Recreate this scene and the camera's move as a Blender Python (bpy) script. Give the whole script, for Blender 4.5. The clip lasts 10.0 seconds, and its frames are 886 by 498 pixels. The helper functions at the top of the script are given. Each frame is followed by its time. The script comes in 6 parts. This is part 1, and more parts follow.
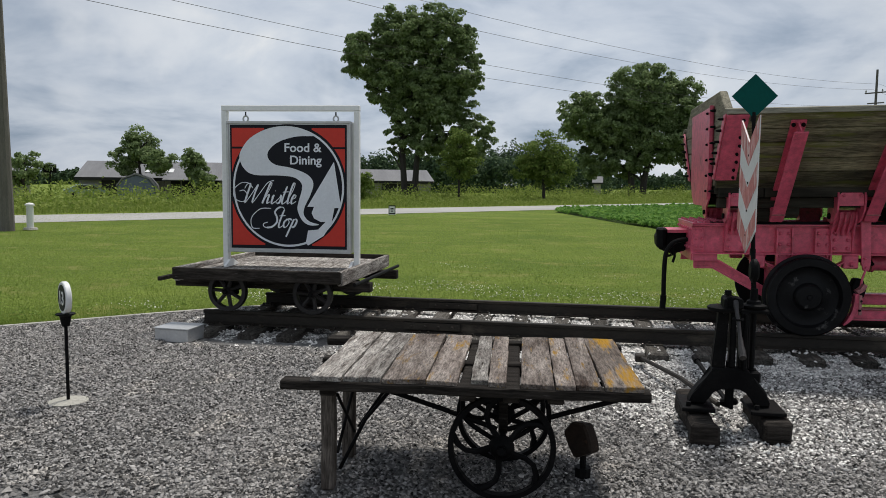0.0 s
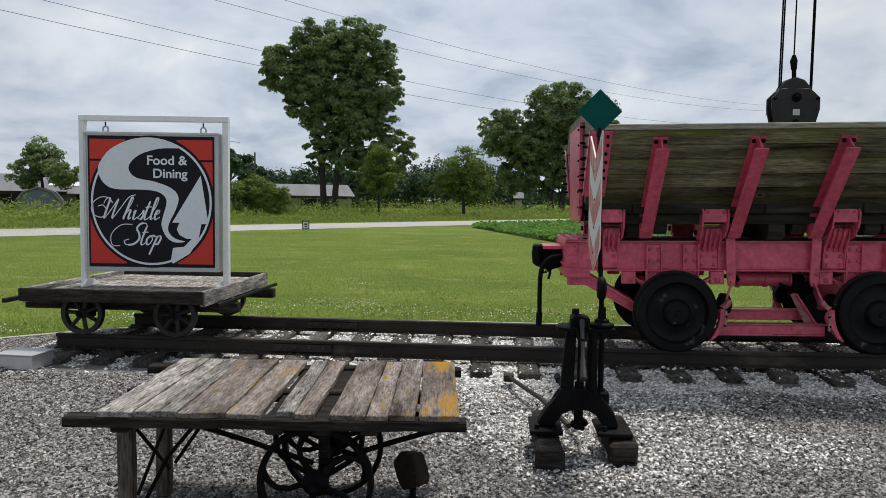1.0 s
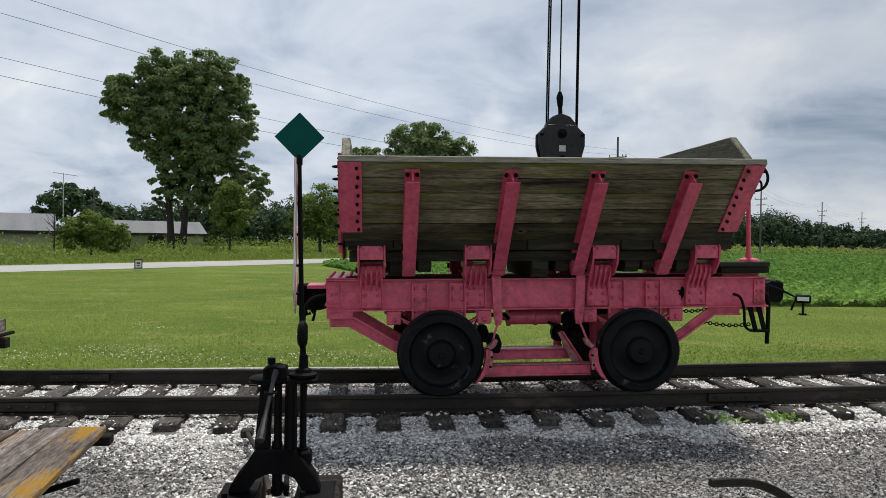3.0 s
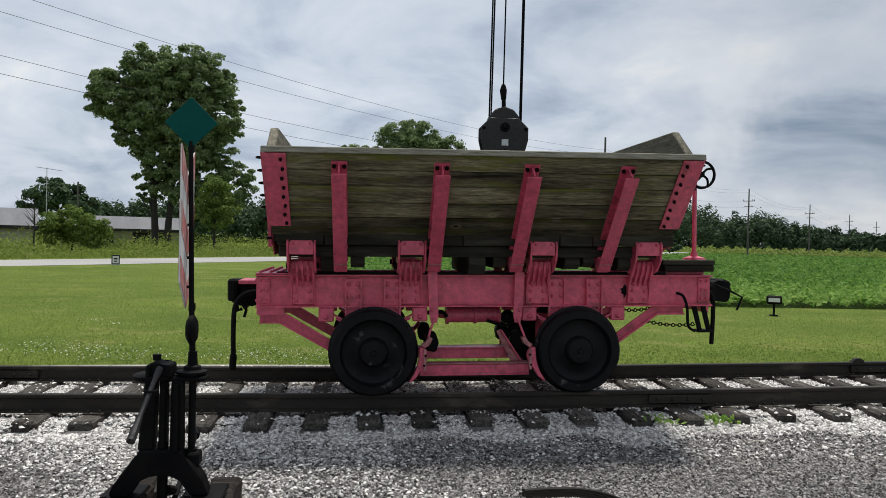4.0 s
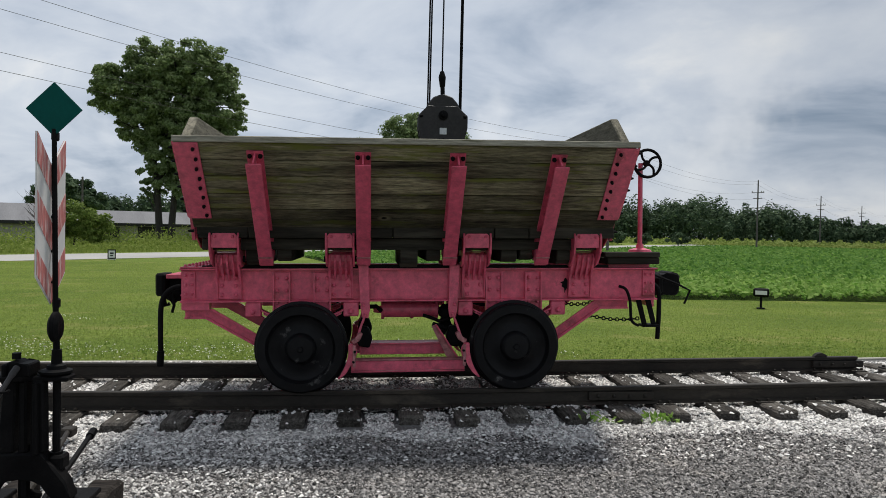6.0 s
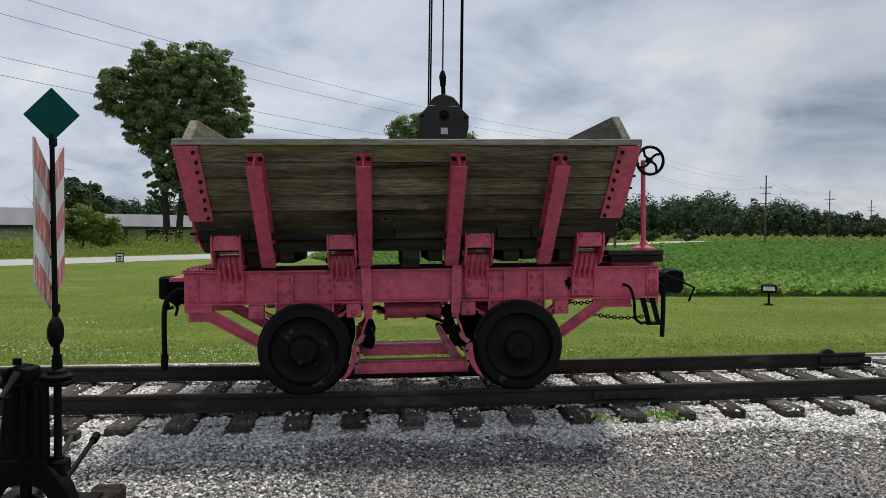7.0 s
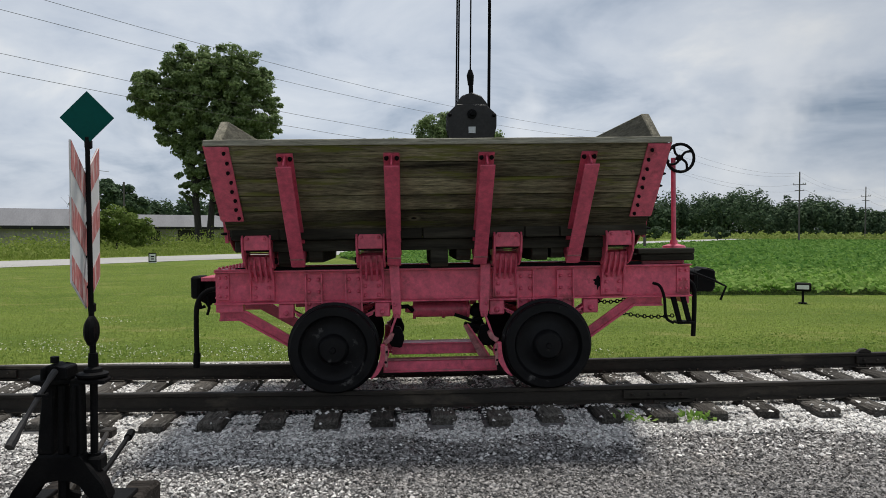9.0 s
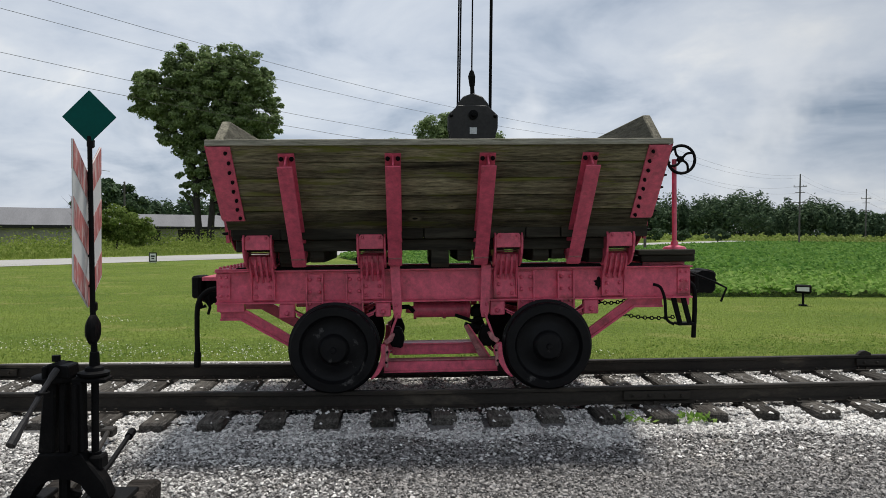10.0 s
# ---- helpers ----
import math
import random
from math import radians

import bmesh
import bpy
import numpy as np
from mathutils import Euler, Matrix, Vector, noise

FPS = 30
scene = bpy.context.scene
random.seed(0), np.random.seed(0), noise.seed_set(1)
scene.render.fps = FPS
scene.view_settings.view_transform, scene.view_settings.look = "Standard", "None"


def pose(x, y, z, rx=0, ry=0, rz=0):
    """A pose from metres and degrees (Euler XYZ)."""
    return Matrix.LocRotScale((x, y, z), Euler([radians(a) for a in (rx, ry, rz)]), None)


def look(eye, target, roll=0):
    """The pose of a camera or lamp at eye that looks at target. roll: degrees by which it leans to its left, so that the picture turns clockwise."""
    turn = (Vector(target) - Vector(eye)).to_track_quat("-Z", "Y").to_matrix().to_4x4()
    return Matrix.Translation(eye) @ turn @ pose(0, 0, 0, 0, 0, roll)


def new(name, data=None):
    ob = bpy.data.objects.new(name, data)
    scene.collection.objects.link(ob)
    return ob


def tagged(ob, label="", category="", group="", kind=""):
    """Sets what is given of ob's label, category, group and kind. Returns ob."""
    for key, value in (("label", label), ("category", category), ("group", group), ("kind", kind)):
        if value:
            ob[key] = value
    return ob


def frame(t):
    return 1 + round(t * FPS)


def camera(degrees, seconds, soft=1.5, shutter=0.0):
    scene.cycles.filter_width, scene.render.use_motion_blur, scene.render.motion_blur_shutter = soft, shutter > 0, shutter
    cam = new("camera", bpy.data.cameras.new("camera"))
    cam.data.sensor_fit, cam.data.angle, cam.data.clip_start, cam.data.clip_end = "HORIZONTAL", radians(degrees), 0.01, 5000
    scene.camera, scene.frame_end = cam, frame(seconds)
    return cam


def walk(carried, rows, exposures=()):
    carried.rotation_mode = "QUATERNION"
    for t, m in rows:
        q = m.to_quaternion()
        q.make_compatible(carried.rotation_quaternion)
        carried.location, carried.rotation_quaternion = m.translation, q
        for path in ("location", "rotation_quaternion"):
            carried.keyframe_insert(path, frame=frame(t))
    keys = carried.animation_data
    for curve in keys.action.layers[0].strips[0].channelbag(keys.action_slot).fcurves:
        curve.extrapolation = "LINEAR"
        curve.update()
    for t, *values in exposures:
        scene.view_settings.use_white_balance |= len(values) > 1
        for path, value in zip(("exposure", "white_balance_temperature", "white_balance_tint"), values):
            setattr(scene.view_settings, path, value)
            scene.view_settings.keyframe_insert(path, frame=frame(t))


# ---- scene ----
cam = camera(61.8, 10.0, soft=0.65)
METRES, EYE, TILT, LEAN, TURN = 3.488, 1.766, 0.0, 0.0, 10.1
ROWS = [
    (0.0, 0.0, 0.0, 0.0, 0.05, -4.97, -0.59),
    (0.5, 0.093, 0.0238, 0.0062, -2.0, -4.62, -0.82),
    (1.0, 0.1748, 0.0671, 0.003, -5.67, -3.73, -0.79),
    (1.5, 0.262, 0.1092, 0.007, -9.2, -2.42, -0.63),
    (2.0, 0.3591, 0.1208, 0.006, -11.98, -1.72, -0.8),
    (2.5, 0.4432, 0.1363, 0.0049, -14.28, -1.16, -0.8),
    (3.0, 0.5242, 0.1668, 0.0025, -15.86, -0.66, -0.82),
    (4.5, 0.7701, 0.1775, -0.0077, -16.54, -0.85, -1.37),
    (5.0, 0.8282, 0.1833, -0.0062, -16.14, -1.06, -1.31),
    (5.5, 0.8962, 0.184, -0.0055, -15.82, -1.22, -1.29),
    (7.0, 0.9485, 0.1855, -0.002, -15.11, -1.31, -0.4),
    (7.5, 0.951, 0.1834, -0.0021, -14.4, -1.48, -0.09),
    (8.0, 0.9537, 0.1846, -0.0021, -13.77, -1.59, 0.05),
    (8.5, 0.9515, 0.185, -0.002, -13.29, -1.51, -0.0),
    (9.0, 0.9472, 0.1848, -0.0018, -12.96, -1.4, -0.15),
    (9.5, 0.9444, 0.1838, -0.0022, -12.85, -1.33, -0.31),
    (10.0, 0.945, 0.1834, -0.0025, -12.94, -1.34, -0.37),
]
walk(cam, [(t, pose(0, 0, EYE, TILT, LEAN, TURN) @ pose(METRES * x, METRES * y, METRES * z, 90 + pitch, roll, yaw)) for t, x, y, z, yaw, pitch, roll in ROWS], exposures=((0.0, -0.05), (0.5, 0.0), (1.5, 0.12), (3.0, 0.1), (5.0, 0.05), (7.5, -0.02), (9.0, 0.0), (10.0, 0.06)))

# ---- world and sun: bright overcast day, thin cloud over a high sun ----
SUN = Vector((0.16, 0.36, 1.0)).normalized()
world = bpy.data.worlds.new("world")
scene.world = world
world.use_nodes = True
wn, wl = world.node_tree.nodes, world.node_tree.links
sky = wn.new("ShaderNodeTexSky")
sky.sky_type, sky.sun_disc = "NISHITA", False
sky.sun_elevation = math.asin(SUN.z)
sky.sun_rotation = math.atan2(SUN.x, SUN.y)
sky.air_density, sky.dust_density = 1.0, 2.0
coord = wn.new("ShaderNodeTexCoord")
sep = wn.new("ShaderNodeSeparateXYZ")
wl.new(coord.outputs["Generated"], sep.inputs[0])


def wmath(op, a, b=0.0):
    n = wn.new("ShaderNodeMath")
    n.operation = op
    for i, v in enumerate((a, b)):
        if isinstance(v, (int, float)):
            n.inputs[i].default_value = v
        else:
            wl.new(v, n.inputs[i])
    return n.outputs[0]


high = wmath("MAXIMUM", wmath("ADD", sep.outputs[2], 0.30), 0.12)
flat = wn.new("ShaderNodeCombineXYZ")
wl.new(wmath("DIVIDE", sep.outputs[0], high), flat.inputs[0])
wl.new(wmath("DIVIDE", sep.outputs[1], high), flat.inputs[1])
cloud = wn.new("ShaderNodeTexNoise")
cloud.inputs["Scale"].default_value, cloud.inputs["Detail"].default_value = 1.9, 6.0
cloud.inputs["Roughness"].default_value, cloud.inputs["Distortion"].default_value = 0.56, 0.35
wl.new(flat.outputs[0], cloud.inputs["Vector"])
shades = wn.new("ShaderNodeValToRGB")
ce = shades.color_ramp.elements
ce[0].position, ce[0].color = 0.27, (0.25, 0.325, 0.43, 1)
ce[1].position, ce[1].color = 0.69, (0.80, 0.825, 0.85, 1)
for at_, c in ((0.39, (0.41, 0.48, 0.585, 1)), (0.49, (0.56, 0.62, 0.712, 1)), (0.60, (0.665, 0.715, 0.785, 1))):
    e = shades.color_ramp.elements.new(at_)
    e.color = c
wl.new(cloud.outputs["Fac"], shades.inputs[0])
dim = wn.new("ShaderNodeVectorMath")
dim.operation = "SCALE"
dim.inputs["Scale"].default_value = 0.07
wl.new(sky.outputs[0], dim.inputs[0])
# brighter heaped tops in the lower sky
heap_n = wn.new("ShaderNodeTexNoise")
heap_n.inputs["Scale"].default_value, heap_n.inputs["Detail"].default_value, heap_n.inputs["Roughness"].default_value = 5.5, 5.0, 0.5
wl.new(coord.outputs["Generated"], heap_n.inputs["Vector"])
puff = wn.new("ShaderNodeMapRange")
puff.interpolation_type = "SMOOTHSTEP"
puff.inputs["From Min"].default_value, puff.inputs["From Max"].default_value = 0.54, 0.70
wl.new(heap_n.outputs["Fac"], puff.inputs["Value"])
belt = wn.new("ShaderNodeMapRange")
belt.interpolation_type = "SMOOTHSTEP"
belt.inputs["From Min"].default_value, belt.inputs["From Max"].default_value = 0.5, 0.15
wl.new(sep.outputs[2], belt.inputs["Value"])
tops = wn.new("ShaderNodeMix")
tops.data_type = "RGBA"
wl.new(wmath("MULTIPLY", wmath("MULTIPLY", puff.outputs[0], belt.outputs[0]), 0.75), tops.inputs["Factor"])
wl.new(shades.outputs[0], tops.inputs["A"])
tops.inputs["B"].default_value = (0.80, 0.83, 0.87, 1)
both = wn.new("ShaderNodeMix")
both.data_type = "RGBA"
both.inputs["Factor"].default_value = 0.88
wl.new(dim.outputs[0], both.inputs["A"])
wl.new(tops.outputs["Result"], both.inputs["B"])
wl.new(both.outputs["Result"], wn["Background"].inputs["Color"])
# sky scaled brighter northwards, mirrored to the unseen south to keep near faces lit
toward = wn.new("ShaderNodeVectorMath")
toward.operation = "DOT_PRODUCT"
wl.new(coord.outputs["Generated"], toward.inputs[0])
toward.inputs[1].default_value = Vector((-0.15, 1.0, 0.0)).normalized()
sky_gain = wn.new("ShaderNodeMapRange")
sky_gain.interpolation_type = "SMOOTHSTEP"
sky_gain.inputs["From Min"].default_value, sky_gain.inputs["From Max"].default_value = 0.45, 1.0
sky_gain.inputs["To Min"].default_value, sky_gain.inputs["To Max"].default_value = 0.84, 1.05
wl.new(wmath("POWER", wmath("ABSOLUTE", toward.outputs["Value"]), 2.0), sky_gain.inputs["Value"])
wl.new(sky_gain.outputs[0], wn["Background"].inputs["Strength"])

sun = new("sun", bpy.data.lights.new("sun", "SUN"))
sun.data.energy, sun.data.angle, sun.data.color = 3.2, radians(8), (1.0, 0.96, 0.9)
sun.matrix_world = look(SUN * 60, (0, 0, 0))


# ---- materials ----
def mat(name, c1, c2, rough=0.7, metal=0.0, scale=3.0, fine=40.0, stretch=(1, 1, 1), bump=0.3, c3=None, wear=0.62, island=0.0, obj=0.0, depth=0.01, spec=0.5, grain=0.75, deep=(0.45, 1.4), knots=None):
    """A worn surface: broad and fine noise between two colours, stains of a third, relief, and a shade of its own per piece."""
    m = bpy.data.materials.new(name)
    m.use_nodes = True
    n, l = m.node_tree.nodes, m.node_tree.links
    bsdf = n["Principled BSDF"]
    tc = n.new("ShaderNodeTexCoord")
    mp = n.new("ShaderNodeMapping")
    mp.inputs["Scale"].default_value = stretch
    l.new(tc.outputs["Object"], mp.inputs["Vector"])
    info = n.new("ShaderNodeObjectInfo")
    move = n.new("ShaderNodeVectorMath")
    move.operation = "MULTIPLY_ADD"
    move.inputs[1].default_value = (7, 7, 7) if obj else (0, 0, 0)
    l.new(info.outputs["Random"], move.inputs[0])
    l.new(mp.outputs[0], move.inputs[2])

    def noi(s, d, r=0.6):
        t = n.new("ShaderNodeTexNoise")
        t.inputs["Scale"].default_value, t.inputs["Detail"].default_value, t.inputs["Roughness"].default_value = s, d, r
        l.new(move.outputs[0], t.inputs["Vector"])
        return t.outputs["Fac"]

    def mixc(fac, a, b):
        x = n.new("ShaderNodeMix")
        x.data_type = "RGBA"
        for sock, v in (("Factor", fac), ("A", a), ("B", b)):
            if isinstance(v, tuple):
                x.inputs[sock].default_value = (*v[:3], 1)
            elif isinstance(v, float):
                x.inputs[sock].default_value = v
            else:
                l.new(v, x.inputs[sock])
        return x.outputs["Result"]

    def ramp(src, lo, hi):
        r = n.new("ShaderNodeMapRange")
        r.inputs["From Min"].default_value, r.inputs["From Max"].default_value = lo, hi
        l.new(src, r.inputs["Value"])
        return r.outputs[0]

    big, small = noi(scale, 5), noi(fine, 6, 0.7)
    col = mixc(ramp(big, 0.3, 0.7), c1, c2)
    mul = n.new("ShaderNodeMix")
    mul.data_type, mul.blend_type = "RGBA", "MULTIPLY"
    mul.inputs["Factor"].default_value = grain
    l.new(col, mul.inputs["A"])
    grey = n.new("ShaderNodeCombineColor")
    lev = n.new("ShaderNodeMapRange")
    lev.inputs["From Min"].default_value, lev.inputs["From Max"].default_value = 0.25, 0.75
    lev.inputs["To Min"].default_value, lev.inputs["To Max"].default_value = deep
    l.new(small, lev.inputs["Value"])
    for k in range(3):
        l.new(lev.outputs[0], grey.inputs[k])
    l.new(grey.outputs[0], mul.inputs["B"])
    col = mul.outputs["Result"]
    if c3:
        col = mixc(ramp(noi(scale * 1.7 + 0.31, 6, 0.65), wear, wear + 0.12), col, c3)
    if knots:
        # dark knots with a pale ring, in cells along the boards
        km = n.new("ShaderNodeMapping")
        km.inputs["Scale"].default_value = knots
        l.new(tc.outputs["Object"], km.inputs["Vector"])
        kv = n.new("ShaderNodeVectorMath")
        kv.operation = "MULTIPLY_ADD"
        kv.inputs[1].default_value = (0.09, 0.09, 0.09)
        l.new(small, kv.inputs[0])
        l.new(km.outputs[0], kv.inputs[2])
        vo = n.new("ShaderNodeTexVoronoi")
        vo.inputs["Scale"].default_value = 1.0
        l.new(kv.outputs[0], vo.inputs["Vector"])
        dist = vo.outputs["Distance"]
        col = mixc(ramp(dist, 0.17, 0.10), col, tuple(0.8 * q for q in c2))
        col = mixc(ramp(dist, 0.075, 0.05), col, tuple(0.35 * q for q in c1))
    if island or obj:
        geo = n.new("ShaderNodeNewGeometry")
        src = geo.outputs["Random Per Island"] if island else info.outputs["Random"]
        hv = n.new("ShaderNodeHueSaturation")
        r = n.new("ShaderNodeMapRange")
        k = island or obj
        r.inputs["To Min"].default_value, r.inputs["To Max"].default_value = 1 - k, 1 + k
        l.new(src, r.inputs["Value"])
        l.new(r.outputs[0], hv.inputs["Value"])
        l.new(col, hv.inputs["Color"])
        col = hv.outputs[0]
    l.new(col, bsdf.inputs["Base Color"])
    bsdf.inputs["Roughness"].default_value, bsdf.inputs["Metallic"].default_value = rough, metal
    bsdf.inputs["Specular IOR Level"].default_value = spec
    if bump:
        b = n.new("ShaderNodeBump")
        b.inputs["Strength"].default_value, b.inputs["Distance"].default_value = bump, depth
        l.new(small, b.inputs["Height"])
        l.new(b.outputs[0], bsdf.inputs["Normal"])
    return m


def leafy(name, c1, c2, glow=0.25):
    """Leaves: a shade of their own each, some light let through."""
    m = bpy.data.materials.new(name)
    m.use_nodes = True
    n, l = m.node_tree.nodes, m.node_tree.links
    geo, mix = n.new("ShaderNodeNewGeometry"), n.new("ShaderNodeMix")
    mix.data_type = "RGBA"
    mix.inputs["A"].default_value, mix.inputs["B"].default_value = (*c1, 1), (*c2, 1)
    l.new(geo.outputs["Random Per Island"], mix.inputs["Factor"])
    l.new(mix.outputs["Result"], n["Principled BSDF"].inputs["Base Color"])
    n["Principled BSDF"].inputs["Roughness"].default_value = 0.7
    n["Principled BSDF"].inputs["Specular IOR Level"].default_value = 0.1
    tr, add = n.new("ShaderNodeBsdfTranslucent"), n.new("ShaderNodeMixShader")
    l.new(mix.outputs["Result"], tr.inputs["Color"])
    add.inputs[0].default_value = glow
    l.new(n["Principled BSDF"].outputs[0], add.inputs[1])
    l.new(tr.outputs[0], add.inputs[2])
    l.new(add.outputs[0], n["Material Output"].inputs["Surface"])
    return m


M_RED = mat("faded_red_paint", (0.72, 0.115, 0.19), (0.60, 0.088, 0.152), 0.36, 0, 2.2, 14, bump=0.2, c3=(0.27, 0.047, 0.06), wear=0.575, spec=0.5, grain=0.75)
# paler red: scuffed brake iron, and the painted highlight on the beam flanges
M_WORN_LIT = mat("scuffed_and_lit_red", (0.52, 0.24, 0.24), (0.30, 0.10, 0.11), 0.65, 0, 6, 22, bump=0.3, c3=(0.10, 0.06, 0.05), wear=0.55, spec=0.3, grain=0.9)
M_BLACK = mat("black_iron", (0.003, 0.003, 0.0035), (0.009, 0.0086, 0.0086), 0.6, 0, 5, 60, bump=0.25, c3=(0.03, 0.026, 0.022), wear=0.66, spec=0.08)
M_TYRE = mat("black_wheel_paint", (0.003, 0.003, 0.0036), (0.007, 0.007, 0.008), 0.5, 0, 3, 12, bump=0.3, c3=(0.13, 0.125, 0.12), wear=0.62, spec=0.16)
M_HOOK = mat("grimy_hook_block", (0.018, 0.0165, 0.0165), (0.035, 0.032, 0.032), 0.5, 0, 4, 30, bump=0.25, c3=(0.06, 0.052, 0.048), wear=0.62, spec=0.3)
M_RAIL = mat("rusty_rail_steel", (0.016, 0.0135, 0.011), (0.038, 0.032, 0.025), 0.65, 0, 2, 45, (0.4, 1, 1), bump=0.3, c3=(0.075, 0.062, 0.047), wear=0.57, spec=0.25)
M_TIE = mat("weathered_tie_timber", (0.04, 0.035, 0.03), (0.14, 0.13, 0.115), 0.9, 0, 5, 13, (5, 0.6, 5), 1.0, c3=(0.22, 0.205, 0.185), wear=0.6, obj=0.35, spec=0.12, grain=1.0, depth=0.02, deep=(0.12, 1.8))
M_PLANK = mat("mossy_weathered_plank", (0.018, 0.0155, 0.0105), (0.30, 0.27, 0.168), 0.85, 0, 1.25, 14, (0.5, 4.5, 4.5), 1.0, c3=(0.14, 0.15, 0.036), wear=0.53, obj=0.45, spec=0.2, grain=1.0, depth=0.03, deep=(0.06, 1.95), knots=(2.3, 0.01, 6.2))
M_RIM = mat("bleached_rim_plank", (0.34, 0.32, 0.255), (0.19, 0.178, 0.14), 0.9, 0, 3, 10, (0.5, 5, 5), 0.8, c3=(0.12, 0.115, 0.07), wear=0.56, obj=0.15, spec=0.2, grain=1.0, depth=0.02)
M_ENDW = mat("end_plank", (0.29, 0.265, 0.20), (0.14, 0.13, 0.098), 0.9, 0, 3, 9, (5, 0.6, 5), 0.9, c3=(0.085, 0.08, 0.055), wear=0.57, obj=0.2, spec=0.2, grain=1.0, depth=0.02)
# one nearly black timber for body floor, cross timbers and brakeman's platform
M_DKTIM = mat("dark_timber", (0.014, 0.013, 0.010), (0.055, 0.051, 0.039), 0.9, 0, 3, 9, (0.5, 5, 5), 0.6, obj=0.3, spec=0.2)
M_DECK = mat("grey_cart_plank", (0.12, 0.097, 0.083), (0.66, 0.62, 0.57), 0.92, 0, 3.5, 17, (6, 0.8, 6), 1.0, c3=(0.05, 0.036, 0.028), wear=0.555, obj=0.25, depth=0.03, spec=0.12, grain=1.0, deep=(0.05, 1.85))
M_DECKL = mat("lichen_cart_plank", (0.075, 0.052, 0.041), (0.42, 0.365, 0.325), 0.92, 0, 2.2, 17, (5, 0.8, 5), 1.0, c3=(0.36, 0.205, 0.035), wear=0.575, obj=0.2, depth=0.03, spec=0.12, grain=1.0, deep=(0.05, 1.9))
M_DECKO = mat("thick_lichen_plank", (0.10, 0.075, 0.06), (0.36, 0.315, 0.28), 0.92, 0, 1.3, 17, (4, 0.6, 4), 1.0, c3=(0.46, 0.25, 0.03), wear=0.50, depth=0.03, spec=0.12, grain=1.0, deep=(0.08, 1.85))
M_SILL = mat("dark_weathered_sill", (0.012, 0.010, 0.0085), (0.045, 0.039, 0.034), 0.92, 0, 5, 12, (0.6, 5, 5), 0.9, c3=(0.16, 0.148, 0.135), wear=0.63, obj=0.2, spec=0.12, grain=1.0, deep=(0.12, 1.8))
M_LEG = mat("weathered_cart_leg", (0.05, 0.04, 0.033), (0.15, 0.13, 0.112), 0.92, 0, 4, 14, (6, 6, 0.7), 1.0, c3=(0.03, 0.024, 0.02), wear=0.58, obj=0.2, spec=0.12, grain=1.0, deep=(0.12, 1.8))
M_GALV = mat("painted_white_metal", (0.82, 0.83, 0.82), (0.88, 0.88, 0.87), 0.45, 0.0, 3, 30, bump=0.08, c3=(0.5, 0.48, 0.45), wear=0.68, grain=0.15)
M_ALU = mat("dull_aluminium", (0.46, 0.47, 0.475), (0.58, 0.585, 0.59), 0.42, 0.5, 3, 30, bump=0.08, c3=(0.30, 0.29, 0.28), wear=0.62, grain=0.2)
M_NAVY = mat("navy_sign_face", (0.006, 0.007, 0.012), (0.008, 0.009, 0.015), 0.5, 0, 2, 30, bump=0.0, spec=0.2, grain=0.15)
M_SRED = mat("red_sign_face", (0.56, 0.042, 0.030), (0.61, 0.050, 0.034), 0.5, 0, 2, 30, bump=0.0, spec=0.25, grain=0.15)
M_SWHITE = mat("white_sign_face", (0.70, 0.73, 0.78), (0.76, 0.785, 0.825), 0.5, 0, 2, 30, bump=0.0, grain=0.15)
M_GREEN = mat("green_target_enamel", (0.0, 0.066, 0.056), (0.0, 0.082, 0.07), 0.6, 0, 3, 50, bump=0.05, c3=(0.02, 0.13, 0.115), wear=0.7, spec=0.12, grain=0.25)
M_CHRED = mat("faded_chevron_red", (0.50, 0.13, 0.12), (0.62, 0.26, 0.24), 0.6, 0, 5, 20, (4, 4, 0.6), 0.05, c3=(0.68, 0.52, 0.49), wear=0.5)
M_CHWHITE = mat("chevron_white", (0.66, 0.66, 0.64), (0.74, 0.74, 0.72), 0.55, 0, 4, 30, bump=0.05, c3=(0.5, 0.47, 0.44), wear=0.66, grain=0.15)
M_CONC = mat("pale_concrete", (0.34, 0.325, 0.28), (0.46, 0.44, 0.385), 0.9, 0, 2, 40, bump=0.3, c3=(0.25, 0.24, 0.2), wear=0.6)
M_ROAD = mat("bleached_asphalt", (0.34, 0.33, 0.31), (0.42, 0.41, 0.385), 0.9, 0, 0.15, 6, bump=0.1, grain=0.35)
M_LAWN = mat("mown_lawn", (0.10, 0.152, 0.026), (0.175, 0.226, 0.043), 0.95, 0, 0.3, 17, (0.8, 1.1, 1), 0.9, c3=(0.215, 0.225, 0.066), wear=0.55, depth=0.05, spec=0.1, grain=1.0, deep=(0.3, 1.6))
M_SOIL = mat("field_soil_and_leaf", (0.04, 0.07, 0.014), (0.028, 0.05, 0.012), 0.95, 0, 0.4, 7, bump=1.0, depth=0.1, spec=0.1)
M_VERGE = mat("rough_verge", (0.20, 0.25, 0.048), (0.14, 0.195, 0.034), 0.95, 0, 0.25, 4, bump=0.6, c3=(0.26, 0.26, 0.09), wear=0.58, depth=0.08, spec=0.1)
M_BED = mat("gravel_bed", (0.145, 0.141, 0.136), (0.21, 0.205, 0.197), 0.95, 0, 1.2, 38, bump=1.0, c3=(0.24, 0.23, 0.21), wear=0.6, depth=0.02, deep=(0.2, 1.7), grain=1.0)
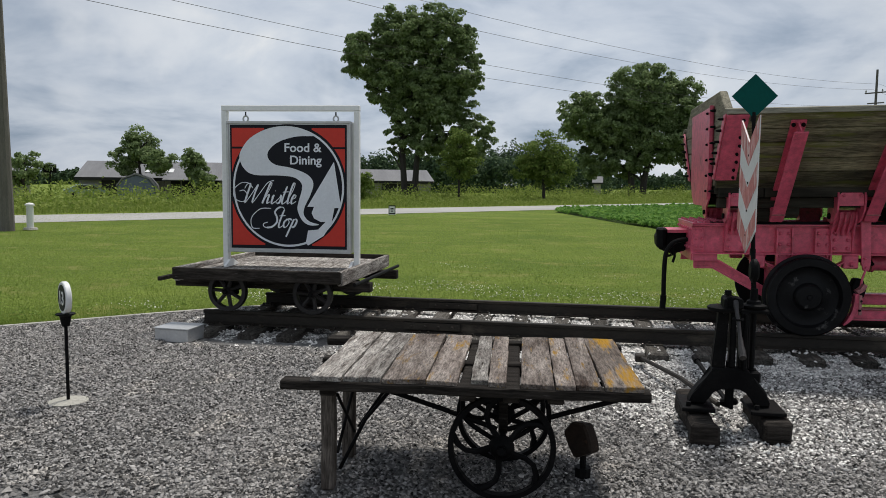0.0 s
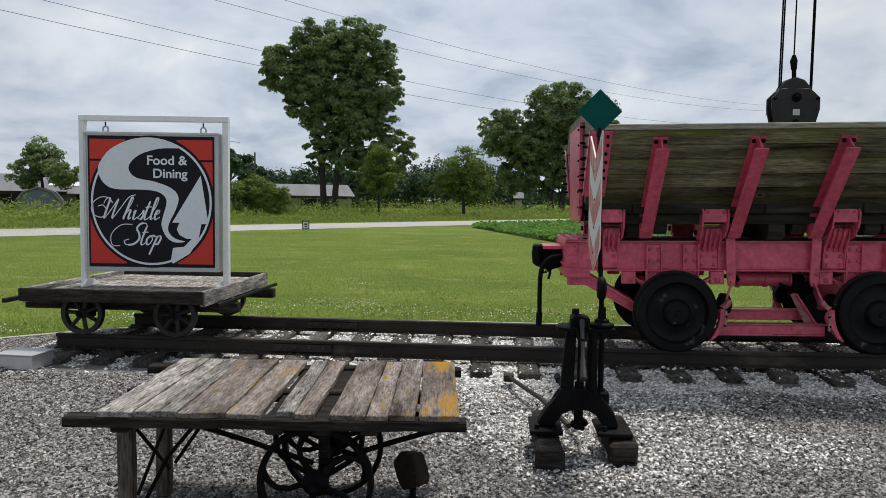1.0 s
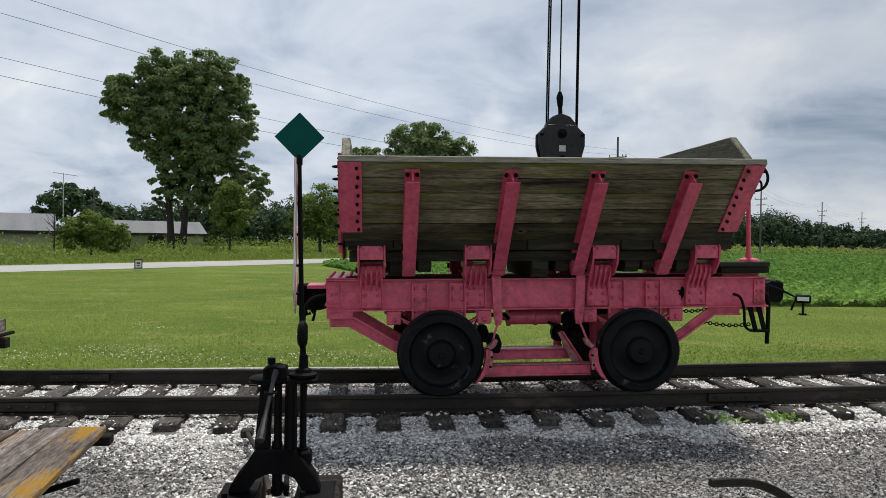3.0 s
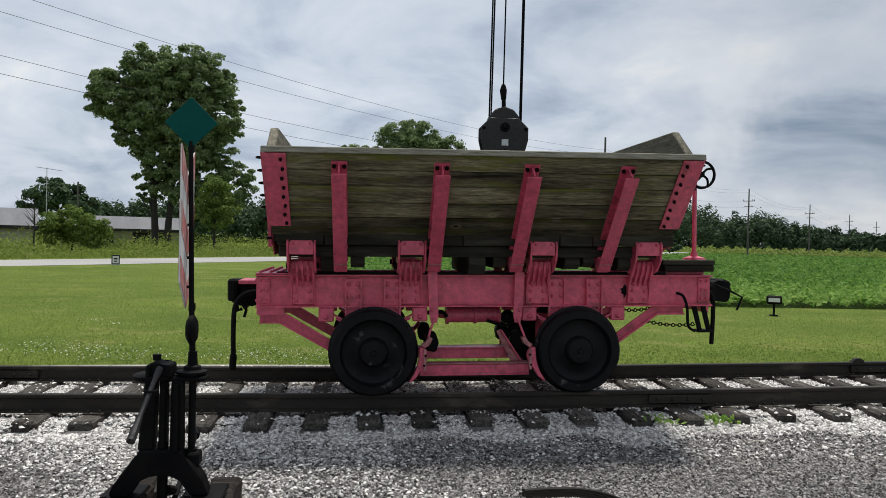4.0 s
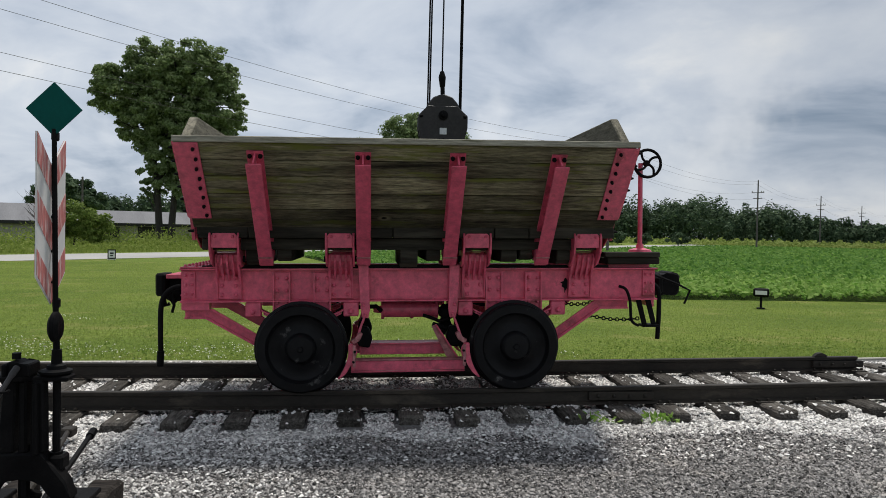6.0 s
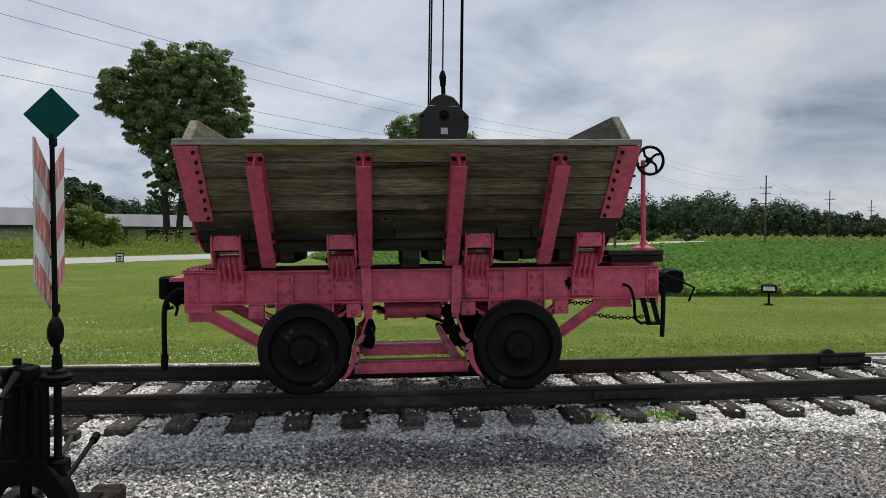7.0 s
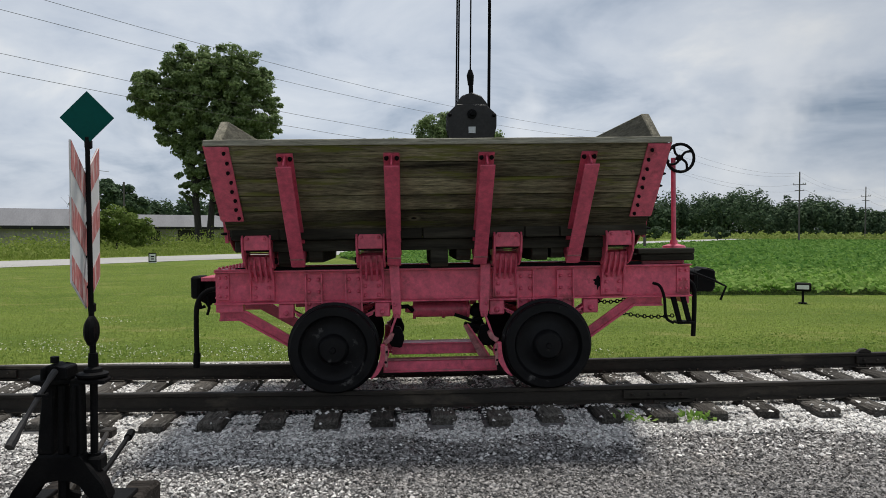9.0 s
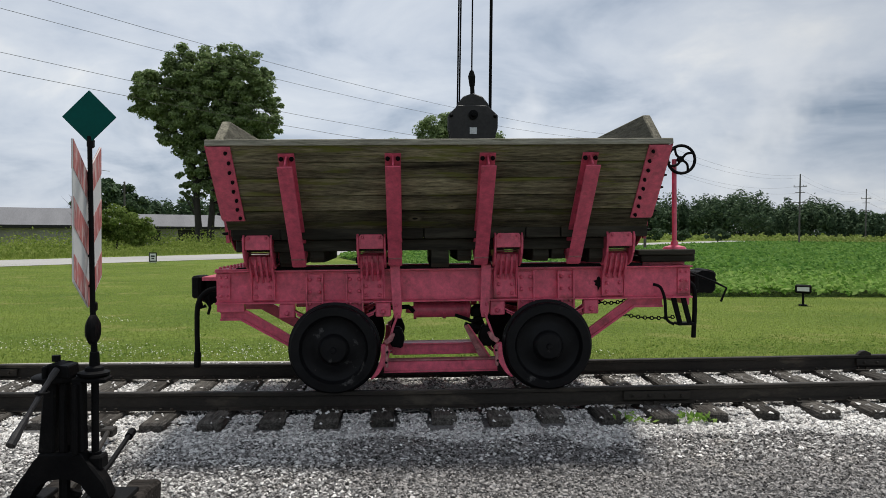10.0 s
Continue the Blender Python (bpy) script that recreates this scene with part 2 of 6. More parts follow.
M_STONE = mat("driveway_gravel_stone", (0.205, 0.197, 0.19), (0.28, 0.267, 0.254), 0.9, 0, 0.8, 70, bump=0.3, c3=(0.35, 0.325, 0.295), wear=0.56, island=0.92, spec=0.2)
M_BALLAST = mat("white_ballast_stone", (0.55, 0.535, 0.51), (0.66, 0.642, 0.61), 0.9, 0, 2, 60, bump=0.3, island=0.6, spec=0.2)
M_RUST = mat("rusty_lamp_casing", (0.014, 0.010, 0.008), (0.032, 0.02, 0.014), 0.8, 0, 8, 40, bump=0.4, c3=(0.07, 0.037, 0.02), wear=0.6, spec=0.2)
M_CARGREEN = mat("pale_car_paint", (0.22, 0.30, 0.26), (0.25, 0.33, 0.29), 0.3, 0, 1, 20, bump=0.0, grain=0.1)
M_BARK = mat("bark", (0.028, 0.024, 0.02), (0.055, 0.048, 0.041), 0.95, 0, 3, 14, (3, 3, 0.5), 1.0, depth=0.05)
M_POLE = mat("grey_pole_timber", (0.10, 0.09, 0.08), (0.16, 0.145, 0.13), 0.9, 0, 3, 20, (4, 4, 0.4), 0.5)
M_ROOF = mat("pale_metal_roof", (0.17, 0.17, 0.178), (0.22, 0.22, 0.228), 0.7, 0, 0.3, 4, (3, 0.3, 1), 0.1, grain=0.35, spec=0.2)
M_BARN = mat("barn_siding", (0.26, 0.25, 0.23), (0.34, 0.33, 0.30), 0.8, 0, 0.4, 6, (4, 4, 0.3), 0.2, grain=0.35)
M_DARK = mat("dark_opening", (0.012, 0.012, 0.013), (0.02, 0.02, 0.02), 0.8, 0, 2, 20, bump=0.1)
M_BLUE = mat("slate_blue_cladding", (0.10, 0.125, 0.175), (0.13, 0.155, 0.21), 0.7, 0, 0.5, 6, bump=0.1, grain=0.35)
M_WHITE = mat("white_paint", (0.70, 0.70, 0.69), (0.78, 0.78, 0.77), 0.5, 0, 2, 20, bump=0.05, grain=0.15)
M_LEAF = leafy("cottonwood_leaf", (0.12, 0.18, 0.066), (0.29, 0.36, 0.17), 0.45)
M_LEAF2 = leafy("light_leaf", (0.09, 0.15, 0.028), (0.21, 0.27, 0.07), 0.35)
M_WOODS = leafy("far_wood_leaf", (0.034, 0.064, 0.034), (0.098, 0.146, 0.072), 0.25)
M_BEAN = leafy("bean_leaf", (0.075, 0.19, 0.03), (0.20, 0.35, 0.07), 0.45)
M_BEAN2 = leafy("pale_bean_leaf", (0.14, 0.29, 0.04), (0.33, 0.47, 0.13), 0.45)
M_WEED = leafy("weed_leaf", (0.15, 0.22, 0.036), (0.31, 0.36, 0.10), 0.4)
M_BLADE = leafy("grass_blade", (0.135, 0.215, 0.034), (0.28, 0.34, 0.08), 0.5)
M_CLOVERLEAF = leafy("clover_leaf", (0.15, 0.24, 0.04), (0.24, 0.32, 0.085), 0.4)
M_CLOVER = leafy("clover_flower", (0.55, 0.58, 0.45), (0.72, 0.73, 0.62))


# ---- builders ----
def box(bm, x0, x1, y0, y1, z0, z1, m=None):
    v = [bm.verts.new((x, y, z)) for z in (z0, z1) for y in (y0, y1) for x in (x0, x1)]
    if m:
        for w in v:
            w.co = m @ w.co
    for f in ((0, 2, 3, 1), (4, 5, 7, 6), (0, 1, 5, 4), (2, 6, 7, 3), (1, 3, 7, 5), (0, 4, 6, 2)):
        bm.faces.new([v[i] for i in f])
    return bm


def B(*a):
    return box(bmesh.new(), *a)


def tube(bm, pts, r, n=8):
    """A tube through the points; r is one radius or one for each point."""
    pts = [Vector(p) for p in pts]
    rs = r if isinstance(r, (list, tuple)) else [r] * len(pts)
    rings, side = [], None
    for i, p in enumerate(pts):
        d = (pts[min(i + 1, len(pts) - 1)] - pts[max(i - 1, 0)]).normalized()
        if side is None:
            side = d.orthogonal().normalized()
        side = (side - d * side.dot(d)).normalized()
        up = d.cross(side)
        rings.append([bm.verts.new(p + (side * math.cos(6.2832 * k / n) + up * math.sin(6.2832 * k / n)) * rs[i]) for k in range(n)])
    for a, b in zip(rings, rings[1:]):
        for k in range(n):
            bm.faces.new((a[k], a[(k + 1) % n], b[(k + 1) % n], b[k]))
    bm.faces.new(rings[0][::-1])
    bm.faces.new(rings[-1])
    return bm


def tubes(*items, n=8):
    bm = bmesh.new()
    for pts, r in items:
        tube(bm, pts, r, n)
    return bm


def prism(bm, pts, axis, a, b):
    """A polygon in the two other axes, from a to b along axis."""
    def at3(u, v, w):
        return (w, u, v) if axis == "x" else (u, w, v) if axis == "y" else (u, v, w)
    lo = [bm.verts.new(at3(u, v, a)) for u, v in pts]
    hi = [bm.verts.new(at3(u, v, b)) for u, v in pts]
    bm.faces.new(lo)
    bm.faces.new(hi[::-1])
    for i in range(len(pts)):
        j = (i + 1) % len(pts)
        bm.faces.new((lo[j], lo[i], hi[i], hi[j]))
    return bm


def P(pts, axis, a, b):
    return prism(bmesh.new(), pts, axis, a, b)


def lathe(bm, prof, c, axis="y", n=40):
    """Radius and height pairs turned about an axis through c."""
    rings = []
    for r, h in prof:
        ring = []
        for k in range(n):
            u, v = r * math.cos(6.2832 * k / n), r * math.sin(6.2832 * k / n)
            o = (h, u, v) if axis == "x" else (u, h, v) if axis == "y" else (u, v, h)
            ring.append(bm.verts.new(Vector(c) + Vector(o)))
        rings.append(ring)
    for a, b in zip(rings, rings[1:]):
        for k in range(n):
            bm.faces.new((a[k], a[(k + 1) % n], b[(k + 1) % n], b[k]))
    bm.faces.new(rings[0][::-1])
    bm.faces.new(rings[-1])
    return bm


def smooth_line(pts, steps=6, closed=False):
    """Points on a smooth curve through pts."""
    out, n = [], len(pts)
    pts = [Vector(p) for p in pts]
    for i in range(n if closed else n - 1):
        p = [pts[(i + k) % n] if closed else pts[min(max(i + k, 0), n - 1)] for k in (-1, 0, 1, 2)]
        for s in range(steps):
            t = s / steps
            out.append(0.5 * (2 * p[1] + (p[2] - p[0]) * t + (2 * p[0] - 5 * p[1] + 4 * p[2] - p[3]) * t * t + (3 * p[1] - p[0] - 3 * p[2] + p[3]) * t ** 3))
    return out if closed else out + [pts[-1]]


def thing(name, at, label, category, rz=0.0, group="", kind=""):
    ob = new(name)
    ob.empty_display_size = 0.1
    ob.location, ob.rotation_euler = at, (0, 0, radians(rz))
    return tagged(ob, label, category, group, kind)


def part(name, bm, material, parent=None, label="", sub=(0, 0, 0), bevel=0.0, smooth=False, m=None):
    """Links a bmesh as one mesh object under a thing or a part; sub is taken off its places."""
    if bevel:
        bmesh.ops.bevel(bm, geom=list(bm.edges), offset=bevel, segments=1, affect="EDGES", clamp_overlap=True)
    if m:
        bm.transform(m)
    bm.transform(Matrix.Translation(-Vector(sub)))
    bmesh.ops.recalc_face_normals(bm, faces=bm.faces)
    me = bpy.data.meshes.new(name)
    bm.to_mesh(me)
    bm.free()
    if smooth:
        me.shade_smooth()
        me.set_sharp_from_angle(angle=radians(35))
    me.materials.append(material)
    ob = new(name, me)
    if parent:
        ob.parent = parent
    if label:
        ob["label"] = label
    return ob


def shared(ob, places, parent):
    """More pieces on the same mesh at other poses."""
    for p in places:
        o = ob.copy()
        scene.collection.objects.link(o)
        o.parent = parent
        o.matrix_basis = p
    return ob


def rough_box(sx, sy, sz, cuts=6, amp=0.008, seed=1, axis=0):
    """A timber with uneven faces and worn arrises, centred on x and y, standing on z 0."""
    bm = B(-sx / 2, sx / 2, -sy / 2, sy / 2, 0, sz)
    bmesh.ops.bevel(bm, geom=list(bm.edges), offset=min(sx, sy, sz) * 0.12, segments=1, affect="EDGES", clamp_overlap=True)
    long = [e for e in bm.edges if abs((e.verts[0].co - e.verts[1].co)[axis]) > 0.5 * (sx, sy, sz)[axis]]
    bmesh.ops.subdivide_edges(bm, edges=long, cuts=cuts)
    for v in bm.verts:
        v.co += noise.noise_vector(v.co * 5 + Vector((seed * 3.7, seed, 0))) * amp
    return bm


def soup(name, verts, faces, material, parent=None, label="", category="", kind="stuff", smooth=False):
    """One mesh from numpy arrays of many alike pieces; faces are all triangles or all quads."""
    me = bpy.data.meshes.new(name)
    k = faces.shape[1]
    me.vertices.add(len(verts))
    me.vertices.foreach_set("co", np.asarray(verts, np.float32).ravel())
    me.loops.add(faces.size)
    me.loops.foreach_set("vertex_index", faces.astype(np.int32).ravel())
    me.polygons.add(len(faces))
    me.polygons.foreach_set("loop_start", np.arange(0, faces.size, k, dtype=np.int32))
    me.polygons.foreach_set("loop_total", np.full(len(faces), k, np.int32))
    me.update(calc_edges=True)
    me.materials.append(material)
    ob = new(name, me)
    if parent:
        ob.parent = parent
    return tagged(ob, label, category, "", kind)


RNG = np.random.default_rng(7)


def leaves(centres, size, tall=1.0, flat=0.0):
    """A bent leaf of two quads' worth of corners at each place, turned at random."""
    n = len(centres)
    a = RNG.normal(size=(n, 3))
    a[:, 2] *= 1 - flat
    a /= np.linalg.norm(a, axis=1)[:, None]
    b = np.cross(a, RNG.normal(size=(n, 3)))
    b /= np.linalg.norm(b, axis=1)[:, None] + 1e-9
    s = (size * RNG.uniform(0.6, 1.4, n))[:, None]
    c = np.asarray(centres)
    v = np.stack([c - a * s * tall, c + b * s * 0.55, c + a * s * tall, c - b * s * 0.55], 1).reshape(-1, 3)
    return v, np.arange(4 * n).reshape(n, 4)


def leaves_facing(centres, normals, size, tall=1.0, wild=0.6):
    """A leaf at each place, turned roughly to face along its normal."""
    n = len(centres)
    up = np.asarray(normals) + RNG.normal(size=(n, 3)) * wild
    up /= np.linalg.norm(up, axis=1)[:, None] + 1e-9
    a = np.cross(up, RNG.normal(size=(n, 3)))
    a /= np.linalg.norm(a, axis=1)[:, None] + 1e-9
    b = np.cross(up, a)
    s = (size * RNG.uniform(0.6, 1.4, n))[:, None]
    c = np.asarray(centres)
    v = np.stack([c - a * s * tall, c + b * s * 0.6, c + a * s * tall, c - b * s * 0.6], 1).reshape(-1, 3)
    return v, np.arange(4 * n).reshape(n, 4)


def stones(places, size, squash=0.5):
    """An angular chip of stone at each place: four corners below, a short ridge on top."""
    n = len(places)
    base = np.array([(1, 0.2, -0.5), (0.1, 0.9, -0.5), (-1, -0.1, -0.5), (0, -0.9, -0.5), (0.45, 0.1, 0.75), (-0.4, -0.05, 0.65)], float)
    v = base[None] + RNG.normal(0, 0.26, (n, 6, 3))
    v *= RNG.uniform(0.6, 1.35, (n, 1, 3))
    v *= (size * RNG.uniform(0.55, 1.5, n))[:, None, None]
    v[:, :, 2] *= squash
    yaw = RNG.uniform(0, 6.28, n)
    tilt = RNG.normal(0, 0.38, n)
    ct, st = np.cos(tilt)[:, None], np.sin(tilt)[:, None]
    x, z = v[:, :, 0] * ct - v[:, :, 2] * st, v[:, :, 0] * st + v[:, :, 2] * ct
    cy, sy = np.cos(yaw)[:, None], np.sin(yaw)[:, None]
    v = np.stack([x * cy - v[:, :, 1] * sy, x * sy + v[:, :, 1] * cy, z], 2) + np.asarray(places)[:, None]
    tri = np.array([(0, 1, 4), (1, 5, 4), (1, 2, 5), (2, 3, 5), (3, 4, 5), (3, 0, 4)])
    return v.reshape(-1, 3), (tri[None] + 6 * np.arange(n)[:, None, None]).reshape(-1, 3)


STUDS = {}


def studs(name, spots, to, r, h, material, parent, sub=(0, 0, 0), label=""):
    """Bolt or rivet heads, each an object on a shared mesh; to: the way they stick out."""
    key = (name, r, h, material.name)
    if key not in STUDS:
        bm = lathe(bmesh.new(), [(r, 0), (r * 0.92, h * 0.6), (r * 0.5, h)], (0, 0, 0), "z", 7)
        me = bpy.data.meshes.new(name)
        bm.to_mesh(me)
        bm.free()
        me.materials.append(material)
        STUDS[key] = me
    turn = Vector(to).to_track_quat("Z", "Y").to_matrix().to_4x4()
    for p in spots:
        ob = new(name, STUDS[key])
        ob.parent = parent
        ob.matrix_basis = Matrix.Translation(Vector(p) - Vector(sub)) @ turn
        if label:
            ob["label"] = label


# ---- ground ----
def sheet(name, pts, z, material, label, category, kind="structure"):
    bm = bmesh.new()
    bm.faces.new([bm.verts.new((x, y, z)) for x, y in pts])
    bmesh.ops.triangulate(bm, faces=bm.faces)
    return tagged(part(name, bm, material), label, category, "", kind)


sheet("ground", [(-2500, -2500), (2500, -2500), (2500, 2500), (-2500, 2500)], -0.045, M_LAWN, "mown green lawn reaching to the road and fields", "lawn")
BORDER = [p.xy for p in smooth_line([(x, y, 0) for x, y in ((-14, -6), (-10.5, 2), (-7.6, 6.9), (-6.3, 8.4), (-4.6, 9.9), (-2.7, 10.95), (-0.5, 11.2), (3, 11.26), (5.5, 11.33), (8, 11.42), (10.5, 11.62), (14, 12.0))], 6)]
GRAVEL = [(q[0], q[1]) for q in BORDER]
sheet("gravel_yard", GRAVEL + [(14, -6)], -0.04, M_BED, "grey crushed stone yard along the track", "gravel")
edging = bmesh.new()
for a, b in zip(GRAVEL[12:], GRAVEL[13:]):
    d = Vector((b[0] - a[0], b[1] - a[1], 0))
    mm = Matrix.Translation((a[0], a[1], 0)) @ Matrix.Rotation(math.atan2(d.y, d.x), 4, "Z")
    box(edging, 0, d.length + 0.01, -0.02, 0.07, -0.06, -0.012, mm)
tagged(part("edging", edging, M_CONC), "low pale concrete edging between gravel and lawn", "edging", "", "structure")

U, N = Vector((0.6, 0.8, 0)), Vector((-0.8, 0.6, 0))


def strip(n0, n1, u0=-300, u1=900):
    return [tuple((U * u + N * n).xy) for u, n in ((u0, n0), (u1, n0), (u1, n1), (u0, n1))]


sheet("verge", strip(42.5, 600), -0.04, M_VERGE, "rough unmown verge beyond the road", "verge")
sheet("road", strip(35.2, 42.8), -0.03, M_ROAD, "pale weathered country road", "road")
FIELD = [(6.8, 21.8), (150, 20.5), (400, 260), (250, 375), (-1.5, 52), (2, 38)]
sheet("field", FIELD, -0.041, M_SOIL, "soil of the green bean field", "field")

# ---- railway track ----
RAIL_N, RAIL_F, TOP = 8.34, 9.845, 0.213
track = thing("railway_track", (3, 9.09, 0), "rusty rails on weathered timber ties in white ballast", "track")
TR = (3, 9.09, 0)
prof = [(-0.07, 0.048), (0.07, 0.048), (0.07, 0.058), (0.012, 0.075), (0.010, 0.168), (0.034, 0.178), (0.036, 0.206), (0.028, TOP), (-0.028, TOP), (-0.036, 0.206), (-0.034, 0.178), (-0.010, 0.168), (-0.012, 0.075), (-0.07, 0.058)]


def rise(x):
    """How far the track has climbed above its level start at x."""
    return 0.0082 * (np.sqrt((x - 2.9) ** 2 + 0.8) + (x - 2.9))


def lift(x, y):
    """The climb carried into the stone bed, dying out to both sides of the track."""
    return rise(x) * np.interp(y, [6.9, 7.7, 10.5, 11.4], [0.0, 1.0, 1.0, 0.0])


def sweep(y, x0, x1, n=44):
    """The rail section carried along the track's line."""
    bm = bmesh.new()
    rings = []
    for k in range(n + 1):
        x = x0 + (x1 - x0) * k / n
        rings.append([bm.verts.new((x, y + u, v + rise(x))) for u, v in prof])
    for p, q in zip(rings, rings[1:]):
        for k in range(len(prof)):
            m = (k + 1) % len(prof)
            bm.faces.new((p[k], p[m], q[m], q[k]))
    bm.faces.new(rings[0])
    bm.faces.new(rings[-1][::-1])
    return bm


for y, x0, x1 in ((RAIL_N, -4.45, 10.9), (RAIL_F, -4.3, 9.13)):
    rail = part("rail", sweep(y, x0, x1), M_RAIL, track, sub=TR)
    for xs in (5.59 if y == RAIL_N else 8.87, -1.6):
        yb, zb = y, rise(xs)
        bm = B(xs - 0.33, xs + 0.33, yb - 0.05, yb - 0.012, 0.085 + zb, 0.165 + zb)
        part("joint_bar", bm, M_RAIL, rail, "bolted joint bar", sub=TR, bevel=0.003)
        studs("bolt", [(xs - 0.24 + 0.16 * k, yb - 0.05, 0.125 + zb) for k in range(4)], (0, -1, 0), 0.018, 0.02, M_RAIL, rail, TR)
part("rail_stop", P([(8.56, TOP), (8.73, TOP), (8.73, TOP + 0.02), (8.67, TOP + 0.05), (8.61, TOP + 0.045)], "y", RAIL_F - 0.03, RAIL_F + 0.03), M_RAIL, track, "small iron lug on the rail", sub=(TR[0], TR[1], -rise(8.65)), bevel=0.004)
ties = []
for k in range(31):
    x = -4.25 + 0.5135 * k
    bm = rough_box(0.215, 2.4 + random.uniform(-0.08, 0.08), 0.17, 8, 0.012, k, 1)
    t = part("tie", bm, M_TIE, track)
    t.location = (x + random.uniform(-0.03, 0.03) - TR[0], random.uniform(-0.05, 0.05), rise(x) - 0.122 + random.uniform(-0.012, 0.006))
    t.rotation_euler = (0, 0, radians(random.uniform(-2.2, 2.2)))
    ties.append(x)
bm = B(-0.09, 0.09, -0.13, 0.13, 0.04, 0.054)
for sx in (-0.05, 0.05):
    for sy in (-0.085, 0.085):
        box(bm, sx - 0.012, sx + 0.012, sy - 0.014, sy + 0.014, 0.05, 0.078)
plate = part("tie_plate", bm, M_RAIL, track)
spots = [pose(x - TR[0], y - TR[1], rise(x)) for x in ties for y in (RAIL_N, RAIL_F)]
plate.matrix_basis = spots[0]
shared(plate, spots[1:], track)

# the stone bed that carries the climbing end of the track
bed = bmesh.new()
lines = [[bed.verts.new((x, y, -0.036 + lift(x, y) - (0.012 if y in (6.9, 11.4) else 0))) for y in (6.9, 7.7, 10.5, 11.4)] for x in [2.0 + 0.6 * k for k in range(17)]]
for p, q in zip(lines, lines[1:]):
    for k in range(3):
        bed.faces.new((p[k], p[k + 1], q[k + 1], q[k]))
tagged(part("ballast_bed", bed, M_BED), "crushed stone bed under the rising track", "gravel", "", "structure")

# ---- trees, hedges and woods ----


def tree(name, at, height, crown, trunk_r, label, leaf=M_LEAF, stems=1, leaves_n=9000, size=0.3, low=0.25, seed=1, clump=0.27):
    """Tapered trunk, forked limbs, and a crown of leaves in rounded clumps. crown: its ellipsoids (x, y, z, rx, rz)."""
    rnd = random.Random(seed)
    ob = thing(name, at, label, "tree")
    bm = bmesh.new()
    for s in range(stems):
        ox = (s - (stems - 1) / 2) * trunk_r * 3.0
        top = height * (0.86 - 0.08 * s)
        pts = [Vector((ox + rnd.uniform(-1, 1) * trunk_r * 1.6 * q + ox * q * 2.2, rnd.uniform(-1, 1) * trunk_r * q, top * q - 0.3 * (q == 0))) for q in (0, 0.15, 0.35, 0.55, 0.78, 1)]
        tube(bm, pts, [trunk_r * (1.2 - q * 1.1) for q in (0, 0.2, 0.4, 0.6, 0.8, 1)], 9)
        for k, (cx, cy, cz, rx, rz) in enumerate(crown):
            if k % stems != s:
                continue
            for _ in range(3):
                below = [p for p in pts if p.z < cz] or pts[:1]
                start = below[-1]
                a, e = rnd.uniform(0, 6.28), rnd.uniform(-0.3, 0.9)
                end = Vector((cx + rx * 0.7 * math.cos(a), cy + rx * 0.7 * math.sin(a), cz + rz * 0.7 * e))
                mid = (start + end) / 2 + Vector((0, 0, rnd.uniform(0.0, 0.06) * height))
                tube(bm, [start, mid, end], [trunk_r * 0.36, trunk_r * 0.2, trunk_r * 0.05], 6)
    part("trunk", bm, M_BARK, ob, smooth=True)
    cents, norms = [], []
    total = sum(rx * rz for _, _, _, rx, rz in crown)
    for cx, cy, cz, rx, rz in crown:
        n = int(leaves_n * rx * rz / total)
        clumps = max(16, int(n / 120))
        d = RNG.normal(size=(clumps, 3))
        d /= np.linalg.norm(d, axis=1)[:, None]
        d *= RNG.uniform(0.45, 1.0, clumps)[:, None]
        cc = np.array([cx, cy, cz]) + d * np.array([rx, rx, rz])
        rad = RNG.uniform(0.55, 1.25, clumps) * clump * min(rx, rz)
        pick = RNG.integers(0, clumps, n)
        q = RNG.normal(size=(n, 3))
        q /= np.linalg.norm(q, axis=1)[:, None]
        q[:, 2] = np.where(RNG.uniform(0, 1, n) < 0.6, np.abs(q[:, 2]), q[:, 2])
        shell = RNG.uniform(0.5, 1.08, n)[:, None]
        cents.append(cc[pick] + q * shell * rad[pick][:, None] * np.array([1.1, 1.1, 0.8]))
        norms.append(q + 0.35 * d[pick] + np.array([0, 0, 0.35]))
    c, m = np.concatenate(cents), np.concatenate(norms)
    keep = c[:, 2] > height * low * 0.5
    v, f = leaves_facing(c[keep], m[keep], size)
    soup("crown", v, f, leaf, ob, kind="stuff")
    return ob


def spot(px_angle, d, x0=0.0, y0=0.0):
    """Ground place at a bearing (degrees right of the track's square) and a distance."""
    a = radians(px_angle)
    return (x0 + d * math.sin(a), y0 + d * math.cos(a), 0)


tree("cottonwood_tree", spot(-12.7, 84), 22, [(-4.8, 0, 16.0, 3.4, 3.0), (-1.2, 0.5, 18.2, 3.8, 3.3), (3.2, -0.5, 18.0, 4.0, 3.4), (5.4, 0, 14.0, 3.1, 3.4), (0.4, 0.5, 14.2, 4.6, 3.6), (-2.8, -0.5, 12.2, 2.9, 2.8), (3.8, 0, 10.2, 3.5, 3.0), (7.2, 0, 7.0, 2.4, 2.7), (-0.6, 0, 9.0, 2.5, 2.8), (3.8, 1, 6.2, 2.6, 2.2), (-1.6, 0, 5.8, 1.2, 1.9), (1.2, 0, 7.0, 2.4, 2.6), (2.2, 0, 12.2, 3.8, 3.2)], 0.36,
     "tall green cottonwood with twin dark trunks beyond the road", stems=2, leaves_n=170000, size=0.16, seed=3, clump=0.19)
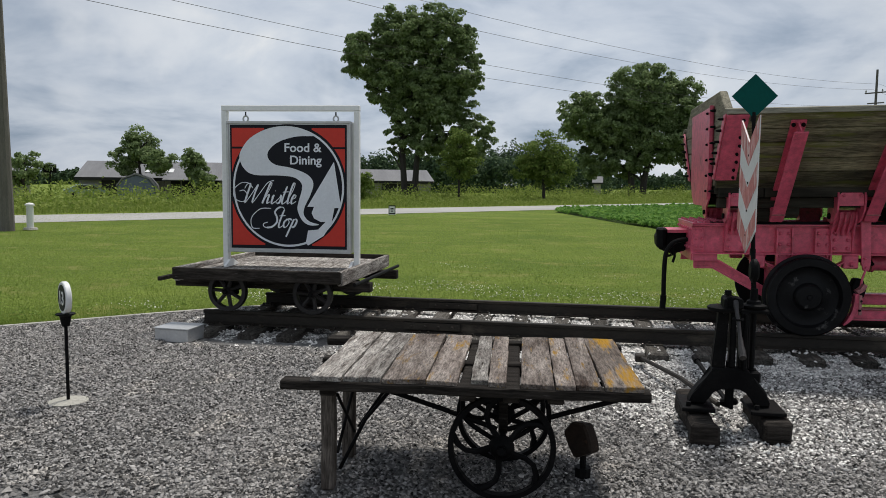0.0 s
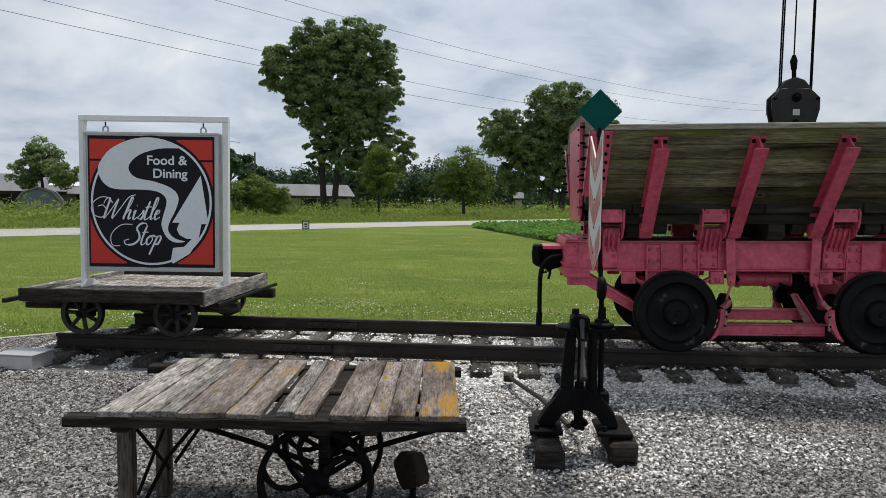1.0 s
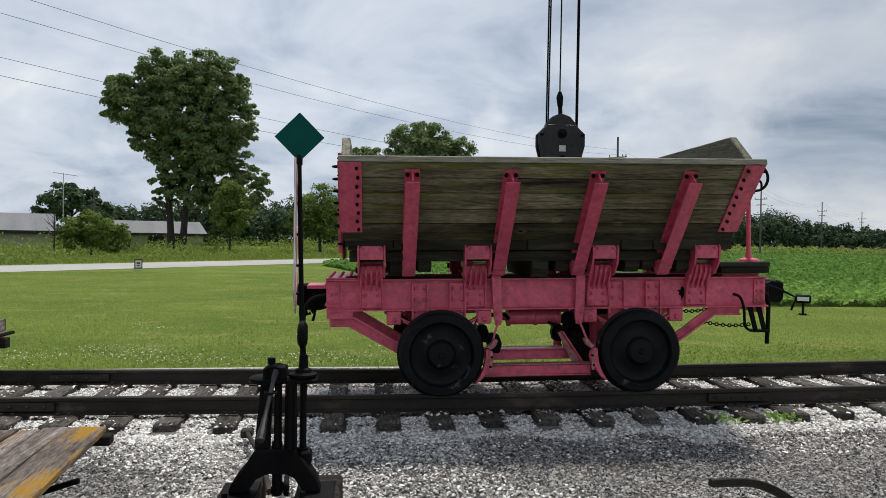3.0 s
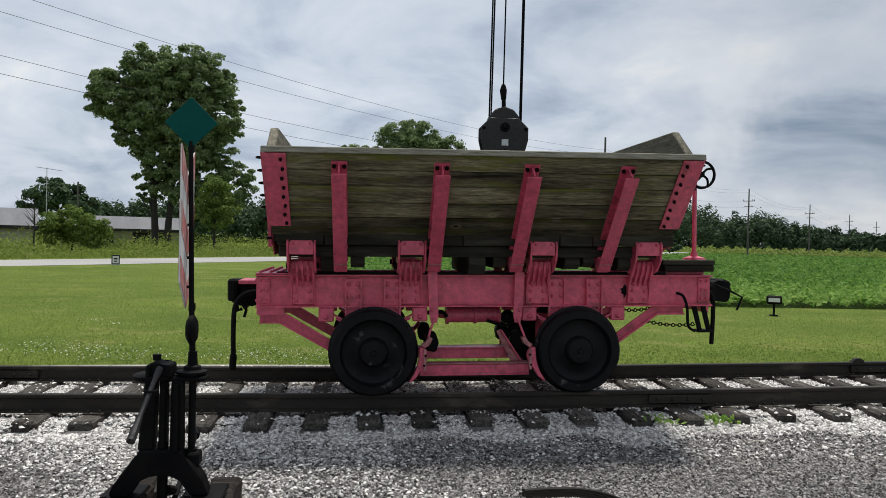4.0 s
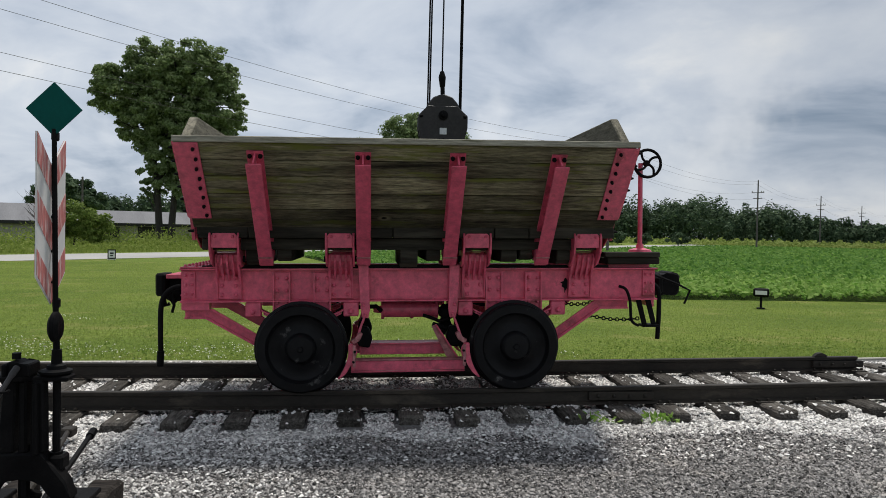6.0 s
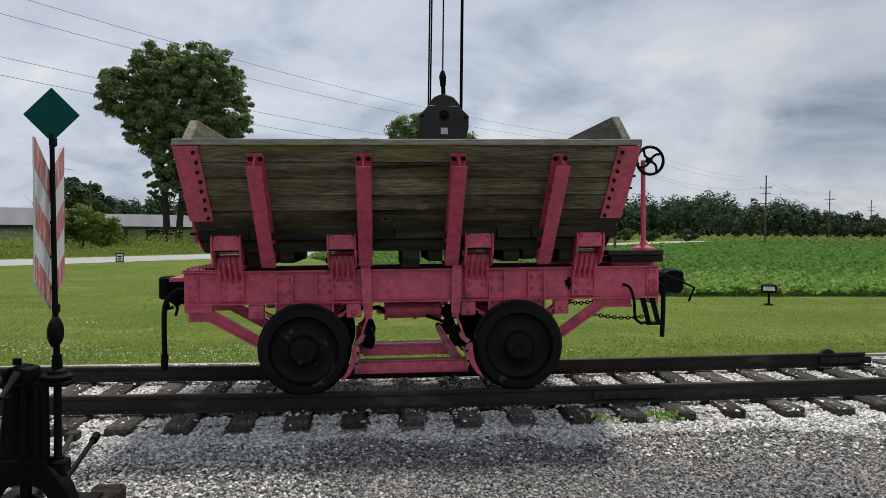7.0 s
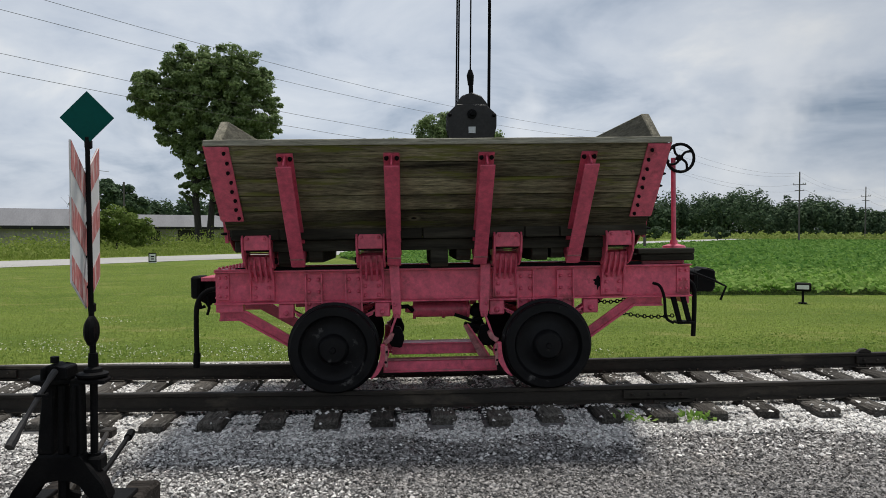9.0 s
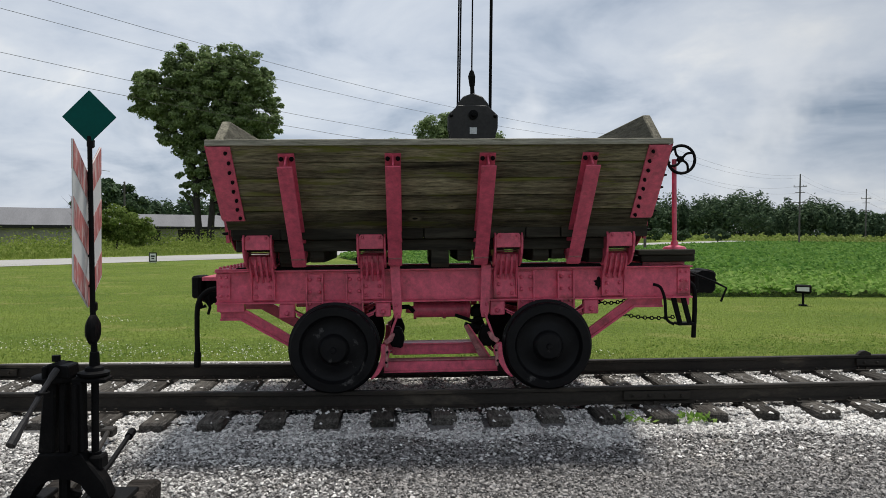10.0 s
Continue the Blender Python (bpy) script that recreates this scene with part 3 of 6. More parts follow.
tree("broad_tree", spot(4.5, 118), 21, [(-8.2, 0, 12.0, 4.0, 4.2), (0.4, 0, 15.4, 5.4, 4.8), (6.0, 0, 13.0, 3.9, 5.0), (-3.2, 0, 10.2, 4.4, 4.2), (2.8, 0, 8.6, 5.2, 4.0), (-6.4, 0, 6.0, 2.8, 3.2), (7.8, 0, 7.4, 2.6, 3.2), (-1.5, 0, 5.6, 4.2, 2.8)], 0.5,
     "broad spreading green tree behind the weeds", stems=2, leaves_n=130000, size=0.21, seed=5, clump=0.2)
tree("young_tree", spot(-8.9, 76), 8.0, [(0, 0, 5.4, 1.7, 2.3), (0.5, 0, 3.5, 1.7, 1.6), (-0.6, 0, 3.9, 1.4, 1.5)], 0.13, "slender young pale green tree on the verge", M_LEAF2, leaves_n=9000, size=0.125, seed=8, clump=0.36)
tree("bushy_tree", spot(-2.4, 80), 8.0, [(0, 0, 5.0, 2.7, 2.5), (0.7, 0, 3.4, 2.9, 1.8), (-1.4, 0, 3.6, 2.0, 1.7)], 0.17, "rounded light green tree on the verge", M_LEAF2, leaves_n=16000, size=0.125, seed=9, clump=0.33)
tree("shade_tree", spot(-32.3, 82), 7.6, [(0.2, 0, 5.2, 1.9, 1.9), (1.9, 0, 3.8, 1.9, 1.5), (-1.7, 0, 3.6, 1.5, 1.4)], 0.2, "rounded dark green tree beside the blue shed", leaves_n=14000, size=0.14, seed=11, clump=0.33)
tree("shade_tree", spot(-28.6, 80), 5.4, [(0, 0, 3.5, 1.3, 1.5), (0.7, 0, 2.2, 1.5, 1.1)], 0.15, "small dark green tree before the long barn", leaves_n=8000, size=0.13, seed=12, clump=0.36)
tree("shade_tree", spot(-39.5, 78), 4.8, [(0, 0, 2.8, 2.2, 1.5), (-1.8, 0, 2.0, 1.8, 1.3)], 0.2, "low dark tree beside a house roof", leaves_n=8000, size=0.14, seed=13)
tree("green_bush", spot(-20.9, 66, 3.1, 1.2), 3.9, [(0, 0, 2.3, 2.1, 1.5), (1.5, 0, 1.7, 1.6, 1.3), (-1.6, 0, 1.5, 1.5, 1.2)], 0.08, "dense bright green bush on the verge", M_LEAF2, leaves_n=15000, size=0.1, low=0.02, seed=14, clump=0.34)
tree("far_tree", spot(-21.5, 150, 3.1, 1.2), 11, [(0, 0, 8.2, 4.6, 3.0), (4, 0, 6.4, 3.4, 2.3), (-3, 0, 6.0, 3.2, 2.2)], 0.3, "dark tree standing behind the barn", M_WOODS, leaves_n=9000, size=0.32, seed=15, clump=0.4)


def woods(name, tops, d, label, crowns=90, each=520, size=0.8, seed=1, deep=0.16, bushy=True):
    """A far wood: crowns side by side in depth, each a lumpy dome of leaf clumps down to the ground. tops: bearing and height pairs of its skyline."""
    rnd = random.Random(seed)
    ang, hts = [p[0] for p in tops], [p[1] for p in tops]
    c, m = [], []
    for k in range(crowns):
        a = ang[0] + (ang[-1] - ang[0]) * (k + rnd.uniform(-0.8, 0.8)) / crowns
        back = rnd.random()
        p = spot(a, d * (1 + deep * back))
        hh = np.interp(a, ang, hts) * (1 + deep * back) * rnd.uniform(0.62, 1.02) * (0.75 + 0.25 * back)
        w = hh * rnd.uniform(0.26, 0.44)
        lumps = RNG.normal(size=(12, 3))
        lumps /= np.linalg.norm(lumps, axis=1)[:, None]
        lumps[:, 2] = np.abs(lumps[:, 2])
        lumps *= RNG.uniform(0.5, 0.85, 12)[:, None]
        q = RNG.normal(size=(each, 3))
        q /= np.linalg.norm(q, axis=1)[:, None]
        at_ = lumps[RNG.integers(0, 12, each)] + q * RNG.uniform(0.25, 0.38, each)[:, None]
        c.append(np.array([p[0], p[1], hh * 0.42]) + at_ * np.array([w, w, hh * 0.55]))
        m.append(q + at_ * 0.5 + np.array([0, 0, 0.3]))
        if bushy:
            few = each // 4
            q = RNG.normal(size=(few, 3))
            q /= np.linalg.norm(q, axis=1)[:, None]
            c.append(np.array([p[0], p[1], hh * 0.2]) + q * np.array([w * 1.2, w, hh * 0.28]))
            m.append(q)
    c, m = np.concatenate(c), np.concatenate(m)
    c[:, 2] = np.maximum(c[:, 2], 0.1)
    v, f = leaves_facing(c, m, size)
    return soup(name, v, f, M_WOODS, None, label, "woods")


woods("far_woods", [(14, 14), (19, 15.5), (23, 17), (25.5, 18.5), (28, 15), (31, 14.5), (33, 10.5), (37, 8.5), (42, 8)], 262, "distant dark green wood behind the bean field", 190, 560, 0.5, 2)
woods("far_woods", [(-19, 9.5), (-12, 11), (-6, 12.5), (-2, 12), (2, 10)], 165, "dark wood behind the barn and trees", 110, 420, 0.4, 4)
woods("far_woods", [(2, 10), (8, 12), (14, 12)], 420, "faint blue-green tree line on the horizon", 70, 200, 1.0, 5)
woods("far_woods", [(-46, 8), (-32, 9), (-20, 10)], 380, "low distant tree line on the horizon", 110, 160, 1.1, 6)
for a, s_ in ((18.9, 1.0), (20.8, 0.8), (23.2, 0.9)):
    tree("roadside_shrub", spot(a, 170, 3.1, 1.2), 4.0 * s_, [(0, 0, 1.6 * s_, 2.6 * s_, 1.6 * s_)], 0.1, "rounded dark shrub beside the far road", M_WOODS, leaves_n=1500, size=0.3, low=0.02, seed=int(a), clump=0.4)

# ---- far buildings ----


def barn(name, a, b, depth, eave, ridge, label, openings=(), lights=()):
    """A long low shed from a to b, gable ends, pitched metal roof with ribs."""
    a, b = Vector((*a[:2], 0)), Vector((*b[:2], 0))
    d = b - a
    ob = thing(name, a, label, "barn", math.degrees(math.atan2(d.y, d.x)))
    L = d.length
    part("wall", P([(0, -0.1), (depth, -0.1), (depth, eave), (depth / 2, ridge - 0.12), (0, eave)], "x", 0, L), M_BARN, ob)
    roof = bmesh.new()
    for sgn in (0, 1):
        y0 = -0.5 if sgn == 0 else depth + 0.5
        z0 = eave - 0.25
        prism(roof, [(y0, z0), (depth / 2, ridge), (depth / 2, ridge + 0.12), (y0, z0 + 0.12)], "x", -0.4, L + 0.4)
    part("roof", roof, M_ROOF, ob)
    part("fascia", B(-0.4, L + 0.4, -0.56, -0.5, eave - 0.45, eave - 0.12), M_DARK, ob, "dark eaves board")
    for x0, x1, z0, z1 in openings:
        part("opening", B(x0, x1, -0.06, 0.05, z0, z1), M_DARK, ob, "dark open bay")
    rise = (ridge - eave + 0.25) / (depth / 2 + 0.5)
    for x in lights:
        y0, y1 = depth * 0.12, depth * 0.24
        pts = [(y0, eave - 0.12 + rise * (y0 + 0.5)), (y1, eave - 0.12 + rise * (y1 + 0.5)), (y1, eave - 0.06 + rise * (y1 + 0.5)), (y0, eave - 0.06 + rise * (y0 + 0.5))]
        part("skylight", P(pts, "x", x, x + 1.1), M_WHITE, ob, "pale roof light")
    for x in range(2, int(L), 4):
        part("wall_post", B(x, x + 0.14, -0.09, -0.01, 0, eave - 0.3), M_BARN, ob)
    if lights:
        part("roof_vent", tubes(([(4.2, depth * 0.3, ridge - 1.3), (4.2, depth * 0.3, ridge - 0.1)], 0.16)), M_DARK, ob, "dark roof vent")
        part("porch_roof", P([(-2.4, 1.9), (-0.6, 2.15), (-0.6, 2.22), (-2.4, 1.98)], "x", 8.4, 14.6), M_ROOF, ob, "low porch roof")
        for x in (8.6, 11.5, 14.3):
            part("porch_post", B(x, x + 0.12, -2.3, -2.18, 0, 1.92), M_POLE, ob)
    return ob


barn("long_barn", (-50.9, 69.5), (-29.8, 78.5), 11, 2.3, 3.9, "long low barn with a pale metal roof", ((9, 14, 0.2, 1.85), (2, 4, 0.2, 1.9)), (6.2, 8.0))
barn("long_barn", spot(-19.6, 96), spot(-11.1, 98), 9, 2.3, 3.6, "long low shed with a pale metal roof", ((3, 6, 0.3, 1.7), (8, 12, 0.3, 1.8)))
barn("white_house", spot(1.35, 150), spot(1.85, 150), 3, 2.6, 3.6, "small white house among the trees")
barn("farm_house", spot(-44, 80), spot(-39.2, 84), 6, 2.2, 3.4, "low house with a pale roof behind shrubs")
shed = thing("round_roof_shed", spot(-32.6, 80), "slate blue shed with a rounded gambrel roof", "shed", 27)
arch = [(-1.9, 0), (1.9, 0), (1.75, 1.3), (1.2, 2.0), (0, 2.45), (-1.2, 2.0), (-1.75, 1.3)]
part("wall", P([(u * 0.97, v * 0.98) for u, v in arch], "y", 0, 4), M_BLUE, shed)
part("roof", P([(u * s, v * s) for s, seq in ((1.06, arch[1:]), (1.0, arch[:0:-1])) for u, v in seq], "y", -0.15, 4.2), M_ROOF, shed)
part("door", B(-0.7, 0.7, -0.05, 0.02, 0, 1.7), M_BLUE, shed)
hoop = thing("basketball_hoop", spot(-38, 78), "black basketball hoop on a pole", "basketball hoop", 35)
part("pole", tubes(([(0, 0, -0.1), (0, 0, 3.2)], 0.06)), M_BLACK, hoop)
part("backboard", B(-0.55, 0.55, -0.12, -0.06, 2.5, 3.3), M_BLACK, hoop)
for a_ in ((-0.5, 0.5, 3.2, 3.26), (-0.25, -0.2, 2.66, 3.0), (0.2, 0.25, 2.66, 3.0), (-0.25, 0.25, 3.0, 3.05)):
    part("target_line", B(a_[0], a_[1], -0.14, -0.121, a_[2], a_[3]), M_SWHITE, hoop, "white painted line")

# ---- poles and wires ----
POLES = [((-19.9, 23.2), 13.0, 9.6), ((30.2, 84), 14.0, 11.5), ((74.8, 133), 12.7, 11.5), ((116, 178), 12.9, 11.5), ((160, 225), 13, 11.5), ((206, 274), 13, 11.5)]
for k, ((x, y), h, low) in enumerate(POLES):
    p = thing("utility_pole", (x, y, 0), "grey timber utility pole with crossarms" if k else "leaning grey timber pole beside the road", "utility pole", -42, "poles along the road")
    part("pole", tubes(([(0, 0, -0.3), (-0.75 if k == 0 else 0, 0, h)], [0.24, 0.15]) if k == 0 else ([(0, 0, -0.3), (0, 0, h)], [0.17, 0.11]), n=10), M_POLE, p)
    if k:
        for z, w in ((h - 2.34, 1.1), (h - 3.4, 0.8), (h - 5.2, 1.3)):
            part("crossarm", B(-w, w, -0.06, 0.06, z - 0.06, z + 0.06), M_POLE, p)
        for dx in (-1.0, 0.6, 1.0):
            part("insulator", lathe(bmesh.new(), [(0.05, 0), (0.09, 0.12), (0.04, 0.25)], (dx, 0, h - 2.26), "z", 8), M_CONC, p)
for k, (za, zb) in enumerate(((9.6, 10.4), (11.2, 12.0), (11.9, 12.5), (8.4, 9.4))):
    nodes = [Vector((-72, -30, za + 1))] + [Vector((x + 0.5 * (k - 1.5), y - 0.4 * (k - 1.5), za if i == 0 else zb)) for i, ((x, y), _, _) in enumerate(POLES)]
    for i, (a, b) in enumerate(zip(nodes, nodes[1:])):
        pts = [a.lerp(b, q / 14) - Vector((0, 0, 1.5 * 4 * q / 14 * (1 - q / 14))) for q in range(15)]
        tagged(part("power_line", tubes((pts, 0.010), n=5), M_POLE), "thin dark overhead power line between the poles", "cable", "wires along the road")

pc = thing("parked_car", spot(-35.8, 86), "pale green car parked behind tall weeds", "car", 40)
side = [(-2.1, 0.35), (2.1, 0.35), (2.15, 0.75), (1.3, 0.9), (0.7, 1.38), (-0.9, 1.4), (-1.6, 0.95), (-2.15, 0.85)]
part("body", P(side, "y", -0.85, 0.85), M_CARGREEN, pc, bevel=0.05)
part("window", P([(0.62, 1.3), (1.12, 0.93), (-1.4, 0.95), (-0.85, 1.32)], "y", -0.87, -0.852), M_DARK, pc, "dark side glass")
for u in (-1.3, 1.35):
    for w in (-0.8, 0.8):
        part("wheel", lathe(bmesh.new(), [(0.001, -0.1), (0.30, -0.1), (0.33, -0.06), (0.33, 0.06), (0.30, 0.1), (0.001, 0.1)], (u, w, 0.31), "y", 18), M_TYRE, pc, smooth=True)

# ---- tipping ore wagon ----
WO = (3.465, 9.09, 0.0)
wagon = thing("dump_wagon", WO, "old side-tipping rail wagon with mossy planks and faded red frame", "rail wagon")
wagon.rotation_euler.y = radians(-0.95)
wagon.location.x, wagon.location.z = WO[0] + 0.027, 0.009
CY = 9.09


def wp(name, bm, material, parent=None, label="", bevel=0.0, smooth=False):
    return part(name, bm, material, parent or wagon, label, WO, bevel, smooth)


def both_sides(build):
    """Runs build(s) for the side towards the yard (s = 1) and for the far side (s = -1)."""
    for s in (1, -1):
        build(s)


def yy(y, s):
    return y if s == 1 else 2 * CY - y


def bolts(bm, spots, r=0.018, h=0.022, axis="y", s=1):
    for x, y, z in spots:
        if axis == "y":
            lathe(bm, [(r, 0), (r * 0.9, -h * 0.6 * s), (r * 0.45, -h * s)], (x, yy(y, s), z), "y", 7)
        else:
            lathe(bm, [(r, 0), (r * 0.9, -h * 0.6 * s), (r * 0.45, -h * s)], (x, y, z), "x", 7)
    return bm


# side slope of the body: outer plank face, from the rim down to the floor
TOPY, TOPZ, LOWY, LOWZ = 7.62, 2.50, 8.26, 1.79
SL = Vector((0, LOWY - TOPY, LOWZ - TOPZ)).normalized()
OUT = Vector((0, SL.z, -SL.y)).normalized()
if OUT.y > 0:
    OUT = -OUT
X0, X1 = 1.45, 5.46


def slab(s, x0, x1, d0, d1, o0, o1):
    """A block on the body's side: d along the slope from the rim, o out from the plank face."""
    t = Vector((0, TOPY, TOPZ))
    pts = []
    for d, o in ((d0, o0), (d1, o0), (d1, o1), (d0, o1)):
        p = t + SL * d + OUT * o
        pts.append((yy(p.y, s), p.z))
    return P(pts, "x", x0, x1)


SLOPE = math.hypot(LOWY - TOPY, LOWZ - TOPZ)


def body_side(s):
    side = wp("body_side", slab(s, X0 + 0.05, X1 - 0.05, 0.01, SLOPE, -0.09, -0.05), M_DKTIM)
    w = (0.19, 0.175, 0.2, 0.18, SLOPE - 0.725)
    d = 0.0
    for i, ww in enumerate(w):
        o = random.uniform(-0.004, 0.006)
        wp("plank", slab(s, X0 + random.uniform(0, 0.012), X1 - random.uniform(0, 0.012), d + 0.005, d + ww - 0.005, -0.055, o), M_PLANK, side, "" if i else "paler top plank", 0.006)
        d += ww
    # bleached cap along the rim
    cap = P([(yy(TOPY - 0.03, s), TOPZ - 0.005), (yy(TOPY + 0.09, s), TOPZ + 0.01), (yy(TOPY + 0.10, s), TOPZ + 0.065), (yy(TOPY - 0.02, s), TOPZ + 0.05)], "x", X0 - 0.02, X1 + 0.02)
    wp("rim_board", cap, M_RIM, None, "bleached grey rim board", 0.006)
    # ribs: rolled beams standing on the slope
    for x in (2.105, 3.025, 3.855, 4.765):
        end_ = 1.30 if s == 1 else 1.0
        rib = wp("rib", slab(s, x - 0.066, x + 0.066, 0.11, end_, 0.15, 0.163), M_RED, None, "", 0.003)
        wp("web", slab(s, x - 0.007, x + 0.007, 0.10, end_, 0.012, 0.15), M_RED, rib)
        wp("inner_flange", slab(s, x - 0.07, x + 0.07, 0.08, end_, 0.006, 0.02), M_RED, rib)
        q = Vector((0, TOPY, TOPZ)) + SL * 0.125 + OUT * 0.02
        studs("bolt", [(x + dx, yy(q.y, s), q.z) for dx in (-0.045, 0.045)], (0, OUT.y * s, OUT.z), 0.021, 0.03, M_BLACK, rib, WO, "black bolt head")
        wp("rib_foot", slab(s, x - 0.062, x + 0.062, end_ - 0.12, end_ + 0.025, -0.02, 0.149), M_RED, rib, "", 0.004)
        wp("foot_lip", slab(s, x - 0.068, x + 0.068, end_ - 0.105, end_ - 0.093, 0.1635, 0.172), M_WORN_LIT, rib, "pale raised line across the rib foot")
    # riveted corner angles
    for xa, sgn in ((X0 - 0.012, 1), (X1 + 0.012, -1)):
        a, b = sorted((xa, xa + sgn * 0.205))
        corner = wp("corner_angle", slab(s, a, b, 0.0, 0.84, 0.007, 0.021), M_RED, None, "", 0.003)
        heads = []
        for k in range(8):
            q = Vector((0, TOPY, TOPZ)) + SL * (0.06 + 0.105 * k) + OUT * 0.02
            heads.append((xa + sgn * (0.158 + 0.01 * (k % 2)), yy(q.y, s), q.z))
        studs("bolt", heads, (0, OUT.y * (1 if s == 1 else -1), OUT.z), 0.017, 0.03, M_BLACK, corner, WO, "black bolt head")
        t0, t1 = Vector((0, TOPY, TOPZ)), Vector((0, TOPY, TOPZ)) + SL * 0.84
        leg = P([(yy(t0.y, s), t0.z), (yy(t0.y + 0.13, s), t0.z), (yy(t1.y + 0.13, s), t1.z), (yy(t1.y, s), t1.z)], "x", *sorted((xa, xa - sgn * 0.014)))
        wp("end_leg", leg, M_RED, corner)
        heads = []
        for k in range(6):
            q = t0.lerp(t1, 0.06 + 0.17 * k) + Vector((0, 0.09, 0))
            heads.append((xa - sgn * 0.012, yy(q.y, s), q.z))
        studs("bolt", heads, (-sgn, 0, 0), 0.015, 0.055, M_BLACK, corner, WO, "black protruding bolt")


both_sides(body_side)

# ends: stacked boards with a raised middle, red stiffening plate outside
for xa, sgn, PEAK in ((X0, 1, 2.785), (X1, -1, 2.835)):
    end = wp("body_end", P([(CY - 0.7, 1.72), (CY + 0.7, 1.72), (2 * CY - TOPY - 0.1, TOPZ), (TOPY + 0.1, TOPZ)], "x", *sorted((xa + sgn * 0.055, xa + sgn * 0.085))), M_ENDW)
    z = 1.80
    while z < PEAK - 0.02:
        z1 = min(z + 0.205, PEAK) if z < TOPZ - 0.1 else PEAK

        def half(zz):
            if zz <= TOPZ:
                return CY - (TOPY + (TOPZ - zz) * (LOWY - TOPY) / (TOPZ - LOWZ)) - 0.09
            return (CY - TOPY) - (zz - TOPZ) / (PEAK - TOPZ) * 0.52
        zs = [z + 0.004] + ([TOPZ] if z < TOPZ < z1 else []) + [z1 - 0.003]
        prof_ = [(CY - half(q), q) for q in zs] + [(CY + half(q), q) for q in zs[::-1]]
        wp("end_board", P(prof_, "x", *sorted((xa + random.uniform(0, 0.006) * sgn, xa + sgn * (0.056 if z1 < TOPZ else 0.082)))), M_ENDW, end, "", 0.01)
        z = z1
    rounded = [(CY - 0.72, 2.66), (CY - 0.70, 1.86), (CY - 0.62, 1.68), (CY - 0.45, 1.58), (CY + 0.45, 1.58), (CY + 0.62, 1.68), (CY + 0.70, 1.86), (CY + 0.72, 2.66)]
    stiff = wp("end_plate", P(rounded, "x", *sorted((xa - sgn * 0.002, xa - sgn * 0.018))), M_RED, None, "red riveted end plate", 0.004)
    wp("flange", P([(CY - 0.74, 2.66), (CY - 0.72, 1.86), (CY - 0.64, 1.66), (CY - 0.61, 1.67), (CY - 0.69, 1.87), (CY - 0.71, 2.66)], "x", *sorted((xa - sgn * 0.018, xa - sgn * 0.05))), M_RED, stiff)
    studs("bolt", [(xa, CY - 0.78, 2.6 - 0.17 * k) for k in range(6)], (-sgn, 0, 0), 0.015, 0.055, M_BLACK, stiff, WO, "black protruding bolt")
    studs("bolt", [(xa - sgn * 0.018, CY - 0.45, 2.6 - 0.17 * k) for k in range(6)], (-sgn, 0, 0), 0.015, 0.025, M_BLACK, stiff, WO, "black bolt head")

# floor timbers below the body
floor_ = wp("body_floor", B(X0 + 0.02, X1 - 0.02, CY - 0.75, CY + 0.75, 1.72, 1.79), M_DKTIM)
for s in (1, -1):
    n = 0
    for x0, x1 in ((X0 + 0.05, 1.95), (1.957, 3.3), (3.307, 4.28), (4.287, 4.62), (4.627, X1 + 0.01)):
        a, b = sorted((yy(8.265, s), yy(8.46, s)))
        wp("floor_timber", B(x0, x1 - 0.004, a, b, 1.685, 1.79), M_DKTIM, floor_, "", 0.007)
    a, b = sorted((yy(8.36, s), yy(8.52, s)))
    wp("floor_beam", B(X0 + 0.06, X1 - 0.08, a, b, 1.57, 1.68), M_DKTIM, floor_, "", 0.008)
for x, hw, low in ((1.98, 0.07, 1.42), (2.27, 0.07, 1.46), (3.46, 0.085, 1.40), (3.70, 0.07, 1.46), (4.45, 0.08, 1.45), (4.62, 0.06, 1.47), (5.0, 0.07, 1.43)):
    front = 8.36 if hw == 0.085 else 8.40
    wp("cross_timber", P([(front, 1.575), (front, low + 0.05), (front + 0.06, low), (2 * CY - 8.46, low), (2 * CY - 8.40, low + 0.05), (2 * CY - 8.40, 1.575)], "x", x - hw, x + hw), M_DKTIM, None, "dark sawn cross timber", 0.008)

# steel underframe
FY, FZ0, FZ1, FX0, FX1 = 8.56, 1.06, 1.385, 1.27, 6.0


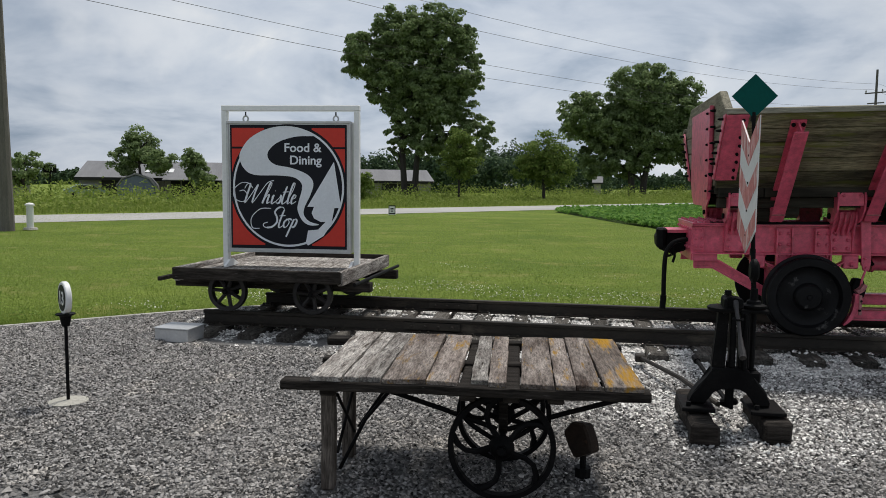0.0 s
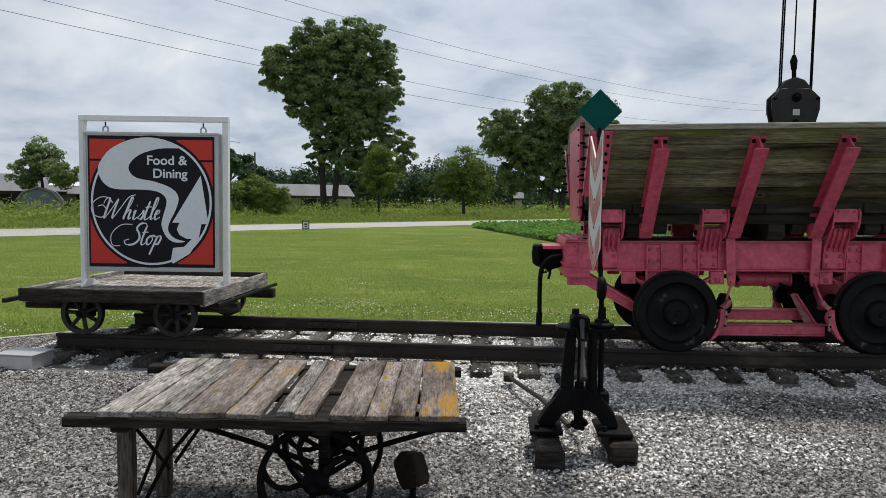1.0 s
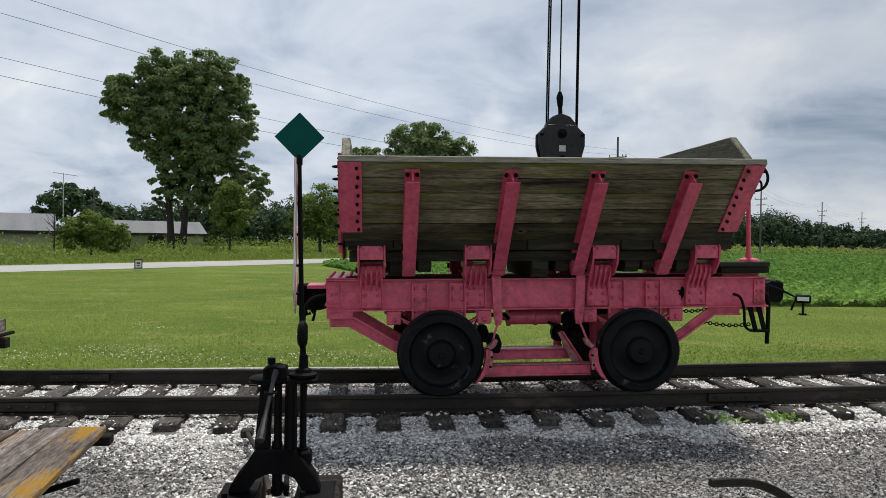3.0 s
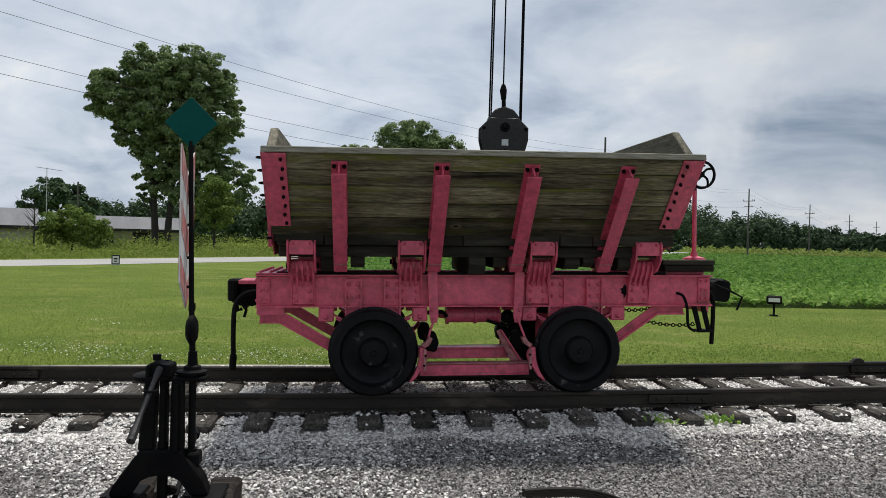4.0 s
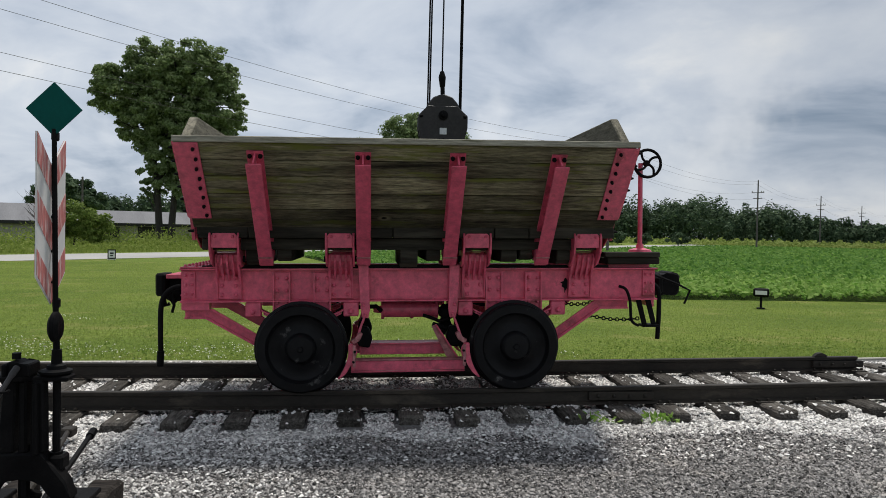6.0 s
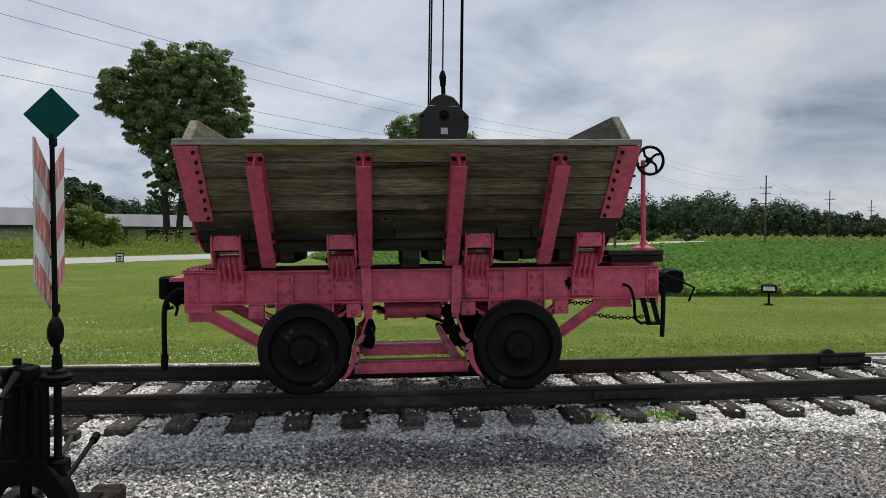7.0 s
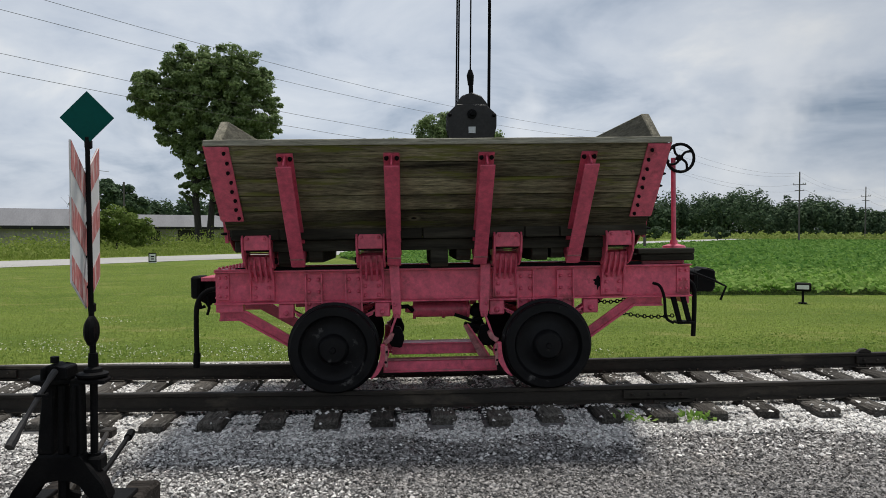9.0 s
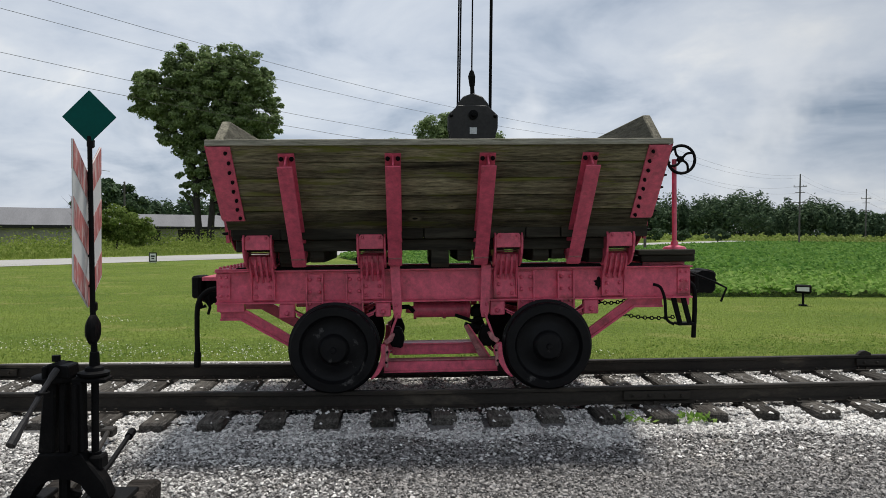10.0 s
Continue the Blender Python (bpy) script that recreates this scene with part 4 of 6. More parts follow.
def frame_side(s):
    o = 1 if s == 1 else -1
    y = yy(FY, s)
    prof_ = [(y, FZ0 + 0.02), (y - 0.07 * o, FZ0 + 0.012), (y - 0.07 * o, FZ0), (y + 0.02 * o, FZ0), (y + 0.02 * o, FZ1), (y - 0.07 * o, FZ1), (y - 0.07 * o, FZ1 - 0.012), (y, FZ1 - 0.02)]
    sill = wp("side_sill", P(prof_, "x", FX0, FX1), M_RED)
    studs("rivet", [(1.45 + 0.19 * k, y, 1.035 + 0.04) for k in range(24)], (0, -o, 0), 0.013, 0.015, M_RED, sill, WO)
    wp("torn_hole", P([(5.065, 1.285), (5.085, 1.255), (5.118, 1.262), (5.112, 1.225), (5.092, 1.205), (5.102, 1.165), (5.072, 1.175), (5.052, 1.13), (5.048, 1.18), (5.022, 1.195), (5.028, 1.222), (5.005, 1.238), (5.04, 1.25), (5.05, 1.275)], "y", *sorted((y - 0.003 * o, y - 0.001 * o))), M_BLACK, sill, "black torn hole in the web", 0.0)
    for x in (2.23, 2.62, 4.32, 4.72):
        pl = wp("pedestal_plate", B(x - 0.085, x + 0.085, *sorted((y - 0.004 * o, y - 0.03 * o)), 0.93, 1.345), M_RED, None, "", 0.004)
        studs("rivet", [(x + dx, yy(FY - 0.03, s), z) for dx in (-0.045, 0.045) for z in (1.29, 1.17, 1.05)], (0, -s, 0), 0.02, 0.024, M_RED, pl, WO)
        for dx in (-0.085, 0.07):
            wp("flange", B(x + dx, x + dx + 0.015, *sorted((y - 0.03 * o, y - 0.065 * o)), 0.93, 1.345), M_RED, pl)
    for x in (1.345, 5.925):
        bm = B(x - 0.06, x + 0.06, *sorted((y - 0.003 * o, y - 0.018 * o)), 1.10, 1.36)
        gus = wp("end_gusset", bm, M_RED, None, "", 0.003)
        studs("rivet", [(p[0], yy(p[1], s), p[2]) for p in [(x + dx, FY - 0.018, z) for dx in (-0.03, 0.03) for z in (1.32, 1.23, 1.14)]], (0, -s, 0), 0.016, 0.02, M_RED, gus, WO)
    # ribbed rocker hinges that carry the body
    for x in (1.73, 2.80, 4.113, 5.20):
        lower = wp("hinge_plate", B(x - 0.105, x + 0.105, *sorted((y - 0.004 * o, y - 0.035 * o)), 1.09, 1.45), M_RED, None, "", 0.004)
        studs("rivet", [(p[0], yy(p[1], s), p[2]) for p in [(x + dx, FY - 0.035, z) for dx in (-0.065, 0.065) for z in (1.30, 1.22, 1.13)]], (0, -s, 0), 0.02, 0.024, M_RED, lower, WO)
        for k in range(5):
            xx = x - 0.105 + 0.0525 * k
            curve = [(yy(8.556, s), 1.26), (yy(8.51, s), 1.27), (yy(8.45, s), 1.36), (yy(8.405, s), 1.44), (yy(8.395, s), 1.49), (yy(8.42, s), 1.525), (yy(8.47, s), 1.54), (yy(8.556, s), 1.53)]
            wp("fin", P(curve, "x", xx - 0.01, xx + 0.01), M_RED, lower, "", 0.002)
        core = [(yy(8.55, s), 1.30), (yy(8.47, s), 1.38), (yy(8.43, s), 1.46), (yy(8.43, s), 1.52), (yy(8.47, s), 1.545), (yy(8.55, s), 1.53)]
        wp("knuckle", P(core, "x", x - 0.10, x + 0.10), M_RED, lower)
        for dx in (-0.118, 0.105):
            side = [(yy(8.556, s), 1.50), (yy(8.44, s), 1.50), (yy(8.45, s), 1.40), (yy(8.50, s), 1.25), (yy(8.52, s), 1.09), (yy(8.556, s), 1.09)]
            wp("side_web", P(side, "x", x + dx, x + dx + 0.013), M_RED, lower)
        wp("pin", tubes(([(x - 0.16, yy(8.47, s), 1.48), (x + 0.16, yy(8.47, s), 1.48)], 0.03)), M_BLACK, lower, "black hinge pin")
        upper = wp("hinge_bracket", P([(x - 0.118, 1.592), (x + 0.118, 1.592), (x + 0.118, 1.705), (x + 0.098, 1.73), (x - 0.098, 1.73), (x - 0.118, 1.705)], "y", *sorted((yy(8.258, s), yy(8.268, s)))), M_RED, None, "", 0.004)
        wp("bracket_lip", B(x - 0.118, x + 0.118, *sorted((yy(8.27, s), yy(8.43, s))), 1.592, 1.606), M_RED, upper)
        wp("tie_bar", B(x - 0.122, x + 0.122, *sorted((yy(8.47, s), yy(8.50, s))), 1.548, 1.562), M_WORN_LIT, upper)
        for dx in (-0.138, 0.12):
            gus = [(yy(8.236, s), 1.70), (yy(8.262, s), 1.735), (yy(8.56, s), 1.66), (yy(8.56, s), 1.43), (yy(8.46, s), 1.40), (yy(8.36, s), 1.43), (yy(8.26, s), 1.54), (yy(8.235, s), 1.66)]
            wp("gusset", P(gus, "x", x + dx, x + dx + 0.02), M_RED, upper, "", 0.004)
        studs("rivet", [(x + dx, yy(8.258, s), 1.70) for dx in (-0.08, 0.08)], (0, -s, 0), 0.016, 0.018, M_RED, upper, WO)
    # bent hanging straps and rods to the brakes
    for x, sg in ((3.02, 1), (3.92, -1)):
        bm = P([(x - 0.05, 1.42), (x + 0.05, 1.42), (x + 0.045 + sg * 0.02, 0.98), (x + 0.03 + sg * 0.02, 0.90), (x - 0.03 + sg * 0.02, 0.90), (x - 0.045 + sg * 0.02, 0.98)], "y", *sorted((yy(8.50, s), yy(8.47, s))))
        st = wp("hanger_strap", bm, M_RED, None, "", 0.004)
        studs("rivet", [(p[0], yy(p[1], s), p[2]) for p in [(x + sg * 0.02, 8.47, 0.94), (x, 8.47, 1.03)]], (0, -s, 0), 0.018, 0.022, M_RED, st, WO)
        wp("rod", tubes(([(x + sg * 0.02, yy(8.46, s), 0.935), (x - sg * 0.02, yy(8.45, s), 0.83), (x - sg * 0.055, yy(8.40, s), 0.72)], 0.012)), M_RED, st)
        # brake shoe wrapped round the wheel's inner side, with its head and lug
        wx = 2.43 if sg == 1 else 4.50
        arc = [(math.radians(-40 + 5 * k), 0.452) for k in range(10)]
        rim_ = [(math.radians(5 - 5 * k), (0.49, 0.525, 0.535, 0.53, 0.51, 0.50, 0.497, 0.49, 0.482, 0.466)[k]) for k in range(10)]
        head = wp("brake_shoe", P([(wx + sg * r * math.cos(q), 0.631 + r * math.sin(q)) for q, r in arc + rim_], "y", *sorted((yy(8.30, s), yy(8.37, s)))), M_RED, None, "scuffed pale red brake shoe", 0.008)
        wp("shoe_lug", P([(wx + sg * 0.50, 0.66), (wx + sg * 0.56, 0.70), (wx + sg * 0.585, 0.76), (wx + sg * 0.55, 0.775), (wx + sg * 0.52, 0.72), (wx + sg * 0.47, 0.70)], "y", *sorted((yy(8.33, s), yy(8.42, s)))), M_WORN_LIT, head, "pale worn casting", 0.006)
        wp("shoe_key", B(wx + sg * 0.505 - 0.014, wx + sg * 0.505 + 0.014, *sorted((yy(8.285, s), yy(8.31, s))), 0.45, 0.66), M_WORN_LIT, head, "", 0.004)
        studs("rivet", [(wx + sg * 0.51, yy(8.30, s), 0.60), (wx + sg * 0.50, yy(8.30, s), 0.50)], (0, -s, 0), 0.016, 0.02, M_BLACK, head, WO)
        wp("brake_block", P([(x - 0.05, 0.60), (x + 0.06, 0.58), (x + 0.09, 0.68), (x + 0.05, 0.79), (x - 0.03, 0.80), (x - 0.07, 0.70)], "y", *sorted((yy(8.62, s), yy(8.74, s)))), M_BLACK, None, "rusty brake block", 0.015)
    # bent struts down to the axle boxes
    for pts in ([(1.30, 0.985), (1.30, 0.905), (1.50, 0.905), (2.16, 0.53), (2.20, 0.60), (1.56, 0.985)], [(5.72, 1.055), (5.72, 0.975), (5.42, 0.975), (4.78, 0.53), (4.74, 0.60), (5.38, 1.055)]):
        strut = wp("strut", P(pts, "y", *sorted((yy(8.585, s), yy(8.60, s)))), M_RED)
        for a, b in ((1, 3), (0, 5)):
            inner = [pts[0], pts[5], pts[4]] if b == 5 else [pts[1], pts[2], pts[3]]
            for p, q in zip(inner, inner[1:]):
                wp("flange", tubes(([(p[0], yy(8.56, s), p[1]), (q[0], yy(8.56, s), q[1])], 0.014), n=4), M_RED, strut)
        wp("strut_foot", B(pts[0][0] - 0.02, pts[0][0] + 0.24, *sorted((yy(8.52, s), yy(8.62, s))), FZ0 - 0.075, FZ0 - 0.002), M_RED, strut) if pts[0][0] < 3 else None
    # spring hangers and leaf springs
    for xc in (2.43, 4.50):
        for dx in (-0.47, 0.47):
            h = wp("spring_hanger", B(xc + dx - 0.075, xc + dx + 0.075, *sorted((yy(8.50, s), yy(8.58, s))), 0.915, 1.058), M_RED, None, "", 0.01)
            wp("pin", bolts(bmesh.new(), [(xc + dx, 8.50, 0.965)], 0.028, 0.03, s=s), M_RED, h)
        spring = None
        for k in range(5):
            e = 0.43 - 0.055 * k
            bow = [(e * q / 6, 1.005 - 0.13 * (1 - (e * q / 6 / 0.43) ** 2) - 0.021 * k) for q in range(-6, 7)]
            strip = [(xc + u, v) for u, v in bow] + [(xc + u, v - 0.016) for u, v in bow[::-1]]
            ob = wp("leaf_spring" if spring is None else "leaf", P(strip, "y", *sorted((yy(8.51, s), yy(8.60, s)))), M_RED, spring)
            spring = spring or ob
        wp("axle_box", B(xc - 0.13, xc + 0.13, *sorted((yy(8.50, s), yy(8.72, s))), 0.50, 0.86), M_RED, None, "", 0.03)


both_sides(frame_side)
for x0, x1 in ((FX0, FX0 + 0.03), (FX1 - 0.03, FX1)):
    wp("end_sill", B(x0, x1, FY + 0.02, 2 * CY - FY - 0.02, 0.98, FZ1), M_RED, None, "", 0.004)
    sg = -1 if x0 < 3 else 1
    studs("rivet", [(x0 if sg < 0 else x1, 8.62 + 0.16 * k, z) for k in range(7) for z in (1.33, 1.12)], (sg, 0, 0), 0.016, 0.02, M_RED, wagon, WO)
wp("top_plate", B(FX0, 1.72, FY - 0.06, 2 * CY - FY + 0.06, FZ1 + 0.002, FZ1 + 0.018), M_RED, None, "red deck plate with rivets", 0.003)
studs("rivet", [(1.31 + 0.1 * k, 8.56 + 0.15 * j, FZ1 + 0.018) for k in range(4) for j in range(8)], (0, 0, 1), 0.018, 0.022, M_RED, wagon, WO)
for y in (CY - 0.16, CY + 0.16):
    wp("centre_sill", B(FX0 + 0.03, FX1 - 0.03, y - 0.04, y + 0.04, 1.08, 1.36), M_RED)
wp("frame_rail", B(FX0 + 0.2, FX1 - 0.5, FY - 0.03, FY + 0.05, FZ1 + 0.003, FZ1 + 0.03), M_BLACK, None, "dark wear strip", 0.003)
for x in (1.9, 2.9, 4.0, 5.2):
    wp("cross_bearer", B(x - 0.04, x + 0.04, FY + 0.03, 2 * CY - FY - 0.03, 1.10, 1.34), M_RED)

# wheelsets
for xc in (2.43, 4.50):
    axle = wp("axle", tubes(([(xc, 8.30, 0.631), (xc, 2 * CY - 8.30, 0.631)], 0.075), n=14), M_BLACK, None, "black axle", smooth=True)
    for s in (1, -1):
        o = 1 if s == 1 else -1
        y0 = yy(8.275, s)
        R = 0.418
        prof_ = [(0.0001, -0.03), (0.022, -0.03), (0.03, -0.016), (0.115, -0.012), (0.135, 0.004), (0.150, 0.045), (0.21, 0.068), (0.28, 0.07), (0.306, 0.055), (0.320, 0.016), (0.330, 0.0), (R - 0.014, 0.0), (R, 0.014), (R + 0.002, 0.095), (R + 0.027, 0.105), (R + 0.027, 0.13), (R - 0.02, 0.14), (0.2, 0.14), (0.0001, 0.14)]
        wp("wheel", lathe(bmesh.new(), [(r, h * o) for r, h in prof_], (xc, y0, 0.631), "y", 56), M_TYRE, axle, "black painted steel wheel with dished web", smooth=True)

# brake gear between the wheels
for y_, o_ in ((8.46, 1), (2 * CY - 8.46, -1)):
    beam = wp("brake_beam", B(2.90, 4.02, *sorted((y_, y_ + 0.02 * o_)), 0.385, 0.478), M_RED, None, "", 0.004)
    # the flange edge's bright line is put into its colour
    wp("top_flange", B(2.88, 4.04, *sorted((y_ - 0.01 * o_, y_ + 0.10 * o_)), 0.482, 0.498), M_WORN_LIT, beam, "pale flange edge with its highlight in the colour", 0.003)
    wp("bottom_flange", B(2.90, 4.02, *sorted((y_ - 0.01 * o_, y_ + 0.10 * o_)), 0.368, 0.382), M_RED, beam, "", 0.003)
wp("cross_beam", B(2.98, 3.92, 8.72, 8.76, 0.50, 0.605), M_RED, None, "shaded red brake beam", 0.004)
wp("cross_beam", B(2.98, 3.92, 8.68, 8.80, 0.607, 0.622), M_RED, None, "shaded red beam flange", 0.003)
wp("air_cylinder", lathe(bmesh.new(), [(0.03, -0.08), (0.04, 0.0), (0.10, 0.0), (0.10, 0.03), (0.082, 0.03), (0.082, 0.30), (0.095, 0.30), (0.095, 0.33), (0.082, 0.33), (0.082, 0.55), (0.10, 0.55), (0.10, 0.58), (0.03, 0.6)], (3.20, 8.85, 0.945), "x", 24), M_RED, None, "red air brake cylinder", smooth=True)
wp("brake_pipe", tubes(([(2.9, 8.7, 0.98), (3.15, 8.72, 0.99), (3.2, 8.75, 0.94)], 0.022)), M_BLACK, None, "black air pipe")
wp("brake_pipe", tubes(([(3.75, 8.8, 0.93), (3.9, 8.75, 0.90), (4.2, 8.75, 0.92)], 0.02)), M_BLACK, None, "black air pipe")
lever_ = wp("brake_lever", P([(3.70, 0.80), (3.735, 0.815), (3.965, 0.47), (3.945, 0.43), (3.845, 0.50)], "y", 8.58, 8.60), M_WORN_LIT, None, "scuffed pale brake lever", 0.004)
wp("lever_flange", P([(3.735, 0.815), (3.75, 0.82), (3.98, 0.475), (3.965, 0.465)], "y", 8.53, 8.61), M_RED, lever_, "", 0.003)
wp("slack_rod", tubes(([(3.72, 8.7, 0.80), (3.86, 8.72, 0.76), (3.98, 8.72, 0.72)], 0.03)), M_BLACK, None, "black slack adjuster", smooth=True)
wp("brake_pipe", tubes((smooth_line([(3.62, 8.70, 0.90), (3.74, 8.69, 0.86), (3.80, 8.70, 0.84), (3.92, 8.72, 0.88)], 5), 0.018)), M_BLACK, None, "black air pipe", smooth=True)
wp("valve", lathe(bmesh.new(), [(0.03, 0), (0.07, 0.02), (0.07, 0.1), (0.03, 0.14)], (3.86, 8.8, 0.86), "z", 12), M_BLACK, None, "black brake valve", smooth=True)

# couplers, hoses and end fittings
cou = wp("coupler", P([(1.27, 1.05), (1.16, 1.05), (1.12, 1.02), (1.02, 1.04), (0.98, 1.09), (0.94, 1.10), (0.93, 1.24), (0.97, 1.27), (1.03, 1.26), (1.06, 1.31), (1.27, 1.29)], "y", CY - 0.12, CY + 0.12), M_BLACK, None, "black knuckle coupler", 0.02)
wp("knuckle", P([(0.93, CY - 0.20), (1.02, CY - 0.22), (1.06, CY - 0.12), (1.06, CY + 0.02), (1.0, CY + 0.06), (0.94, CY)], "z", 1.09, 1.32), M_BLACK, cou, "", 0.02)
wp("lock_lifter", tubes(([(1.02, CY - 0.24, 1.10), (1.05, CY - 0.26, 1.0), (1.09, CY - 0.26, 1.02)], 0.02), ([(1.07, CY - 0.22, 1.12), (1.13, CY - 0.22, 1.02)], 0.03)), M_BLACK, cou, "", smooth=True)
wp("coupler_shank", B(1.05, 1.28, CY - 0.24, CY + 0.24, 1.27, 1.31), M_RED, cou, "red striker plate", 0.004)
wp("air_hose", tubes((smooth_line([(1.26, 8.80, 1.20), (1.12, 8.78, 1.17), (1.03, 8.78, 1.05), (1.01, 8.79, 0.80), (1.01, 8.80, 0.50)], 5), 0.026), ([(1.01, 8.80, 0.55), (1.0, 8.80, 0.40)], 0.035), n=10), M_BLACK, None, "hanging black rubber air hose", smooth=True)
wp("uncoupling_chain", tubes(([(1.12, 8.85, 1.12), (1.13, 8.84, 1.0), (1.11, 8.84, 0.93)], 0.015)), M_BLACK, None, "black chain")
cou = wp("coupler", B(6.03, 6.26, CY - 0.12, CY + 0.12, 1.06, 1.30), M_BLACK, None, "black knuckle coupler", 0.03)
wp("knuckle", P([(6.16, 1.08), (6.22, 1.06), (6.25, 1.10), (6.33, 1.06), (6.39, 1.08), (6.41, 1.16), (6.38, 1.20), (6.41, 1.24), (6.40, 1.30), (6.30, 1.33), (6.26, 1.29), (6.16, 1.30)], "y", CY - 0.22, CY + 0.10), M_BLACK, cou, "", 0.02)
wp("guard_arm", B(6.14, 6.20, CY - 0.26, CY - 0.06, 1.10, 1.27), M_BLACK, cou, "", 0.015)
wp("lift_bar", tubes(([(6.05, 8.68, 1.30), (6.30, 8.66, 1.20), (6.42, 8.66, 1.14), (6.36, 8.66, 1.0)], 0.012)), M_BLACK, None, "thin bent uncoupling bar")
wp("grab_iron", tubes((smooth_line([(5.60, 8.50, 1.20), (5.66, 8.46, 1.17), (5.70, 8.45, 1.05), (5.72, 8.46, 0.86), (5.80, 8.48, 0.80)], 5), 0.015)), M_BLACK, None, "bent black grab iron")
for dx in (0.0, 0.10):
    wp("step_bar", P([(5.80 + dx, 1.07), (5.855 + dx, 1.07), (5.925 + dx, 0.79), (5.875 + dx, 0.79)], "y", 8.56, 8.585), M_BLACK, None, "black step iron", 0.005)
wp("step_tread", B(5.87, 6.05, 8.54, 8.68, 0.775, 0.80), M_BLACK, None, "black step tread", 0.005)
wp("air_hose", tubes((smooth_line([(6.0, 8.66, 1.22), (6.06, 8.62, 1.15), (6.07, 8.62, 0.95), (6.06, 8.63, 0.64)], 5), 0.024), n=10), M_BLACK, None, "hanging black rubber air hose", smooth=True)


def chain(a, b, sag, n):
    bm = bmesh.new()
    a, b = Vector(a), Vector(b)
    for k in range(n):
        q = (k + 0.5) / n
        c = a.lerp(b, q) - Vector((0, 0, sag * 4 * q * (1 - q)))
        d = (b - a) / n * 0.62
        up = Vector((0, 0, 0.016)) if k % 2 else Vector((0, 0.016, 0))
        tube(bm, [c - d - up * 0.3, c - d * 0.4 + up, c + d * 0.4 + up, c + d - up * 0.3, c + d * 0.4 - up, c - d * 0.4 - up, c - d - up * 0.3], 0.007, 5)
    return bm


wp("safety_chain", chain((5.05, 8.7, 1.02), (5.42, 8.62, 1.05), 0.03, 12), M_BLACK, None, "black iron chain")
wp("safety_chain", chain((5.30, 8.66, 0.90), (5.85, 8.6, 0.86), 0.03, 16), M_BLACK, None, "black iron chain")
# brakeman's platform and hand brake
plat = wp("brake_platform", B(5.50, 6.05, 8.56, 9.55, 1.42, 1.49), M_DKTIM, None, "dark timber brakeman's platform", 0.008)
wp("platform_board", B(5.46, 6.04, 8.52, 8.70, 1.492, 1.545), M_DKTIM, plat, "", 0.008)
wp("stand_off", B(5.55, 5.98, 8.66, 9.45, 1.388, 1.42), M_RED, plat)
staff = wp("brake_staff", tubes(([(5.905, 8.74, 1.40), (5.905, 8.74, 2.47)], 0.024), n=12), M_RED, None, "red brake staff", smooth=True)
wp("staff_base", lathe(bmesh.new(), [(0.12, 0), (0.11, 0.02), (0.04, 0.04), (0.035, 0.08)], (5.905, 8.74, 1.545), "z", 16), M_RED, staff)
ring = [Vector((5.965 + 0.142 * math.cos(a * 0.2618), 8.70, 2.465 + 0.142 * math.sin(a * 0.2618))) for a in range(25)]
bw = wp("brake_wheel", tubes((ring, 0.016), n=8), M_BLACK, staff, "black spoked hand brake wheel", smooth=True)
for k in range(4):
    a = 0.5 + k * 1.5708
    wp("spoke", tubes((smooth_line([(5.965, 8.70, 2.465), (5.965 + 0.075 * math.cos(a + 0.35), 8.69, 2.465 + 0.075 * math.sin(a + 0.35)), (5.965 + 0.14 * math.cos(a), 8.70, 2.465 + 0.14 * math.sin(a))], 4), 0.013)), M_BLACK, bw)
wp("hub", lathe(bmesh.new(), [(0.03, -0.03), (0.035, 0.0), (0.02, 0.06)], (5.95, 8.69, 2.465), "y", 12), M_BLACK, bw)

# ---- crane hook block hanging into the wagon ----
HB = (3.86, 9.06, 1.80)
block = thing("hook_block", HB, "black steel crane hook block hanging on wire ropes inside the wagon", "hook block")


def hp(name, bm, material, parent=None, label="", bevel=0.0, smooth=False):
    return part(name, bm, material, parent or block, label, HB, bevel, smooth)


block.location = (HB[0] - 0.035, HB[1], HB[2] + 0.02)
hexa = [(3.69, 2.45), (3.60, 2.83), (3.60, 2.96), (3.70, 3.06), (4.01, 3.06), (4.12, 2.96), (4.12, 2.83), (4.02, 2.45)]
for y in (8.97, 9.13):
    cheek = hp("cheek_plate", P(hexa, "y", y - 0.018, y + 0.018), M_HOOK, None, "", 0.006)
hp("sheave_guard", P([(3.67, 3.02), (3.70, 3.09), (3.76, 3.16), (3.86, 3.195), (3.96, 3.16), (4.02, 3.09), (4.05, 3.02)], "y", 8.99, 9.11), M_HOOK, None, "rounded sheave guard", 0.01)
hp("pin", lathe(bmesh.new(), [(0.05, 0), (0.05, -0.02), (0.025, -0.025), (0.02, -0.06)], (3.86, 8.952, 2.96), "y", 16), M_BLACK, None, smooth=True)
hp("pin", lathe(bmesh.new(), [(0.03, 0), (0.03, -0.02)], (3.86, 8.952, 2.69), "y", 12), M_BLACK)
hp("label_plate", B(3.825, 3.90, 8.946, 8.951, 2.76, 2.83), M_ALU, None, "small pale square label plate", 0.002)
studs("bolt", [(3.63, 8.952, 2.95), (4.09, 8.952, 2.95), (3.72, 8.952, 2.52), (3.99, 8.952, 2.52)], (0, -1, 0), 0.02, 0.025, M_BLACK, block, HB)
